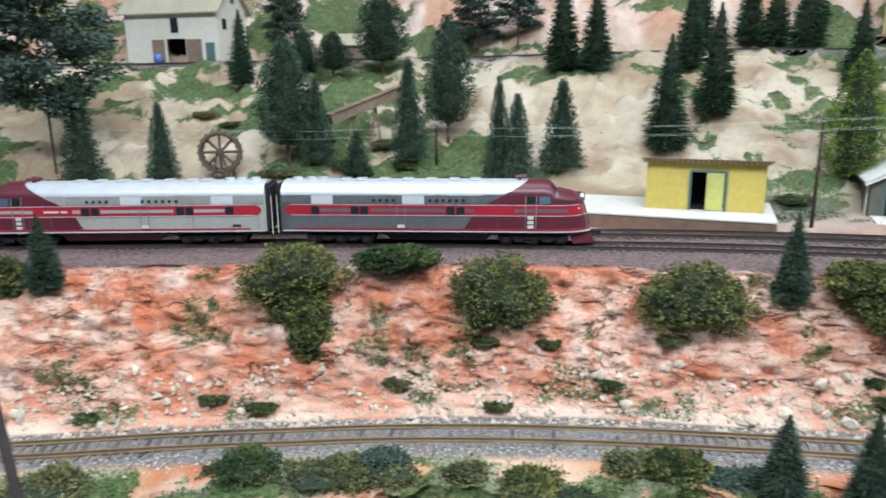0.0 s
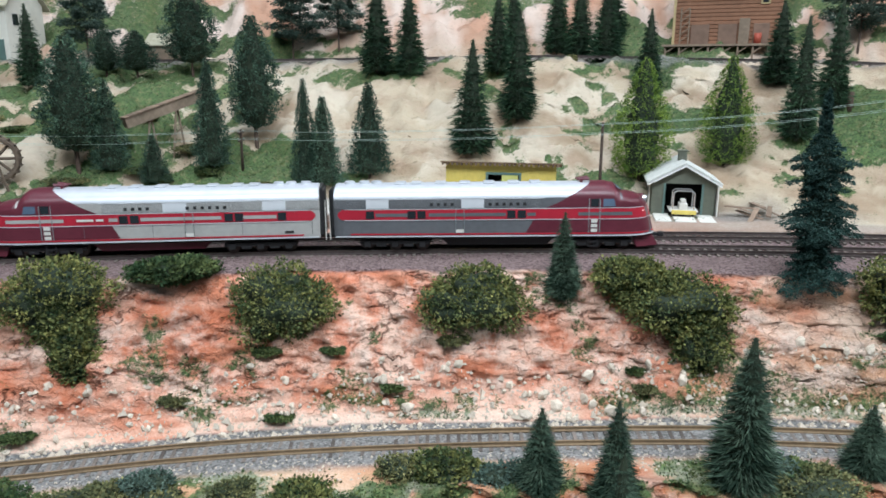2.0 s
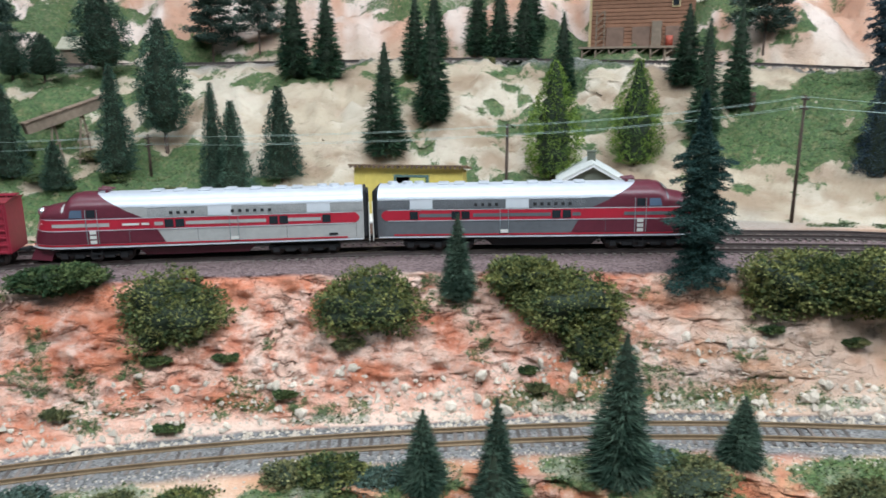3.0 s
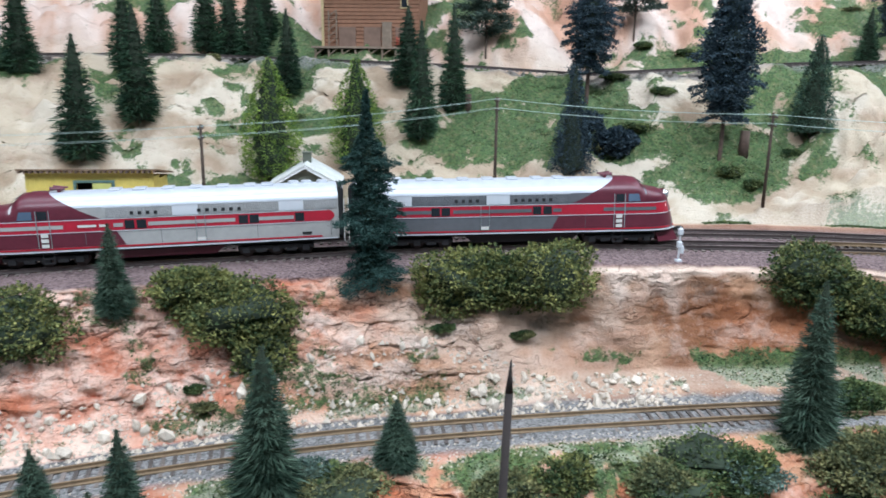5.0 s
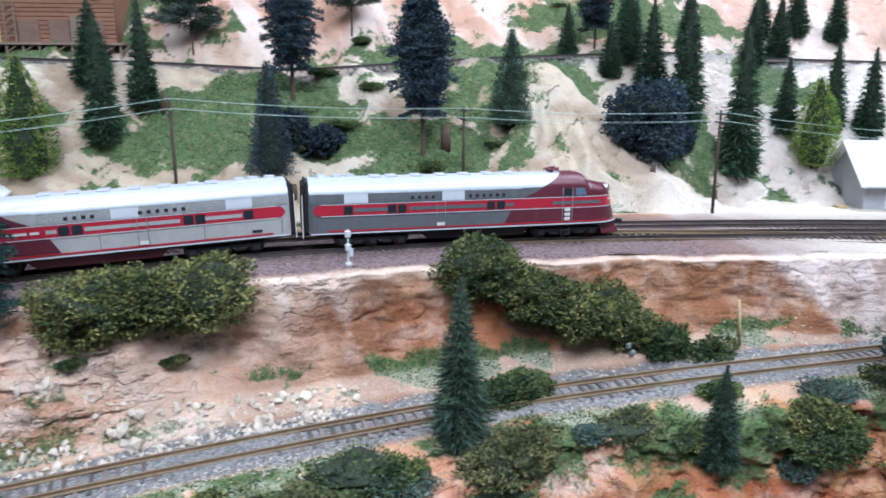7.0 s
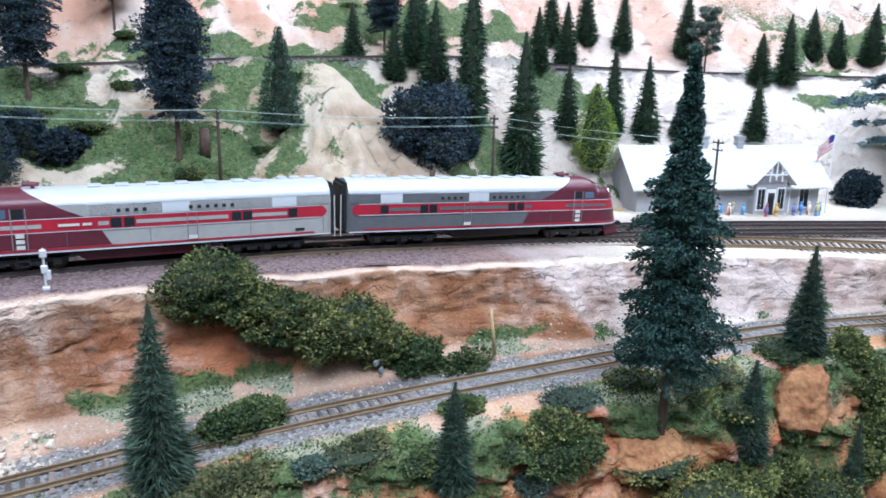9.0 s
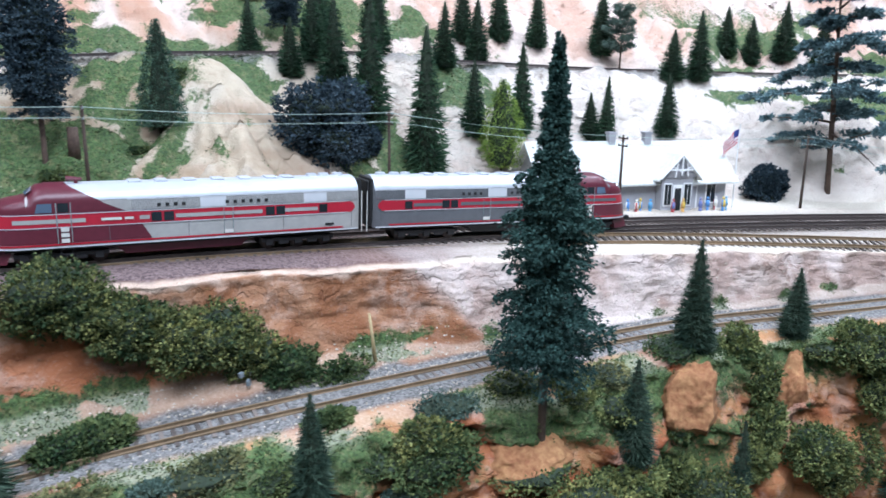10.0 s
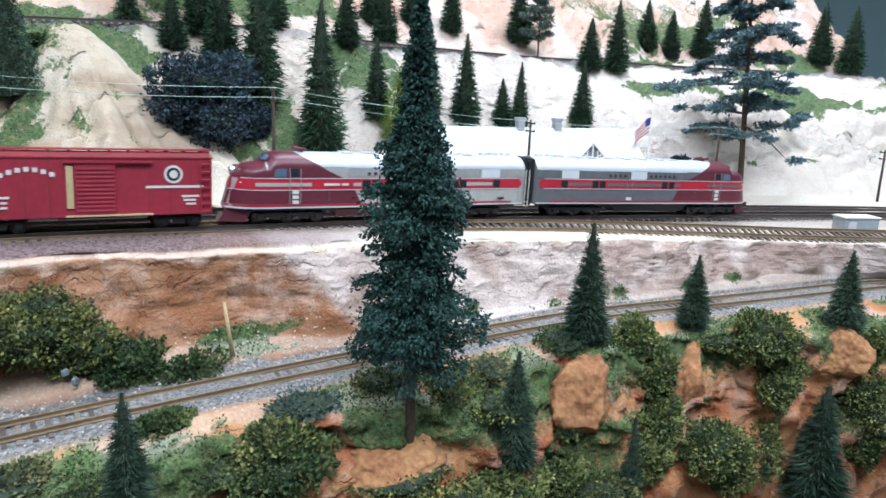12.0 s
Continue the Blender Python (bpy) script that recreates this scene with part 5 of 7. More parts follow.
BLUEGREEN = leaf_material("blue_green_needles", (0.012, 0.036, 0.030), (0.060, 0.125, 0.105))
CEDAR = leaf_material("cedar_needles", (0.06, 0.11, 0.12), (0.20, 0.30, 0.32), clumps=12)
GREYGREEN = leaf_material("grey_green_foliage", (0.040, 0.072, 0.056), (0.165, 0.230, 0.185), clumps=12)
LABELS = {"spruce": "dark green bottle-brush spruce on the hillside", "full_spruce": "dark green bottle-brush model spruce below the track", "pine": "blue-green conical model pine tree", "oval": "dark rounded model tree on a bare trunk",
          "juniper": "bright green flame-shaped juniper tree", "blue_cone": "blue-grey conical model spruce", "blue_oval": "tall blue-grey model tree on a bare trunk",
          "blue_layer": "tall ragged blue-green model fir tree", "cedar": "open blue-grey cedar with flat layered limbs", "wispy": "airy grey-green model tree with thin limbs"}
TRUNKS = {}


def tree(kind, x, y, h, w, variant=0, lean=0.0, z=None):
    top = empty("conifer_tree" if kind not in ("oval", "wispy") else "tree", LABELS[kind], "tree", {"spruce": "hillside spruces", "full_spruce": "spruces along the lower track", "pine": "hillside pines"}.get(kind, ""))
    z = ground_z(x, y) if z is None else z
    rnd = random.Random(int(x * 1000) * 7 + int(y * 1000))
    top.matrix_basis = pose(x, y, z - 0.001, 0, lean, rnd.uniform(0, 360))
    c = put("crown", crown_mesh(kind, variant), top)
    k = w / 2 / ASPECT / (1.6 if kind == "cedar" else 1.5 if kind == "wispy" else 1.0)
    k *= {"spruce": 1.06, "full_spruce": 0.95, "pine": 0.94, "oval": 0.94, "blue_oval": 0.95, "juniper": 0.95, "blue_cone": 0.9, "blue_layer": 1.15}.get(kind, 1.0)
    c.scale = (k, k, h)
    th = h * (0.95 if kind in ("blue_layer", "cedar", "wispy") else 0.8)
    r = {"cedar": 0.0042, "blue_layer": 0.003, "wispy": 0.0016}.get(kind, 0.0018 if h < 0.12 else 0.0026)
    part("trunk", trunk_bm(th, r), BARK, top, "", False)
    if kind in LIMB_PLAN:
        k2 = k * ASPECT * REACH[kind]
        for a, zf, ln, lift in LIMB_PLAN[kind]:
            bm = bmesh.new()
            rod(bm, (0, 0, (zf - 0.02) * h), (math.cos(a) * k2 * ln * 0.55, math.sin(a) * k2 * ln * 0.55, (zf + lift * 0.5 * ln) * h), r * 0.42, r * 0.26, 5)
            rod(bm, (math.cos(a) * k2 * ln * 0.55, math.sin(a) * k2 * ln * 0.55, (zf + lift * 0.5 * ln) * h), (math.cos(a) * k2 * ln, math.sin(a) * k2 * ln, (zf + lift * ln - 0.01) * h), r * 0.26, r * 0.08, 5)
            part("limb", bm, BARK, top)
    return top


# x, y, height, width
HILL_SPRUCES = [(-0.25, 0.929, 0.094, 0.042), (0.147, 0.901, 0.115, 0.054), (0.185, 0.89, 0.108, 0.05), (0.23, 0.742, 0.118, 0.056), (0.286, 0.856, 0.095, 0.046), (0.286, 0.766, 0.116, 0.053),
                (0.39, 0.946, 0.11, 0.047), (0.415, 0.929, 0.11, 0.05), (0.431, 0.88, 0.1, 0.054), (0.446, 0.79, 0.095, 0.042), (0.562, 0.72, 0.088, 0.05), (0.546, 0.655, 0.122, 0.046), (0.59, 0.667, 0.112, 0.04),
                (0.335, 0.965, 0.1, 0.05), (0.46, 0.93, 0.1, 0.05)]
STATION_SPRUCES = [(1.025, 0.49, 0.068, 0.034), (1.025, 0.429, 0.063, 0.037), (1.051, 0.422, 0.085, 0.039), (1.052, 0.393, 0.105, 0.049), (1.064, 0.355, 0.16, 0.056), (1.14, 0.40, 0.09, 0.038), (1.093, 0.303, 0.165, 0.062),
                   (1.196, 0.345, 0.078, 0.04), (1.333, 0.402, 0.086, 0.044), (1.171, 0.289, 0.09, 0.04), (1.301, 0.36, 0.088, 0.044), (1.238, 0.262, 0.11, 0.042), (1.449, 0.343, 0.092, 0.042), (1.277, 0.234, 0.11, 0.046),
                   (1.558, 0.284, 0.105, 0.053), (1.09, 0.45, 0.1, 0.045), (1.12, 0.47, 0.11, 0.045)]
FAR_SPRUCES = [(1.331, 0.21, 0.062, 0.035), (1.354, 0.196, 0.09, 0.032), (1.423, 0.138, 0.087, 0.041), (1.538, 0.166, 0.075, 0.049), (1.574, 0.138, 0.104, 0.05), (1.796, 0.146, 0.085, 0.051), (1.822, 0.109, 0.081, 0.048),
               (1.858, 0.062, 0.104, 0.058), (1.869, 0.002, 0.092, 0.053), (1.99, -0.12, 0.11, 0.06), (2.02, -0.17, 0.12, 0.06), (1.40, 0.38, 0.1, 0.045)]
PINES = [(-0.131, 0.76, 0.092, 0.042), (-0.088, 0.742, 0.048, 0.035), (-0.034, 0.755, 0.108, 0.046), (0.058, 0.737, 0.107, 0.034), (0.076, 0.732, 0.09, 0.046), (0.122, 0.736, 0.095, 0.052), (0.868, 0.438, 0.098, 0.048),
         (-0.358, 0.716, 0.112, 0.048), (-0.284, 0.73, 0.082, 0.038)]
OVALS = [(-0.162, 0.76, 0.132, 0.064), (-0.176, 0.957, 0.06, 0.04), (-0.135, 0.93, 0.056, 0.049), (-0.075, 0.95, 0.115, 0.068), (0.007, 0.8, 0.139, 0.057)]
BLUE_OVALS = [(0.712, 0.593, 0.145, 0.072), (0.774, 0.464, 0.185, 0.08), (1.087, 0.496, 0.11, 0.064)]
WISPY = [(-0.401, 0.745, 0.20, 0.17), (-0.218, 1.045, 0.1, 0.085), (0.045, 1.069, 0.095, 0.1), (0.108, 1.05, 0.098, 0.092), (0.682, 0.752, 0.096, 0.1), (0.847, 0.675, 0.085, 0.08), (1.552, 0.25, 0.098, 0.066)]
FRONT = [(0.231, 0.455, 0.061, 0.034), (-0.289, 0.501, 0.059, 0.037), (0.584, 0.217, 0.101, 0.047), (0.70, 0.115, 0.068, 0.034), (0.951, -0.018, 0.083, 0.04), (1.023, -0.075, 0.055, 0.032), (1.089, -0.171, 0.064, 0.039),
         (0.864, -0.005, 0.072, 0.039), (1.048, -0.167, 0.096, 0.062), (0.182, 0.345, 0.052, 0.036), (0.22, 0.33, 0.070, 0.037), (0.289, 0.32, 0.090, 0.052), (0.361, 0.313, 0.043, 0.036), (0.913, -0.063, 0.116, 0.034), (0.205, 0.290, 0.105, 0.045)]
for i, r in enumerate(HILL_SPRUCES + STATION_SPRUCES + FAR_SPRUCES):
    tree("spruce", *r, i % 4)
for i, r in enumerate(FRONT):
    tree("full_spruce", *r, i % 3)
for i, r in enumerate(PINES):
    tree("pine", *r, i % 3)
for i, r in enumerate(OVALS):
    tree("oval", *r, i % 3)
for i, r in enumerate(BLUE_OVALS):
    tree("blue_oval", *r, i % 2)
for i, r in enumerate(WISPY):
    tree("wispy", *r, i % 3)
tree("juniper", 0.399, 0.697, 0.124, 0.06, 0)
tree("juniper", 0.485, 0.682, 0.113, 0.056, 1)
tree("juniper", 1.178, 0.256, 0.103, 0.054, 2)
tree("blue_cone", 0.651, 0.536, 0.107, 0.05)
tree("blue_layer", 0.387, 0.407, 0.128, 0.054, 0, 2)
tree("blue_layer", 0.816, 0.037, 0.238, 0.076, 1)
tree("cedar", 1.491, -0.056, 0.265, 0.19, 0, 8)

# ---- shrubs ----


def shrub(x, y, z, rx, ry, rz, mat, label, n=2200, seed=1, leaf=0.0022, name="shrub"):
    """A ragged cushion of fine foliage: a tufted skin of leaves round a core coloured dark as shade."""
    rng = np.random.default_rng(seed)
    size = np.array((rx, ry, rz))

    def skin(q):
        tufts = 1 - 2.4 * np.abs(fbm(q[:, 0] + seed, q[:, 1], q[:, 2], 3.4, 2, seed))
        return 0.84 + 0.26 * fbm(q[:, 0], q[:, 1] + seed, q[:, 2], 1.5, 2, seed + 3) + 0.17 * tufts

    u = rng.normal(size=(n, 3))
    u /= np.linalg.norm(u, axis=1)[:, None]
    p = u * size * (skin(u) * rng.uniform(0.86, 1.07, n))[:, None]
    d = u + rng.normal(0, 0.75, (n, 3)) + np.array((0, 0, 0.35))
    outer = leaves(p, d, leaf * rng.uniform(0.5, 1.4, n), leaf * 0.40, rng)
    v, f = core(lambda t: 1.0, rng, 18, 26, 1.0)
    lat = (v[:, 2] - 0.03) / 0.955 * math.pi
    lon = np.arctan2(v[:, 1], v[:, 0])
    q = np.stack([np.sin(lat) * np.cos(lon), np.sin(lat) * np.sin(lon), -np.cos(lat)], 1)
    inner = (q * size * (skin(q) * 0.79)[:, None], f)
    v, f = join([outer, inner])
    top = empty(name, label, "shrub", m=pose(x, y, z))
    put("foliage", quad_mesh("foliage", v, f, mat, SHADE_CORE, len(outer[1])), top)
    bm = bmesh.new()
    for i in range(3):
        rod(bm, (0, ry * 0.6, -rz * 0.9), (rng.uniform(-0.5, 0.5) * rx, 0, rng.uniform(-0.1, 0.4) * rz), 0.0010, 0.0004, 5)
    part("stem", bm, BARK, top)
    return top


DARKBLUE = leaf_material("blue_black_foliage", (0.010, 0.022, 0.030), (0.080, 0.120, 0.150))
LIME = leaf_material("light_green_foliage", (0.028, 0.056, 0.020), (0.34, 0.35, 0.115), 0.75, 1.25)
DRY = leaf_material("dry_grass_foliage", (0.050, 0.066, 0.030), (0.32, 0.29, 0.12), 0.8, 1.4, 70)
CLIFF_SHRUBS = [('o', -0.109, 0.501, 0.004, 0.08, 0.061), ('o', -0.095, 0.479, -0.029, 0.033, 0.045), ('o', 0.042, 0.488, -0.005, 0.078, 0.059), ('o', 0.171, 0.466, -0.001, 0.083, 0.051), ('o', 0.278, 0.45, 0.015, 0.055, 0.031), ('o', 0.312, 0.431, -0.003, 0.097, 0.046), ('o', 0.312, 0.409, -0.025, 0.037, 0.045), ('o', 0.442, 0.381, 0.017, 0.074, 0.043), ('o', 0.492, 0.362, 0.02, 0.078, 0.047), ('o', 0.67, 0.283, 0.019, 0.074, 0.043), ('o', 0.698, 0.25, -0.001, 0.062, 0.039), ('o', 0.733, 0.226, -0.012, 0.076, 0.04), ('t', 0.772, 0.196, -0.038, 0.053, 0.033), ('o', -0.321, 0.506, 0.004, 0.033, 0.041), ('t', -0.034, 0.508, 0.019, 0.059, 0.018), ('o', 0.134, 0.37, -0.075, 0.046, 0.03)]
APRON_SHRUBS = [('o', 0.052, 0.381, -0.079, 0.043, 0.02), ('o', 0.334, 0.316, -0.064, 0.044, 0.025), ('o', -0.124, 0.396, -0.084, 0.063, 0.038), ('o', -0.057, 0.388, -0.084, 0.055, 0.034), ('o', 0.05, 0.373, -0.08, 0.053, 0.026), ('o', -0.235, 0.388, -0.086, 0.044, 0.031), ('o', 0.329, 0.32, -0.064, 0.037, 0.022), ('o', 0.415, 0.273, -0.064, 0.062, 0.025), ('o', 0.442, 0.262, -0.059, 0.041, 0.028), ('o', 0.491, 0.234, -0.062, 0.047, 0.028), ('o', 0.535, 0.225, -0.063, 0.052, 0.036), ('o', 0.6, 0.191, -0.056, 0.072, 0.033), ('o', 0.542, 0.228, -0.059, 0.045, 0.021), ('t', 0.616, 0.19, -0.053, 0.058, 0.029), ('o', 0.767, 0.08, -0.059, 0.066, 0.059), ('o', 0.763, 0.087, -0.058, 0.057, 0.04)]
SLOPE_SHRUBS = [('l', 0.856, 0.001, -0.097, 0.065, 0.026), ('l', 0.907, -0.024, -0.109, 0.042, 0.028), ('l', 0.98, -0.045, -0.04, 0.038, 0.035), ('l', 0.982, -0.06, -0.063, 0.038, 0.038), ('l', 0.97, -0.069, -0.088, 0.042, 0.034), ('l', 1.043, -0.121, -0.041, 0.068, 0.044), ('l', 1.04, -0.132, -0.072, 0.044, 0.04), ('l', 0.954, -0.067, -0.107, 0.037, 0.03), ('l', 1.088, -0.189, -0.086, 0.046, 0.046), ('l', 1.097, -0.192, -0.055, 0.029, 0.037), ('o', 1.077, -0.196, -0.119, 0.033, 0.033), ('o', 1.005, -0.112, -0.127, 0.047, 0.031), ('d', 0.997, 0.357, 0.106, 0.106, 0.084), ('d', 1.045, 0.352, 0.085, 0.048, 0.036), ('d', 1.45, 0.013, 0.021, 0.08, 0.054), ('d', 0.712, 0.539, 0.09, 0.043, 0.029)]
LATER_SHRUBS = [('d', 0.687, 0.557, 0.089, 0.043, 0.063), ('o', 0.765, 0.084, -0.055, 0.047, 0.025), ('t', 0.796, 0.172, -0.045, 0.05, 0.028), ('t', 0.649, 0.23, -0.048, 0.058, 0.019), ('t', 0.741, 0.137, -0.047, 0.034, 0.014)]
# lobes that join the cushions on the cliff into drifts
drift = []
for a, b in ((0, 1), (4, 5), (5, 6), (7, 8), (9, 10), (10, 11), (11, 12)):
    q, r = CLIFF_SHRUBS[a], CLIFF_SHRUBS[b]
    mid = [(u + v) / 2 for u, v in zip(q[1:], r[1:])]
    drift.append((q[0], *mid[:3], mid[3] * 0.72, mid[4] * 0.8))
APRON_SHRUBS = [(("o", "y", "t", "y")[i % 4], x, y, z - 0.005, w, h * 0.66) for i, (k, x, y, z, w, h) in enumerate(APRON_SHRUBS)]
SHRUBS = drift + CLIFF_SHRUBS + APRON_SHRUBS + SLOPE_SHRUBS + LATER_SHRUBS
for i, (kind, x, y, z, w, h) in enumerate(SHRUBS):
    mt, lb = {"o": (OLIVE, "olive-green shrub on the rock face"), "d": (DARKBLUE, "dark blue-green round bush on the slope"), "l": (LIME, "light green leafy shrub below the track"), "t": (TURF, "green leafy ground shrub beside the track"), "y": (DRY, "dry yellow-green low shrub below the track")}[kind]
    shrub(x, y, z, w / 2, w / 2 * 0.72, h / 2, mt, lb, (14000 if kind == "d" else 8400) if w > 0.05 else 5000, 40 + i, 0.0030 if kind == "d" else 0.0022)

# ---- turf, talus and boulders ----
STONE = material("pale_talus_stone", (0.62, 0.53, 0.43), 0.85, 0, 0.2, 300, 0.4, objects=0.35)
BOULDER = material("ochre_boulder", (0.50, 0.27, 0.115), 0.9, 0, 0.5, 300, 1.0, second=(0.20, 0.062, 0.025))


def turf():
    """Ground foam and grass tufts wherever the ground is green."""
    rng = np.random.default_rng(9)
    w = GGRASS.copy()
    w[(GS < -0.5) | (GS > 1.7)] = 0
    w[w < 0.35] = 0
    idx = np.flatnonzero(w.reshape(-1) > 0)
    n = 150000
    idx = rng.choice(idx, n, p=(w.reshape(-1)[idx] / w.reshape(-1)[idx].sum()))
    p = GV.reshape(-1, 3)[idx] + rng.normal(0, 0.0016, (n, 3)) * (1, 1, 0)
    p[:, 2] += 0.0002
    d = rng.normal(0, 0.8, (n, 3))
    d[:, 2] = np.abs(d[:, 2]) * 0.6 + 0.35
    v, f = leaves(p, d, rng.uniform(0.0008, 0.0026, n), 0.0005, rng)
    me = quad_mesh("turf", v, f, TURF)
    tagged(put("turf", me), "ground foam turf and grass on the hillside", "turf", kind="stuff")


turf()


def stone_mesh(seed, mat):
    rng = random.Random(seed)
    bm = bmesh.new()
    bmesh.ops.create_icosphere(bm, subdivisions=1, radius=1)
    for v in bm.verts:
        v.co *= rng.uniform(0.62, 1.12)
        v.co.z *= 0.75
    me = bpy.data.meshes.new("stone")
    bm.to_mesh(me)
    bm.free()
    me.materials.append(mat)
    return me


def talus():
    top = empty("talus", "pale broken stones along the foot of the cliff", "stones")
    meshes = [stone_mesh(i, STONE) for i in range(7)]
    rng = np.random.default_rng(4)
    n = 0
    while n < 295:
        s = rng.uniform(-0.32, 0.63) if rng.uniform() < 0.85 else rng.uniform(0.45, 0.6)
        low = np.interp(s, LOW_D[:, 0], LOW_D[:, 1])
        x, y = BASE.at(s, low + rng.uniform(0.019, 0.044))
        r = min(0.0056, 0.0019 + rng.exponential(0.0011))
        m = pose(float(x), float(y), ground_z(float(x), float(y)) + r * 0.3, rng.uniform(0, 90), rng.uniform(0, 90), rng.uniform(0, 360))
        put("stone", meshes[n % 7], top, m=m @ Matrix.Diagonal((r, r * rng.uniform(0.7, 1.2), r * rng.uniform(0.7, 1.1), 1)))
        n += 1


talus()


def gravel():
    """Smaller chips past counting, on the cliff foot and the ballast's edges."""
    rng = np.random.default_rng(14)
    vs, fs, k = [], [], 0
    base = np.array([(1, 0, 0), (-0.5, 0.87, 0), (-0.5, -0.87, 0), (0.1, 0, 1.0)])
    for i in range(7500):
        s = rng.uniform(-0.4, 1.35)
        low = np.interp(s, LOW_D[:, 0], LOW_D[:, 1])
        off = rng.uniform(0.015, 0.042) if rng.uniform() < 0.7 else rng.uniform(-0.035, -0.015)
        if s > 0.62 and rng.uniform() < 0.5:
            continue
        x, y = BASE.at(s, low + off)
        r = 0.0008 + min(0.0034, rng.exponential(0.0006)) if s < 0.62 and off > 0 else rng.uniform(0.0005, 0.0013)
        a = rng.uniform(0, 6.28)
        rot = np.array(((math.cos(a), -math.sin(a), 0), (math.sin(a), math.cos(a), 0), (0, 0, 1)))
        vs.append(base @ rot.T * r * rng.uniform(0.7, 1.3, 3) + (float(x), float(y), ground_z(float(x), float(y)) - 0.0001))
        fs += [(k, k + 1, k + 3), (k + 1, k + 2, k + 3), (k + 2, k, k + 3)]
        k += 4
    tagged(put("gravel", mesh_of("gravel", np.concatenate(vs), fs, STONE, True)), "small pale stone chips beside the lower track", "gravel", kind="stuff")


gravel()


def boulder(x, y, z, rx, ry, rz, seed, mat=None, label="ochre plaster boulder among the shrubs"):
    """A block broken along flat faces, with a worn, pitted skin."""
    rng = np.random.default_rng(seed)
    bm = bmesh.new()
    bmesh.ops.create_icosphere(bm, subdivisions=5, radius=1)
    co = np.array([v.co for v in bm.verts])
    for k in range(16):
        q = rng.normal(size=3)
        q /= np.linalg.norm(q)
        over = np.maximum(0, co @ q - rng.uniform(0.62, 0.9))
        co = co - over[:, None] * q * 0.93
    big = fbm(co[:, 0] + seed, co[:, 1], co[:, 2], 2.2, 3, seed)
    fine = fbm(co[:, 0], co[:, 1] + seed, co[:, 2], 7.0, 4, seed + 5)
    crack = np.maximum(0, 1 - np.abs(fbm(co[:, 0], co[:, 1], co[:, 2] + seed, 2.6, 3, seed + 9)) * 9)
    co = co * (1 + 0.10 * big + 0.06 * fine - 0.07 * crack)[:, None]
    for v, p in zip(bm.verts, co):
        v.co = p
    bmesh.ops.scale(bm, vec=(rx * 1.12, ry * 1.12, rz * 1.12), verts=bm.verts)
    ob = tagged(part("boulder", bm, mat or BOULDER, None, "", False), label, "boulder")
    ob.matrix_basis = pose(x, y, z)
    return ob


for i, r in enumerate([(0.934, -0.020, -0.070, 0.034, 0.024, 0.029), (1.077, -0.173, -0.054, 0.019, 0.019, 0.018), (0.815, 0.044, -0.075, 0.032, 0.024, 0.015), (1.008, -0.078, -0.074, 0.021, 0.014, 0.029)]):
    boulder(*r, 20 + i)


def cover():
    """Low clumps of ground cover: along the apron, on the rock ledges and over the hillside."""
    rng = np.random.default_rng(77)
    kinds = ((DRY, "low dry olive ground cover clump"), (TURF, "low green ground cover clump"), (GREYGREEN, "low grey-green ground cover clump"), (LIME, "low light green ground cover clump"))
    for i in range(162):
        if i < 82:
            s = rng.uniform(-0.3, 1.38) if i < 50 else rng.uniform(-0.3, 0.55)
            low = float(np.interp(s, LOW_D[:, 0], LOW_D[:, 1]))
            d = rng.uniform(low - 0.10, low - 0.030)
            w, h = rng.uniform(0.022, 0.06), rng.uniform(0.006, 0.013)
        elif i < 96:
            s = rng.uniform(-0.3, 0.62)
            d = float(np.interp(s, LOW_D[:, 0], LOW_D[:, 1])) + rng.uniform(0.026, 0.058)
            w, h = rng.uniform(0.010, 0.022), rng.uniform(0.002, 0.0035)
        else:
            s = rng.uniform(-0.35, 0.98)
            d = rng.uniform(0.12, 0.40)
            w, h = rng.uniform(0.015, 0.045), rng.uniform(0.004, 0.009)
            row, place = int(round((s + 1.05) / 0.0034)), BASE.at(s, d)
            if GGRASS[row, np.argmin((GV[row, :, 0] - place[0]) ** 2 + (GV[row, :, 1] - place[1]) ** 2)] < 0.45:
                continue
        x, y = (float(v) for v in BASE.at(s, d))
        mt, lb = kinds[int(rng.integers(0, 3 if s < 0.95 else 4))]
        if i >= 82:
            mt, lb = kinds[1] if i % 3 else kinds[0]
        shrub(x, y, ground_z(x, y) + h * 0.15, w / 2, w / 2 * 0.8, h / 2, mt, lb, 1500, 300 + i, 0.0019, "ground_cover")


cover()
for i, (kind, x, y, z, w, h) in enumerate([("l", 0.985, -0.10, -0.105, 0.05, 0.03), ("o", 0.90, -0.045, -0.12, 0.06, 0.04), ("l", 1.03, -0.12, -0.12, 0.05, 0.05), ("o", 1.09, -0.20, -0.10, 0.06, 0.05), ("l", 1.06, -0.13, -0.06, 0.05, 0.035), ("o", 0.80, 0.0, -0.10, 0.07, 0.04)]):
    shrub(x, y, z, w / 2, w / 2, h / 2, LIME if kind == "l" else OLIVE, "leafy shrub clinging to the steep red slope", 6000, 500 + i, 0.0022)

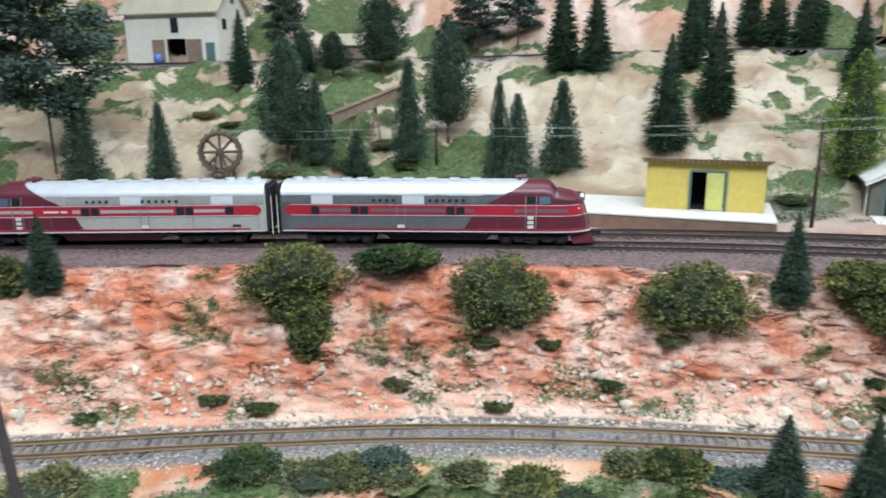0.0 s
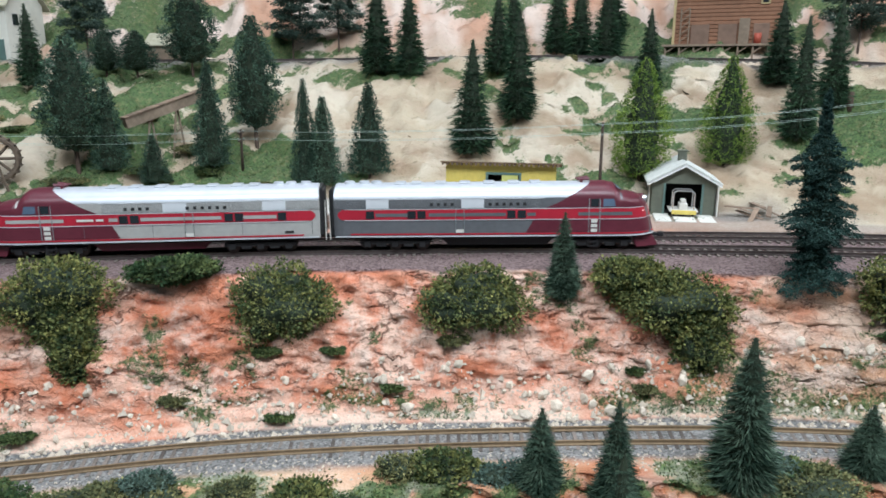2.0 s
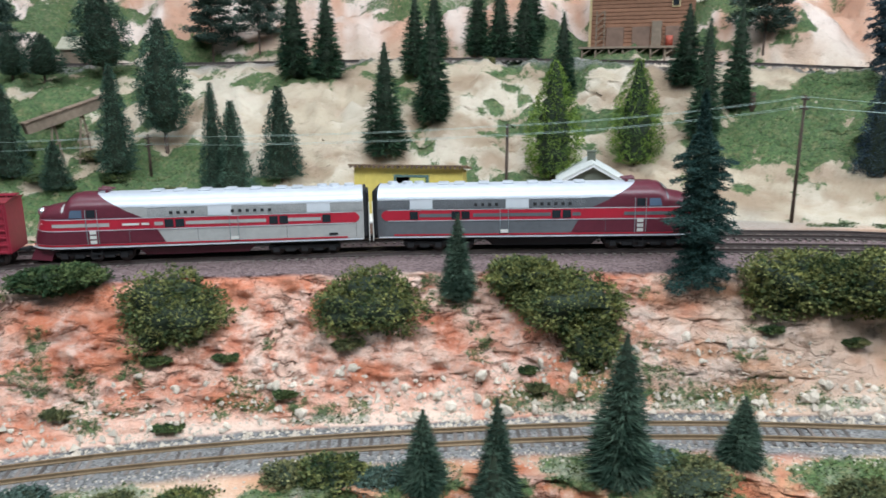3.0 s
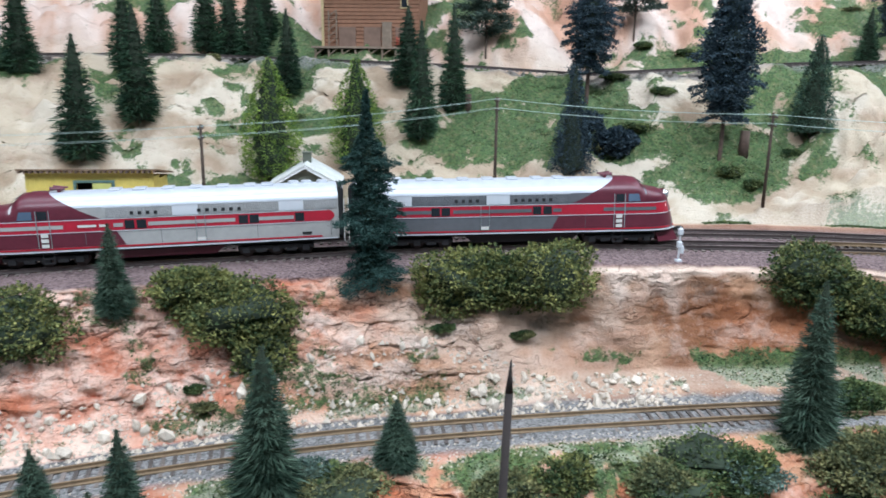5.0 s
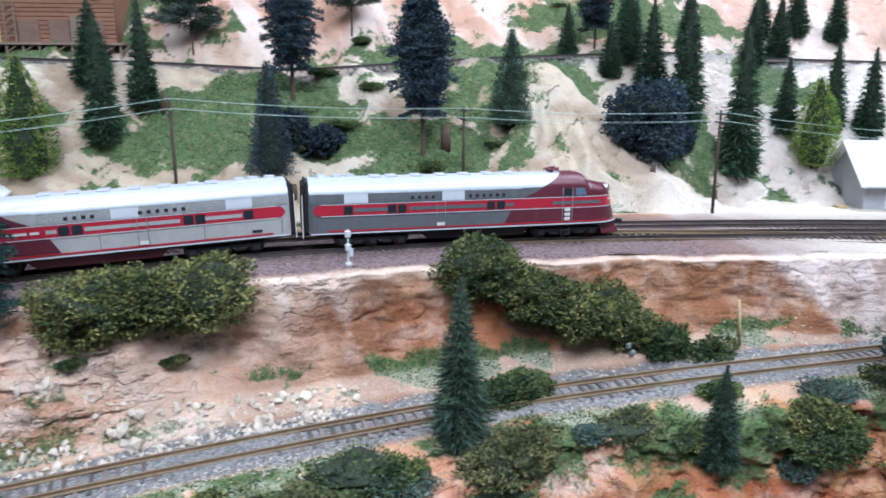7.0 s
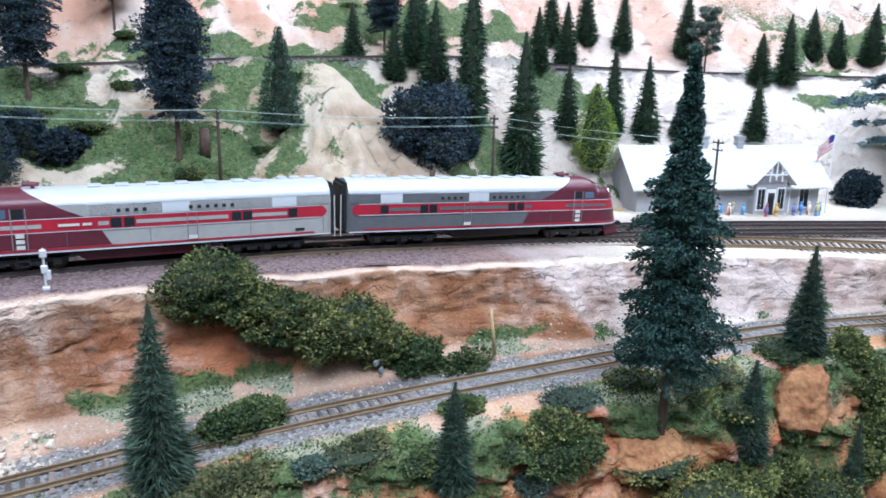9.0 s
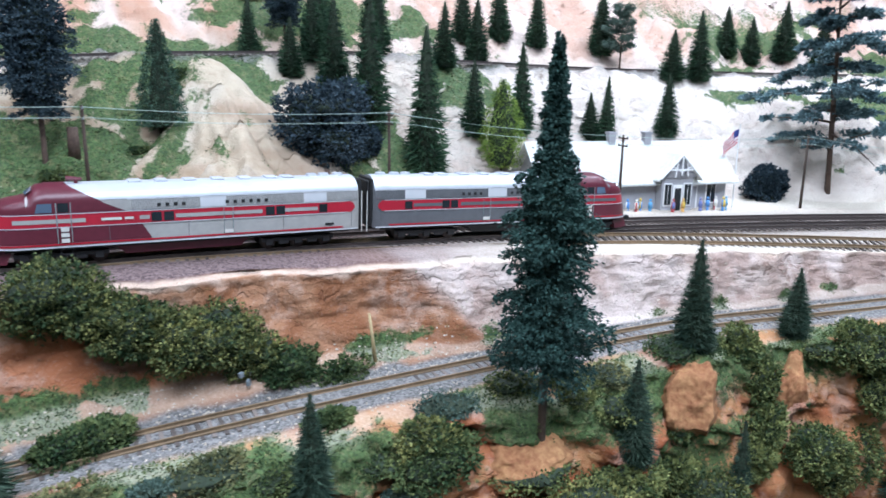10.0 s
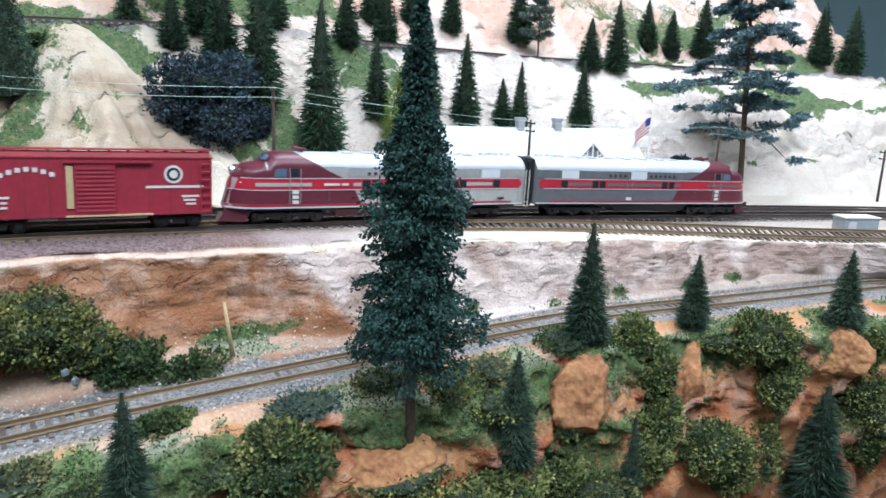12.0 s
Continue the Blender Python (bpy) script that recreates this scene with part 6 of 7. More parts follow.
# ---- buildings ----
YELLOW = material("yellow_board_paint", (0.62, 0.49, 0.12), 0.7, 0, 0.14, 200)
TEAL_TRIM = material("grey_green_trim", (0.10, 0.17, 0.15), 0.6, 0, 0.2, 200)
DOOR_GREEN = material("faded_green_door", (0.52, 0.52, 0.16), 0.7, 0, 0.15, 200)
RUST = material("rusty_roofing", (0.20, 0.13, 0.08), 0.8, 0.1, 0.35, 150)
PLANK = material("weathered_plank", (0.23, 0.16, 0.115), 0.85, 0, 0.3, 200, objects=0.35)
CONCRETE = material("pale_concrete", (0.62, 0.60, 0.55), 0.85, 0, 0.12, 150)
BROWN_FACE = material("brown_platform_face", (0.20, 0.125, 0.09), 0.85, 0, 0.25, 150)
INSIDE = material("dark_interior", (0.015, 0.013, 0.012), 0.9, 0, 0.2, 100)
OLIVE_WALL = material("olive_wall_paint", (0.115, 0.125, 0.095), 0.75, 0, 0.2, 200)
PALE_ROOF = material("pale_shingle_roof", (0.60, 0.61, 0.58), 0.85, 0, 0.18, 260, 0.4)
WHITE_WALL = material("whitewashed_wall", (0.74, 0.71, 0.63), 0.85, 0, 0.10, 120)
TAN_ROOF = material("tan_shingle_roof", (0.42, 0.39, 0.29), 0.85, 0, 0.2, 220, 0.4)
BROWN_WALL = material("brown_log_wall", (0.27, 0.13, 0.075), 0.8, 0, 0.2, 160, objects=0.2)
STATION_GREY = material("station_grey_paint", (0.36, 0.36, 0.38), 0.7, 0, 0.1, 160)
WHITE = material("white_trim_paint", (0.80, 0.80, 0.79), 0.6, 0, 0.05, 160)
TIMBER = material("silvered_timber", (0.24, 0.18, 0.13), 0.9, 0, 0.3, 260)
POLE_WOOD = material("creosoted_pole", (0.055, 0.036, 0.026), 0.9, 0, 0.35, 260)
WIRE = material("pale_wire", (0.42, 0.53, 0.48), 0.4, 0.2, 0.05, 100)


def gable(bm, x0, x1, y0, y1, z0, rise, over=0.003, thick=0.0018, along="x"):
    """A pitched roof with its ridge along x or y."""
    if along == "x":
        a, b, ym = x0 - over, x1 + over, (y0 + y1) / 2
        sec = [(y0 - over, z0 - rise * over / ((y1 - y0) / 2)), (ym, z0 + rise), (y1 + over, z0 - rise * over / ((y1 - y0) / 2))]
        pts = [[(u, y, z) for y, z in sec] + [(u, y, z + thick) for y, z in reversed(sec)] for u in (a, b)]
    else:
        a, b, xm = y0 - over, y1 + over, (x0 + x1) / 2
        sec = [(x0 - over, z0 - rise * over / ((x1 - x0) / 2)), (xm, z0 + rise), (x1 + over, z0 - rise * over / ((x1 - x0) / 2))]
        pts = [[(x, u, z) for x, z in sec] + [(x, u, z + thick) for x, z in reversed(sec)] for u in (a, b)]
    v = [[bm.verts.new(p) for p in q] for q in pts]
    for i in range(6):
        j = (i + 1) % 6
        bm.faces.new((v[0][i], v[0][j], v[1][j], v[1][i]))
    for q in v:
        bm.faces.new((q[0], q[1], q[4], q[5]))
        bm.faces.new((q[1], q[2], q[3], q[4]))
    bmesh.ops.recalc_face_normals(bm, faces=bm.faces)
    return bm


def gable_end(bm, x0, x1, y, z0, rise, thick, along="x"):
    q = [(x0, z0), (x1, z0), ((x0 + x1) / 2, z0 + rise)]
    v = [[bm.verts.new((a, y + k * thick, z) if along == "x" else (y + k * thick, a, z)) for a, z in q] for k in (0, 1)]
    bm.faces.new(v[0])
    bm.faces.new(v[1][::-1])
    for i in range(3):
        bm.faces.new((v[0][i], v[1][i], v[1][(i + 1) % 3], v[0][(i + 1) % 3]))
    bmesh.ops.recalc_face_normals(bm, faces=bm.faces)
    return bm


def wall_with_hole(x0, x1, z0, z1, y0, y1, hx0, hx1, hz0, hz1):
    return [(x0, hx0, y0, y1, z0, z1), (hx1, x1, y0, y1, z0, z1), (hx0, hx1, y0, y1, hz1, z1)] + ([(hx0, hx1, y0, y1, z0, hz0)] if hz0 > z0 else [])


def depot():
    top = empty("freight_depot", "yellow board freight depot with a half-open sliding door", "building", m=pose(0.184, 0.643, 0.0296, 0, 0, -20))
    W, D, H = 0.099, 0.048, 0.044
    rows = wall_with_hole(0, W, 0, H, 0, 0.002, 0.0385, 0.0665, 0, 0.034) + [(0, W, D - 0.002, D, 0, H - 0.009), (0, 0.002, 0.002, D - 0.002, 0, H - 0.009), (W - 0.002, W, 0.002, D - 0.002, 0, H - 0.009), (0, 0.002, 0.002, 0.02, H - 0.009, H - 0.005), (W - 0.002, W, 0.002, 0.02, H - 0.009, H - 0.005)]
    for r in rows:
        part("wall", boxes([r]), YELLOW, top)
    for i in range(25):
        x = 0.002 + i * 0.004
        if not 0.036 < x < 0.069:
            part("batten", boxes([(x, x + 0.0008, -0.0005, 0, 0.001, H - 0.001)]), YELLOW, top)
    part("door", boxes([(0.051, 0.0655, -0.0008, 0.0012, 0.0006, 0.0335)]), DOOR_GREEN, top, "faded green sliding door")
    part("door_frame", boxes([(0.0365, 0.0385, -0.0012, 0.001, 0, 0.036), (0.0665, 0.0685, -0.0012, 0.001, 0, 0.036), (0.0385, 0.0665, -0.0012, 0.001, 0.034, 0.036)]), TEAL_TRIM, top)
    part("interior", boxes([(0.003, W - 0.003, 0.030, 0.031, 0.0, H - 0.010), (0.003, W - 0.003, 0.003, 0.046, -0.0008, 0.0004)]), INSIDE, top)
    bm = bmesh.new()
    v = [bm.verts.new(p) for p in ((-0.004, -0.007, H + 0.0008), (W + 0.005, -0.007, H + 0.0008), (W + 0.005, D + 0.004, H - 0.0085), (-0.004, D + 0.004, H - 0.0085))]
    r = bmesh.ops.extrude_face_region(bm, geom=[bm.faces.new(v)])
    bmesh.ops.translate(bm, vec=(0, 0, 0.0012), verts=[e for e in r["geom"] if isinstance(e, bmesh.types.BMVert)])
    bmesh.ops.recalc_face_normals(bm, faces=bm.faces)
    part("roof", bm, RUST, top, "rust-brown sheet roof")
    for i in range(25):
        x = -0.003 + i * 0.0043
        part("rafter_tail", boxes([(x, x + 0.0016, -0.0065, 0.001, H - 0.0016, H + 0.0008)]), PLANK, top)
    return top


depot()
pf = empty("freight_platform", "pale-topped freight platform with a brown timber face", "platform", m=pose(0.184, 0.643, 0.0296, 0, 0, -20))
part("deck", boxes([(-0.19, 0.108, -0.036, 0.056, -0.0020, 0.0)], 0.0004), CONCRETE, pf)
part("face", boxes([(-0.19, 0.1075, -0.0352, 0.055, -0.020, -0.0020)]), BROWN_FACE, pf)


def tool_shed():
    top = empty("motor_car_shed", "olive gabled tool shed with an open doorway and pale roof", "shed", m=pose(0.412, 0.628, 0.0195, 0, 0, -22))
    W, D, H = 0.029, 0.062, 0.034
    for r in wall_with_hole(-W, W, 0, H, 0, 0.002, -0.0175, 0.0175, 0, 0.031) + [(-W, W, D - 0.002, D, 0, H), (-W, -W + 0.002, 0.002, D - 0.002, 0, H), (W - 0.002, W, 0.002, D - 0.002, 0, H)]:
        part("wall", boxes([r]), OLIVE_WALL, top)
    part("gable_wall", gable_end(bmesh.new(), -W, W, 0, H, 0.014, 0.002), OLIVE_WALL, top)
    part("roof", gable(bmesh.new(), -W, W, 0, D, H, 0.016, 0.0055, 0.0018, "y"), PALE_ROOF, top, "pale weathered shingle roof")
    for s in (-1, 1):
        part("door_post", boxes([(s * 0.0175 - 0.001, s * 0.0175 + 0.001, -0.001, 0.001, 0, 0.031)]), TEAL_TRIM, top)
        part("door_leaf", boxes([(s * 0.031 - 0.0006, s * 0.031 + 0.0006, -0.006 if s > 0 else 0.004, 0.010 if s > 0 else 0.006, 0.001, 0.031)]), CONCRETE, top, "pale door leaf")
    part("interior", boxes([(-W + 0.003, W - 0.003, 0.035, 0.036, 0, H), (-W + 0.003, W - 0.003, 0.003, 0.035, -0.0006, 0.0004)]), INSIDE, top)
    part("vent", boxes([(-0.004, 0.004, 0.026, 0.034, H + 0.012, H + 0.025), (-0.005, 0.005, 0.025, 0.035, H + 0.025, H + 0.0262)], 0.0003), OLIVE_WALL, top)
    part("rafter", gable(bmesh.new(), -W, W, -0.001, 0.001, H - 0.0022, 0.016, 0.005, 0.0016, "y"), WHITE, top)
    return top


tool_shed()
ramp = empty("motor_car_ramp", "three pale boards forming a set-off ramp", "ramp", m=pose(0.412, 0.628, 0.020, 0, 0, -22))
for a, c in ((-0.027, -0.0125), (-0.0095, 0.0095), (0.0125, 0.027)):
    part("board", boxes([(a, c, -0.036, 0.002, -0.0002, 0.0012)], 0.0003), CONCRETE, ramp)


def motor_car():
    top = empty("motor_car", "small yellow-fronted railway inspection car with a hoop frame", "rail vehicle", m=pose(0.412, 0.628, 0.0215, 0, 0, -22))
    part("deck", boxes([(-0.013, 0.013, -0.014, 0.010, 0.0042, 0.0056)], 0.0003), CONCRETE, top)
    part("front_panel", boxes([(-0.011, 0.011, -0.0152, -0.0142, 0.0020, 0.0060)], 0.0003), YELLOW, top, "yellow front panel")
    part("engine", boxes([(-0.004, 0.004, -0.008, 0.004, 0.0056, 0.0115), (-0.0025, 0.0025, -0.006, 0.002, 0.0115, 0.0150)], 0.0006), CONCRETE, top)
    for y in (-0.009, 0.004):
        bm = bmesh.new()
        pts = [(-0.0095, y, 0.0056), (-0.0095, y, 0.021), (-0.007, y, 0.0235), (0.007, y, 0.0235), (0.0095, y, 0.021), (0.0095, y, 0.0056)]
        for a, c in zip(pts, pts[1:]):
            rod(bm, a, c, 0.0007)
        part("hoop", bm, CHROME, top)
    for x in (-0.0085, 0.0085):
        for y in (-0.010, 0.006):
            bm = bmesh.new()
            rod(bm, (x - 0.0008, y, 0.0026), (x + 0.0008, y, 0.0026), 0.0030, 0.0030, 14)
            part("wheel", bm, BLACK, top)
    return top


motor_car()


def loose_boards(name, label, x, y, seed, n=6):
    top = empty(name, label, "lumber", m=pose(x, y, ground_z(x, y)))
    rnd = random.Random(seed)
    for i in range(n):
        ob = part("board", boxes([(-0.014, 0.014, -0.0022, 0.0022, 0, 0.0010)]), PLANK, top)
        ob.matrix_basis = pose(rnd.uniform(-0.014, 0.014), rnd.uniform(-0.012, 0.012), 0.002 + 0.0012 * i, rnd.uniform(-14, 14), rnd.uniform(-38, 10), rnd.uniform(0, 180))
    return top


loose_boards("scrap_lumber", "loose dark scrap boards beside the tool shed", 0.472, 0.598, 3, 7)


def white_house():
    top = empty("farmhouse", "whitewashed two-storey farmhouse with a tan roof", "house", m=pose(-0.452, 1.075, 0.164, 0, 0, -16))
    W, D, H = 0.150, 0.075, 0.074
    rows = wall_with_hole(0, W, 0, H, 0, 0.003, 0.066, 0.098, 0, 0.034) + [(0, W, D - 0.003, D, 0, H), (0, 0.003, 0.003, D - 0.003, 0, H), (W - 0.003, W, 0.003, D - 0.003, 0, H)]
    for r in rows:
        part("wall", boxes([r]), WHITE_WALL, top)
    part("gable_wall", gable_end(bmesh.new(), 0, D, W - 0.003, H, 0.036, 0.003, "y"), WHITE_WALL, top)
    part("gable_wall", gable_end(bmesh.new(), 0, D, 0, H, 0.036, 0.003, "y"), WHITE_WALL, top)
    part("roof", gable(bmesh.new(), 0, W, 0, D, H, 0.038, 0.007, 0.002, "x"), TAN_ROOF, top)
    part("interior", boxes([(0.05, 0.12, 0.03, 0.031, 0, 0.05), (0.05, 0.12, 0.004, 0.03, -0.001, 0.0006)]), INSIDE, top)
    part("door", boxes([(0.100, 0.124, -0.0022, -0.0004, 0.002, 0.033)], 0.0004), TIMBER, top, "grey timber barn door")
    part("door", boxes([(0.044, 0.064, -0.0022, -0.0004, 0.002, 0.033)], 0.0004), TIMBER, top, "grey timber barn door")
    part("door", boxes([(0.130, 0.144, -0.0012, -0.0002, 0.0, 0.028)], 0.0003), TEAL_TRIM, top, "teal side door")
    part("window", boxes([(0.076, 0.088, -0.0010, -0.0002, 0.042, 0.062)], 0.0003), GLASS, top)
    part("window", boxes([(W + 0.0002, W + 0.0012, 0.012, 0.022, 0.046, 0.060)], 0.0003), GLASS, top)
    part("window", boxes([(W + 0.0002, W + 0.0012, 0.036, 0.046, 0.082, 0.096)], 0.0003), TEAL_TRIM, top)
    bm = bmesh.new()
    rod(bm, (0.058, -0.010, 0.0), (0.058, -0.010, 0.013), 0.0048, 0.0048, 12)
    barrel = part("barrel", bm, material("blue_barrel_paint", (0.08, 0.20, 0.55), 0.5, 0, 0.1, 200), None, "", False)
    barrel.matrix_basis = top.matrix_basis.copy()
    tagged(barrel, "small blue barrel beside the farmhouse door", "barrel")
    return top


white_house()
hut = empty("hut", "small pale hillside hut with a tan roof", "shed", m=pose(-0.150, 1.075, 0.166, 0, 0, -18))
part("wall", boxes([(0, 0.040, 0, 0.032, 0, 0.024)]), TIMBER, hut)
part("gable_wall", gable_end(bmesh.new(), 0, 0.032, 0.038, 0.024, 0.012, 0.002, "y"), TIMBER, hut)
part("roof", gable(bmesh.new(), 0, 0.040, 0, 0.032, 0.024, 0.013, 0.004, 0.0015, "x"), TAN_ROOF, hut)


def mill():
    top = empty("log_mill", "brown log mill building on a timber platform", "building", m=pose(0.519, 0.876, 0.1815, 0, 0, -36))
    W, D = 0.122, 0.07
    part("deck", boxes([(-0.012, W + 0.01, -0.012, D, 0.004, 0.0065)]), TIMBER, top)
    for i in range(9):
        bm = bmesh.new()
        rod(bm, (-0.008 + i * 0.017, -0.009, -0.012), (-0.008 + i * 0.017, -0.009, 0.004), 0.0013)
        rod(bm, (-0.008 + i * 0.017, -0.009, -0.004), (0.004 + i * 0.017, -0.009, 0.004), 0.0009)
        part("post", bm, TIMBER, top)
    part("core_wall", boxes([(0.001, W - 0.001, 0.002, D, 0.0065, 0.088)]), BROWN_WALL, top)
    for k in range(18):
        z = 0.0066 + k * 0.0046
        part("log", boxes([(0, W, 0, 0.0035, z, z + 0.0043)], 0.0006), BROWN_WALL, top)
    part("corner_post", boxes([(-0.002, 0.001, -0.0015, 0.004, 0.0065, 0.09)]), WOOD, top)
    part("roof", gable(bmesh.new(), 0, W, 0, D, 0.089, 0.035, 0.008, 0.002, "x"), PALE_ROOF, top)
    for a, c in ((0.020, 0.042), (0.052, 0.074), (0.092, 0.110)):
        part("door", boxes([(a, c, -0.0018, -0.0004, 0.0066, 0.030)], 0.0004), BROWN_FACE, top)
    frame_ = part("window", boxes([(0.098, 0.108, -0.0016, -0.0004, 0.052, 0.066)], 0.0003), WOOD, top)
    part("pane", boxes([(0.0995, 0.1065, -0.0022, -0.0015, 0.054, 0.064)]), GLASS, frame_)
    part("board_stack", boxes([(0.076, 0.088, -0.006, -0.0020, 0.0066, 0.036)], 0.0004), TIMBER, top)
    bm = bmesh.new()
    for x in (0.008, 0.018):
        rod(bm, (x, -0.004, 0.0066), (x, -0.004, 0.05), 0.0009)
    for k in range(5):
        rod(bm, (0.008, -0.004, 0.010 + k * 0.008), (0.018, -0.004, 0.018 + k * 0.008), 0.0006)
    part("derrick", bm, TIMBER, top)
    bm = bmesh.new()
    rod(bm, (0.098, -0.007, 0.0065), (0.098, -0.007, 0.0185), 0.0042, 0.0042, 12)
    ob = part("barrel", bm, material("red_barrel_paint", (0.38, 0.07, 0.04), 0.6, 0, 0.2, 200), None, "", False)
    ob.matrix_basis = top.matrix_basis.copy()
    tagged(ob, "rusty red barrel on the mill platform", "barrel")
    return top


mill()


OLD_TIMBER = material("old_wheel_timber", (0.115, 0.085, 0.062), 0.9, 0, 0.4, 260)


def water_wheel():
    top = empty("water_wheel", "weathered timber mine wheel on a post frame", "wheel", m=pose(-0.226, 0.735, ground_z(-0.226, 0.735) - 0.001, 0, 0, 8))
    R, zc = 0.0195, 0.031
    for y in (-0.004, 0.004):
        bm = bmesh.new()
        n = 20
        for i in range(n):
            a, c = 2 * math.pi * i / n, 2 * math.pi * (i + 1) / n
            rod(bm, (R * math.cos(a), y, zc + R * math.sin(a)), (R * math.cos(c), y, zc + R * math.sin(c)), 0.0021)
        part("rim", bm, OLD_TIMBER, top)
    for i in range(8):
        a = math.pi * i / 4
        bm = bmesh.new()
        rod(bm, (0, 0, zc), (R * math.cos(a), 0, zc + R * math.sin(a)), 0.0014)
        part("spoke", bm, OLD_TIMBER, top)
    for i in range(20):
        a = 2 * math.pi * i / 20
        ob = part("paddle", boxes([(-0.0006, 0.0006, -0.0055, 0.0055, -0.0032, 0.0032)]), OLD_TIMBER, top)
        ob.matrix_basis = pose(R * math.cos(a), 0, zc + R * math.sin(a), 0, -math.degrees(a) + 90, 0)
    for x in (-0.008, 0.008):
        bm = bmesh.new()
        rod(bm, (x * 1.6, -0.008, -0.012), (x * 0.2, -0.008, zc + 0.002), 0.0013)
        part("leg", bm, OLD_TIMBER, top)
    bm = bmesh.new()
    rod(bm, (0, -0.010, zc), (0, 0.010, zc), 0.0018, 0.0018, 8)
    part("axle", bm, OLD_TIMBER, top)
    return top


water_wheel()


def flume():
    a, b = Vector((-0.119, 0.775, 0.103)), Vector((-0.045, 0.825, 0.131))
    top = empty("timber_chute", "covered timber chute on trestle legs above the gully", "chute")
    d = (b - a).normalized()
    side = d.cross(Vector((0, 0, 1))).normalized()
    up = side.cross(d)
    m = Matrix(((d.x, side.x, up.x, a.x), (d.y, side.y, up.y, a.y), (d.z, side.z, up.z, a.z), (0, 0, 0, 1)))
    L = (b - a).length
    body = part("trough", boxes([(0, L, -0.005, 0.005, -0.006, 0.004)]), TIMBER, top)
    body.matrix_basis = m
    for i in range(17):
        x = i * L / 17
        ob = part("slat", boxes([(x, x + L / 17 * 0.86, -0.0068, 0.0068, 0.0042, 0.0055)], 0.0003), PLANK, top)
        ob.matrix_basis = m
    for f in (0.3, 0.62, 0.93):
        p = a.lerp(b, f)
        g = ground_z(p.x, p.y)
        for s in (-1, 1):
            bm = bmesh.new()
            rod(bm, (p.x + d.x * s * 0.008, p.y + s * 0.005, g - 0.005), (p.x, p.y + s * 0.003, p.z - 0.005), 0.0011)
            part("leg", bm, TIMBER, top)
        bm = bmesh.new()
        rod(bm, (p.x - 0.007, p.y, (g + p.z) / 2 - 0.006), (p.x + 0.007, p.y, (g + p.z) / 2 + 0.004), 0.0008)
        part("brace", bm, TIMBER, top)
    return top


flume()


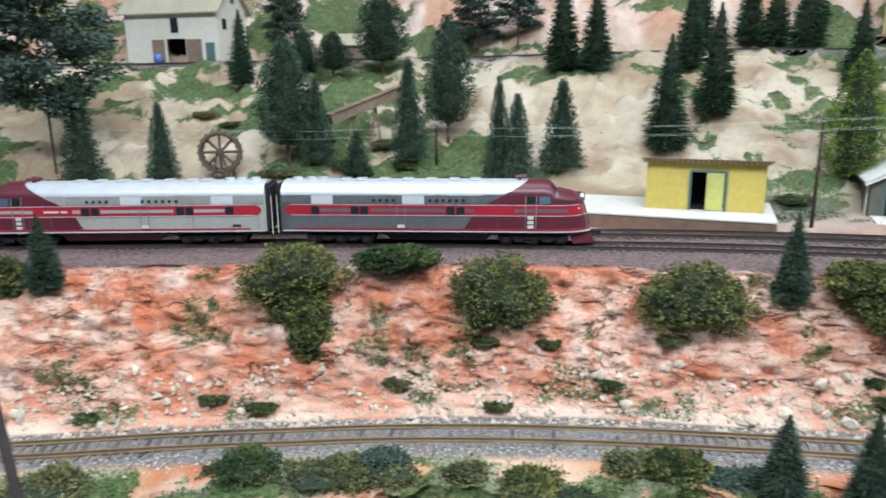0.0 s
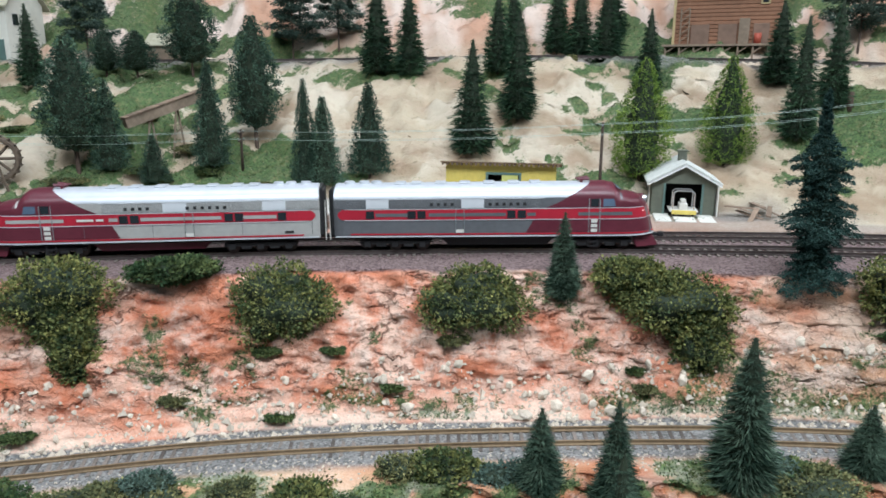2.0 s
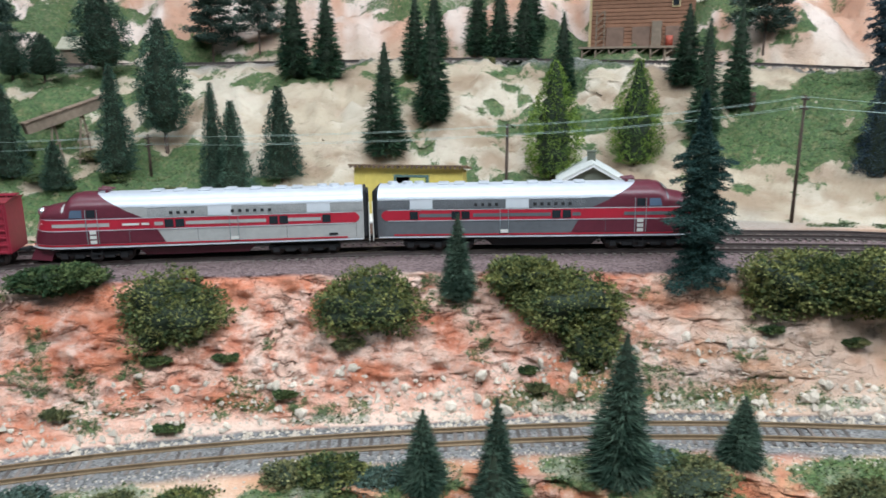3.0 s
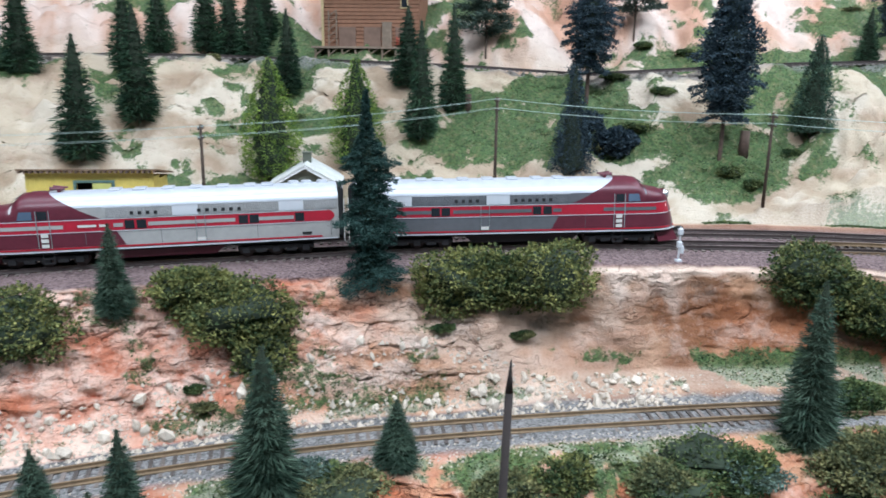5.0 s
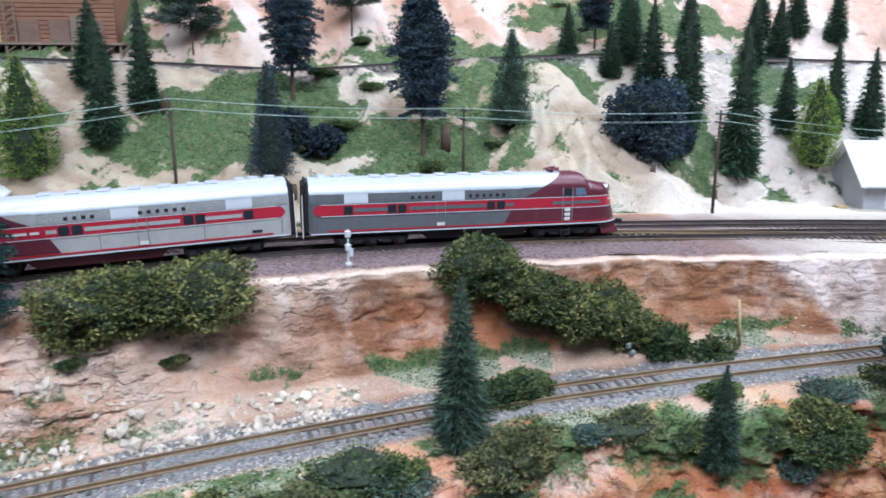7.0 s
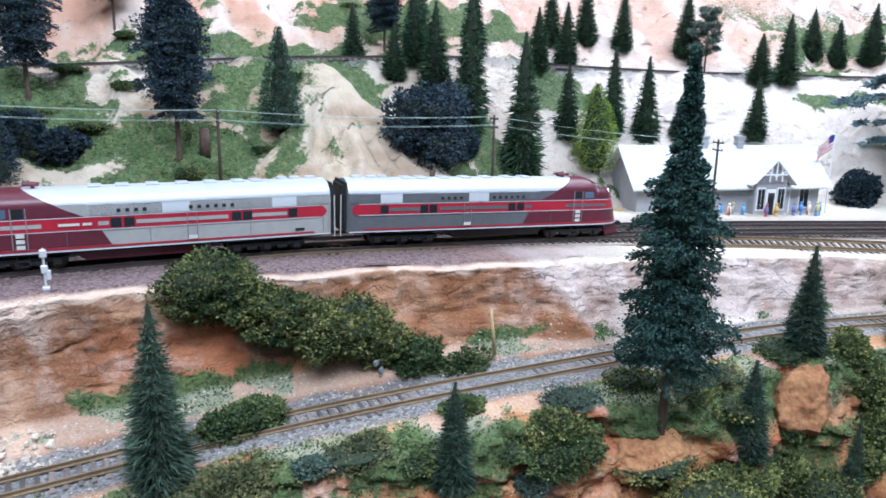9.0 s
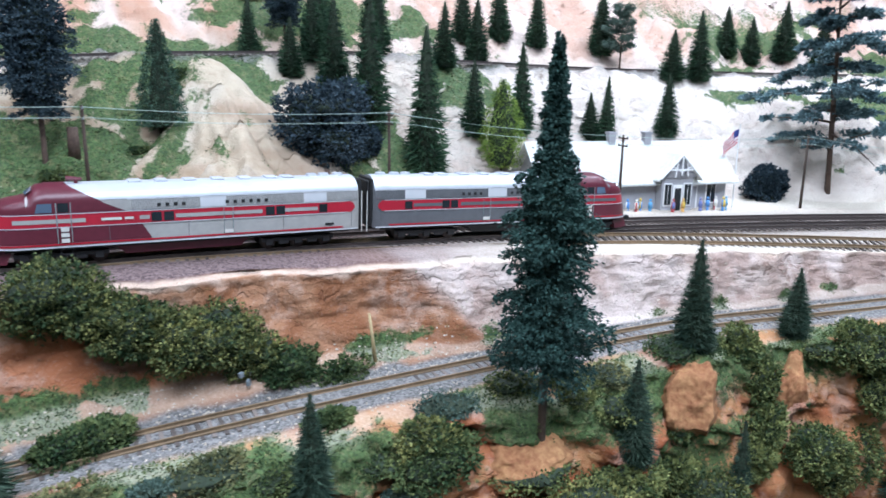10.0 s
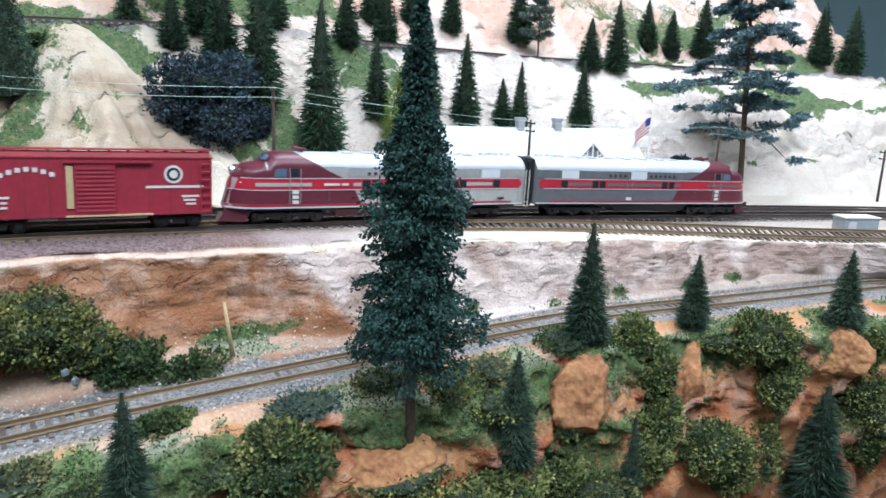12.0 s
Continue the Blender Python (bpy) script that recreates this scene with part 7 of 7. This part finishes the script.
def station():
    s0, s1 = 1.185, 1.395
    x0, y0 = (float(v) for v in BASE.at(s0, 0.103))
    x1, y1 = (float(v) for v in BASE.at(s1, 0.103))
    h = math.degrees(math.atan2(y1 - y0, x1 - x0))
    L = math.hypot(x1 - x0, y1 - y0)
    top = empty("station", "grey wooden railway station with a white roof and front gable", "station", m=pose(x0, y0, 0.0068, 0, 0, h))
    D, H = 0.070, 0.043
    for r in [(0, L, 0, 0.002, 0, H), (0, L, D - 0.002, D, 0, H), (0, 0.002, 0.002, D - 0.002, 0, H), (L - 0.002, L, 0.002, D - 0.002, 0, H)]:
        part("wall", boxes([r]), STATION_GREY, top)
    for x in (0, L - 0.002):
        part("gable_wall", gable_end(bmesh.new(), 0, D, x, H, 0.032, 0.002, "y"), STATION_GREY, top)
    part("roof", gable(bmesh.new(), 0, L, 0, D, H, 0.034, 0.010, 0.0020, "x"), PALE_ROOF, top, "white shingle roof")
    c = L - 0.072
    part("bay", boxes([(c - 0.020, c + 0.020, -0.012, 0, 0, H)], 0.0003), STATION_GREY, top)
    part("bay_gable", gable_end(bmesh.new(), c - 0.024, c + 0.024, -0.0135, H - 0.001, 0.023, 0.0015), STATION_GREY, top)
    part("bay_roof", gable(bmesh.new(), c - 0.024, c + 0.024, -0.014, 0.028, H - 0.001, 0.024, 0.004, 0.0016, "y"), PALE_ROOF, top)
    bm = bmesh.new()
    for s in (-1, 1):
        rod(bm, (c, -0.0185, H + 0.024), (c + s * 0.026, -0.0185, H - 0.002), 0.0011)
        rod(bm, (c, -0.0185, H + 0.006), (c + s * 0.012, -0.0185, H + 0.012), 0.0008)
        rod(bm, (c + s * 0.008, -0.0185, H), (c + s * 0.006, -0.0185, H + 0.016), 0.0008)
    rod(bm, (c, -0.0185, H + 0.022), (c, -0.0185, H + 0.002), 0.0009)
    rod(bm, (c - 0.014, -0.0185, H + 0.008), (c + 0.014, -0.0185, H + 0.008), 0.0009)
    part("gable_truss", bm, WHITE, top, "white gable truss")
    for x, w, y in ((c - 0.0125, 0.008, -0.012), (c + 0.0125, 0.008, -0.012), (L - 0.020, 0.011, 0), (0.03, 0.011, 0), (0.085, 0.011, 0)):
        pane = part("window", boxes([(x - w / 2 - 0.0012, x + w / 2 + 0.0012, y - 0.0010, y - 0.0001, 0.010, 0.036)], 0.0002), WHITE, top)
        part("window_glass", boxes([(x - w / 2, x - 0.0004, y - 0.0015, y - 0.0009, 0.0115, 0.0345), (x + 0.0004, x + w / 2, y - 0.0015, y - 0.0009, 0.0115, 0.0345)]), GLASS, pane)
    for x, y in ((c, -0.012), (L - 0.044, 0), (0.055, 0)):
        leaf_door = part("door", boxes([(x - 0.0062, x + 0.0062, y - 0.0013, y - 0.0002, 0.0, 0.034)], 0.0003), WHITE, top, "white panelled door")
        part("door_panel", boxes([(x - 0.004, x + 0.004, y - 0.0018, y - 0.0012, 0.004, 0.030)]), STATION_GREY if y == 0 else GLASS, leaf_door)
    for x in (L * 0.42, L * 0.62):
        ob = part("chimney", boxes([(x - 0.004, x + 0.004, D * 0.5 - 0.004, D * 0.5 + 0.004, H + 0.026, H + 0.046), (x - 0.005, x + 0.005, D * 0.5 - 0.005, D * 0.5 + 0.005, H + 0.044, H + 0.0465)]), STATION_GREY, top)
    part("name_board", boxes([(0.098, 0.118, -0.0022, -0.0008, 0.036, 0.0405)], 0.0003), WHITE, top)
    part("crate", boxes([(-0.022, -0.012, 0.006, 0.018, 0, 0.012)], 0.0005), WOOD, top)
    pl = empty("station_platform", "pale concrete station platform beside the track", "platform", m=top.matrix_basis.copy())
    part("slab", boxes([(-0.01, L + 0.03, -0.030, 0.004, -0.006, 0.0004)], 0.0004), CONCRETE, pl)
    return top, L


STATION, ST_L = station()


def figurine(x, y, coat, trousers, seed):
    """A painted pawn-like figure, one plain mesh."""
    bm = bmesh.new()
    rod(bm, (0, 0, 0), (0, 0, 0.0085), 0.0022, 0.0017, 8)
    n0 = len(bm.faces)
    rod(bm, (0, 0, 0.0085), (0, 0, 0.0155), 0.0026, 0.0020, 8)
    bmesh.ops.create_uvsphere(bm, u_segments=8, v_segments=6, radius=0.0016, matrix=Matrix.Translation((0, 0, 0.0177)))
    bm.faces.ensure_lookup_table()
    for i, f in enumerate(bm.faces):
        f.material_index = 1 if i < n0 else 0
    ob = part("figurine", bm, coat, None, "", False)
    ob.data.materials.append(trousers)
    ob.matrix_basis = STATION.matrix_basis @ pose(x, y, 0.0006, 0, 0, seed * 40)
    return tagged(ob, "small painted figurine standing on the station platform", "figurine", "platform figurines")


COATS = [material("figurine_paint", c, 0.6, 0, 0.1, 200) for c in ((0.10, 0.28, 0.62), (0.75, 0.72, 0.66), (0.70, 0.50, 0.08), (0.12, 0.35, 0.60), (0.45, 0.08, 0.08), (0.72, 0.42, 0.12), (0.16, 0.20, 0.45))]
for i, (x, y) in enumerate(((0.095, -0.012), (0.103, -0.017), (0.112, -0.010), (0.121, -0.016), (0.146, -0.022), (0.160, -0.020), (0.184, -0.018), (0.196, -0.014), (0.208, -0.012), (0.214, -0.018), (0.220, -0.014))):
    figurine(x, y, COATS[i % 7], COATS[(i * 3 + 1) % 7], i)


def flag():
    x, y = (float(v) for v in BASE.at(1.408, 0.108))
    top = empty("flagpole", "white flagpole with a striped red and white flag", "flag", m=pose(x, y, ground_z(x, y) - 0.001, 0, 0, -50))
    bm = bmesh.new()
    rod(bm, (0, 0, 0), (0, 0, 0.098), 0.0009, 0.0006, 8)
    part("pole", bm, WHITE, top)
    red, white, blue = material("flag_red", (0.50, 0.03, 0.05), 0.7), material("flag_white", (0.78, 0.78, 0.78), 0.7), material("flag_blue", (0.03, 0.05, 0.22), 0.7)

    def strip(name, u0, u1, v0, v1, mat, lift=0.0):
        vs, fs, n = [], [], 10
        for i in range(n + 1):
            u = u0 + (u1 - u0) * i / n
            for v in (v0, v1):
                vs.append((-0.020 * u * 0.86, 0.0022 * math.sin(u * 7 + v * 2) - lift, 0.092 - 0.016 * v - 0.013 * u * u - 0.003 * u))
        for i in range(n):
            fs.append((2 * i, 2 * i + 1, 2 * i + 3, 2 * i + 2))
        put(name, mesh_of(name, vs, fs, mat), top)

    for k in range(9):
        strip("stripe", 0.02, 1.0, k / 9, (k + 1) / 9, red if k % 2 == 0 else white)
    strip("canton", 0.02, 0.42, 0.0, 0.5, blue, 0.0006)
    return top


flag()

# ---- line-side things ----
POLES = [(-0.62, 0.74, 0.102), (-0.292, 0.74, 0.098), (-0.006, 0.765, 0.096), (0.315, 0.600, 0.111), (0.556, 0.525, 0.136), (0.777, 0.412, 0.126), (0.990, 0.276, 0.121)]
POLES += [(*(float(v) for v in BASE.at(1.262, 0.085)), 0.096), (1.388, -0.036, 0.094), (1.545, -0.212, 0.070), (1.72, -0.45, 0.075)]


def telephone_pole(x, y, tip, ang):
    z = ground_z(x, y)
    top = empty("telephone_pole", "creosoted wooden line pole with two crossarms", "utility pole", "line poles", pose(x, y, z - 0.001, 0, 0, ang))
    h = tip - z + 0.001
    bm = bmesh.new()
    rod(bm, (0, 0, -0.004), (0, 0, h), 0.0017, 0.0012, 8)
    part("post", bm, POLE_WOOD, top, "", False)
    ends = []
    for dz in (0.0035, 0.0115):
        part("crossarm", boxes([(-0.0007, 0.0007, -0.0085, 0.0085, h - dz - 0.0007, h - dz + 0.0007)]), POLE_WOOD, top)
        for dy in (-0.0075, 0.0075):
            bm = bmesh.new()
            rod(bm, (0, dy, h - dz), (0, dy, h - dz + 0.0022), 0.0008, 0.0006, 8)
            part("insulator", bm, CHROME, top, "pale glass insulator")
            ends.append(top.matrix_basis @ Vector((0, dy, h - dz + 0.0022)))
    return ends


ENDS = []
for i, (x, y, tip) in enumerate(POLES):
    a, b = POLES[max(0, i - 1)], POLES[min(len(POLES) - 1, i + 1)]
    ENDS.append(telephone_pole(x, y, tip, math.degrees(math.atan2(b[1] - a[1], b[0] - a[0]))))
for a, b in zip(ENDS, ENDS[1:]):
    for p, q in zip(a, b):
        pts = [p.lerp(q, k / 8) - Vector((0, 0, 0.0035 * 4 * (k / 8) * (1 - k / 8))) for k in range(9)]
        across = (q - p).cross(Vector((0, 0, 1))).normalized()
        ring = [(u + across * (0.00012 * c) + Vector((0, 0, 0.00012 * e))) for u in pts for c, e in ((1, 0), (0, 1), (-1, 0), (0, -1))]
        me = mesh_of("line_wire", ring, [(4 * k + j, 4 * k + (j + 1) % 4, 4 * k + 4 + (j + 1) % 4, 4 * k + 4 + j) for k in range(8) for j in range(4)], WIRE)
        tagged(put("line_wire", me), "thin pale wire strung between line poles", "wire", "line wires")


TARRED = material("tarred_pole", (0.020, 0.014, 0.012), 0.9, 0, 0.35, 260)


def foreground_pole(x, y, z0, z1, lean):
    bm = bmesh.new()
    rod(bm, (0, 0, 0), (0, 0, z1 - z0), 0.0024, 0.0015, 10)
    bmesh.ops.create_cone(bm, cap_ends=True, segments=10, radius1=0.0015, radius2=0.0002, depth=0.012, matrix=Matrix.Translation((0, 0, z1 - z0 + 0.006)))
    ob = tagged(part("wooden_pole", bm, TARRED, None, "", False), "bare dark pointed wooden pole below the track", "pole")
    ob.matrix_basis = pose(x, y, z0, *lean)


foreground_pole(0.330, 0.168, ground_z(0.330, 0.168) - 0.005, 0.046, (0, 1.5, 0))
foreground_pole(-0.108, 0.190, ground_z(-0.108, 0.19) - 0.005, 0.066, (0, -4, 0))


def signal():
    x, y = 0.592, 0.335
    z = ground_z(x, y)
    top = empty("dwarf_signal", "silver trackside signal mast with two lamp heads", "signal", m=pose(x, y, z - 0.001, 0, 0, -25) @ Matrix.Diagonal((0.72, 0.72, 0.85, 1)))
    bm = bmesh.new()
    rod(bm, (0, 0, 0), (0, 0, 0.031), 0.0010, 0.0008, 8)
    part("mast", bm, SILVER, top)
    part("base", boxes([(-0.0028, 0.0028, -0.0028, 0.0028, 0, 0.0035)], 0.0004), SILVER, top)
    for zz in (0.016, 0.027):
        bm = boxes([(-0.0026, 0.0026, -0.0018, 0.0018, zz - 0.0028, zz + 0.0028)], 0.0006)
        part("lamp_head", bm, SILVER, top)
    part("case", boxes([(0.0010, 0.0046, -0.0016, 0.0016, 0.0085, 0.0150)], 0.0003), SILVER, top)
    return top


signal()
bm = bmesh.new()
rod(bm, (0, 0, 0), (-0.004, 0.002, 0.036), 0.0014, 0.0009, 7)
st = tagged(part("stick", bm, WOOD, None, "", False), "pale dry stick leaning against the cutting wall", "stick")
st.matrix_basis = pose(0.812, 0.158, ground_z(0.812, 0.158) - 0.001)


def culvert():
    x, y = 0.738, 0.202
    top = empty("culvert_outlet", "small grey cascade of wet stone under the shrubs", "culvert", m=pose(x, y, ground_z(x, y), 0, 0, -30))
    rnd = random.Random(2)
    for i in range(5):
        ob = part("wet_stone", boxes([(-0.0018, 0.0018, -0.0012, 0.0012, 0, 0.0036)], 0.0005), material("wet_grey_stone", (0.20, 0.23, 0.25), 0.3, 0, 0.2, 250) if i == 0 else bpy.data.materials["wet_grey_stone"], top)
        ob.matrix_basis = pose(rnd.uniform(-0.004, 0.004), rnd.uniform(-0.003, 0.006), i * 0.0030 - 0.002, rnd.uniform(-20, 20), rnd.uniform(-20, 20), rnd.uniform(0, 90))


culvert()
bx = empty("relay_hut", "small grey concrete relay box beside the siding", "trackside box", m=pose(1.262, -0.176, float(ground_z(1.262, -0.176)) - 0.001, 0, 0, -55))
part("body", boxes([(-0.014, 0.020, -0.008, 0.010, 0, 0.017)], 0.0005), material("relay_box_grey", (0.34, 0.37, 0.39), 0.6, 0, 0.15, 200), bx)
part("lid", boxes([(-0.015, 0.021, -0.009, 0.011, 0.017, 0.0185)], 0.0004), CONCRETE, bx)
part("door", boxes([(-0.011, -0.003, -0.0088, -0.0081, 0.001, 0.014)]), SILVER, bx)
for x, y, r, h in ((0.792, 0.452, 0.005, 0.022), (0.655, 0.505, 0.003, 0.012), (0.965, 0.33, 0.003, 0.009), (1.02, 0.29, 0.003, 0.009), (0.605, 0.66, 0.004, 0.016)):
    bm = bmesh.new()
    rod(bm, (0, 0, -0.004), (0, 0, h), r, r * 0.85, 10)
    ob = tagged(part("tree_stump", bm, BARK, None, "", False), "short dark cut tree stump on the slope", "stump")
    ob.matrix_basis = pose(x, y, ground_z(x, y))

lay_ties()
motions()
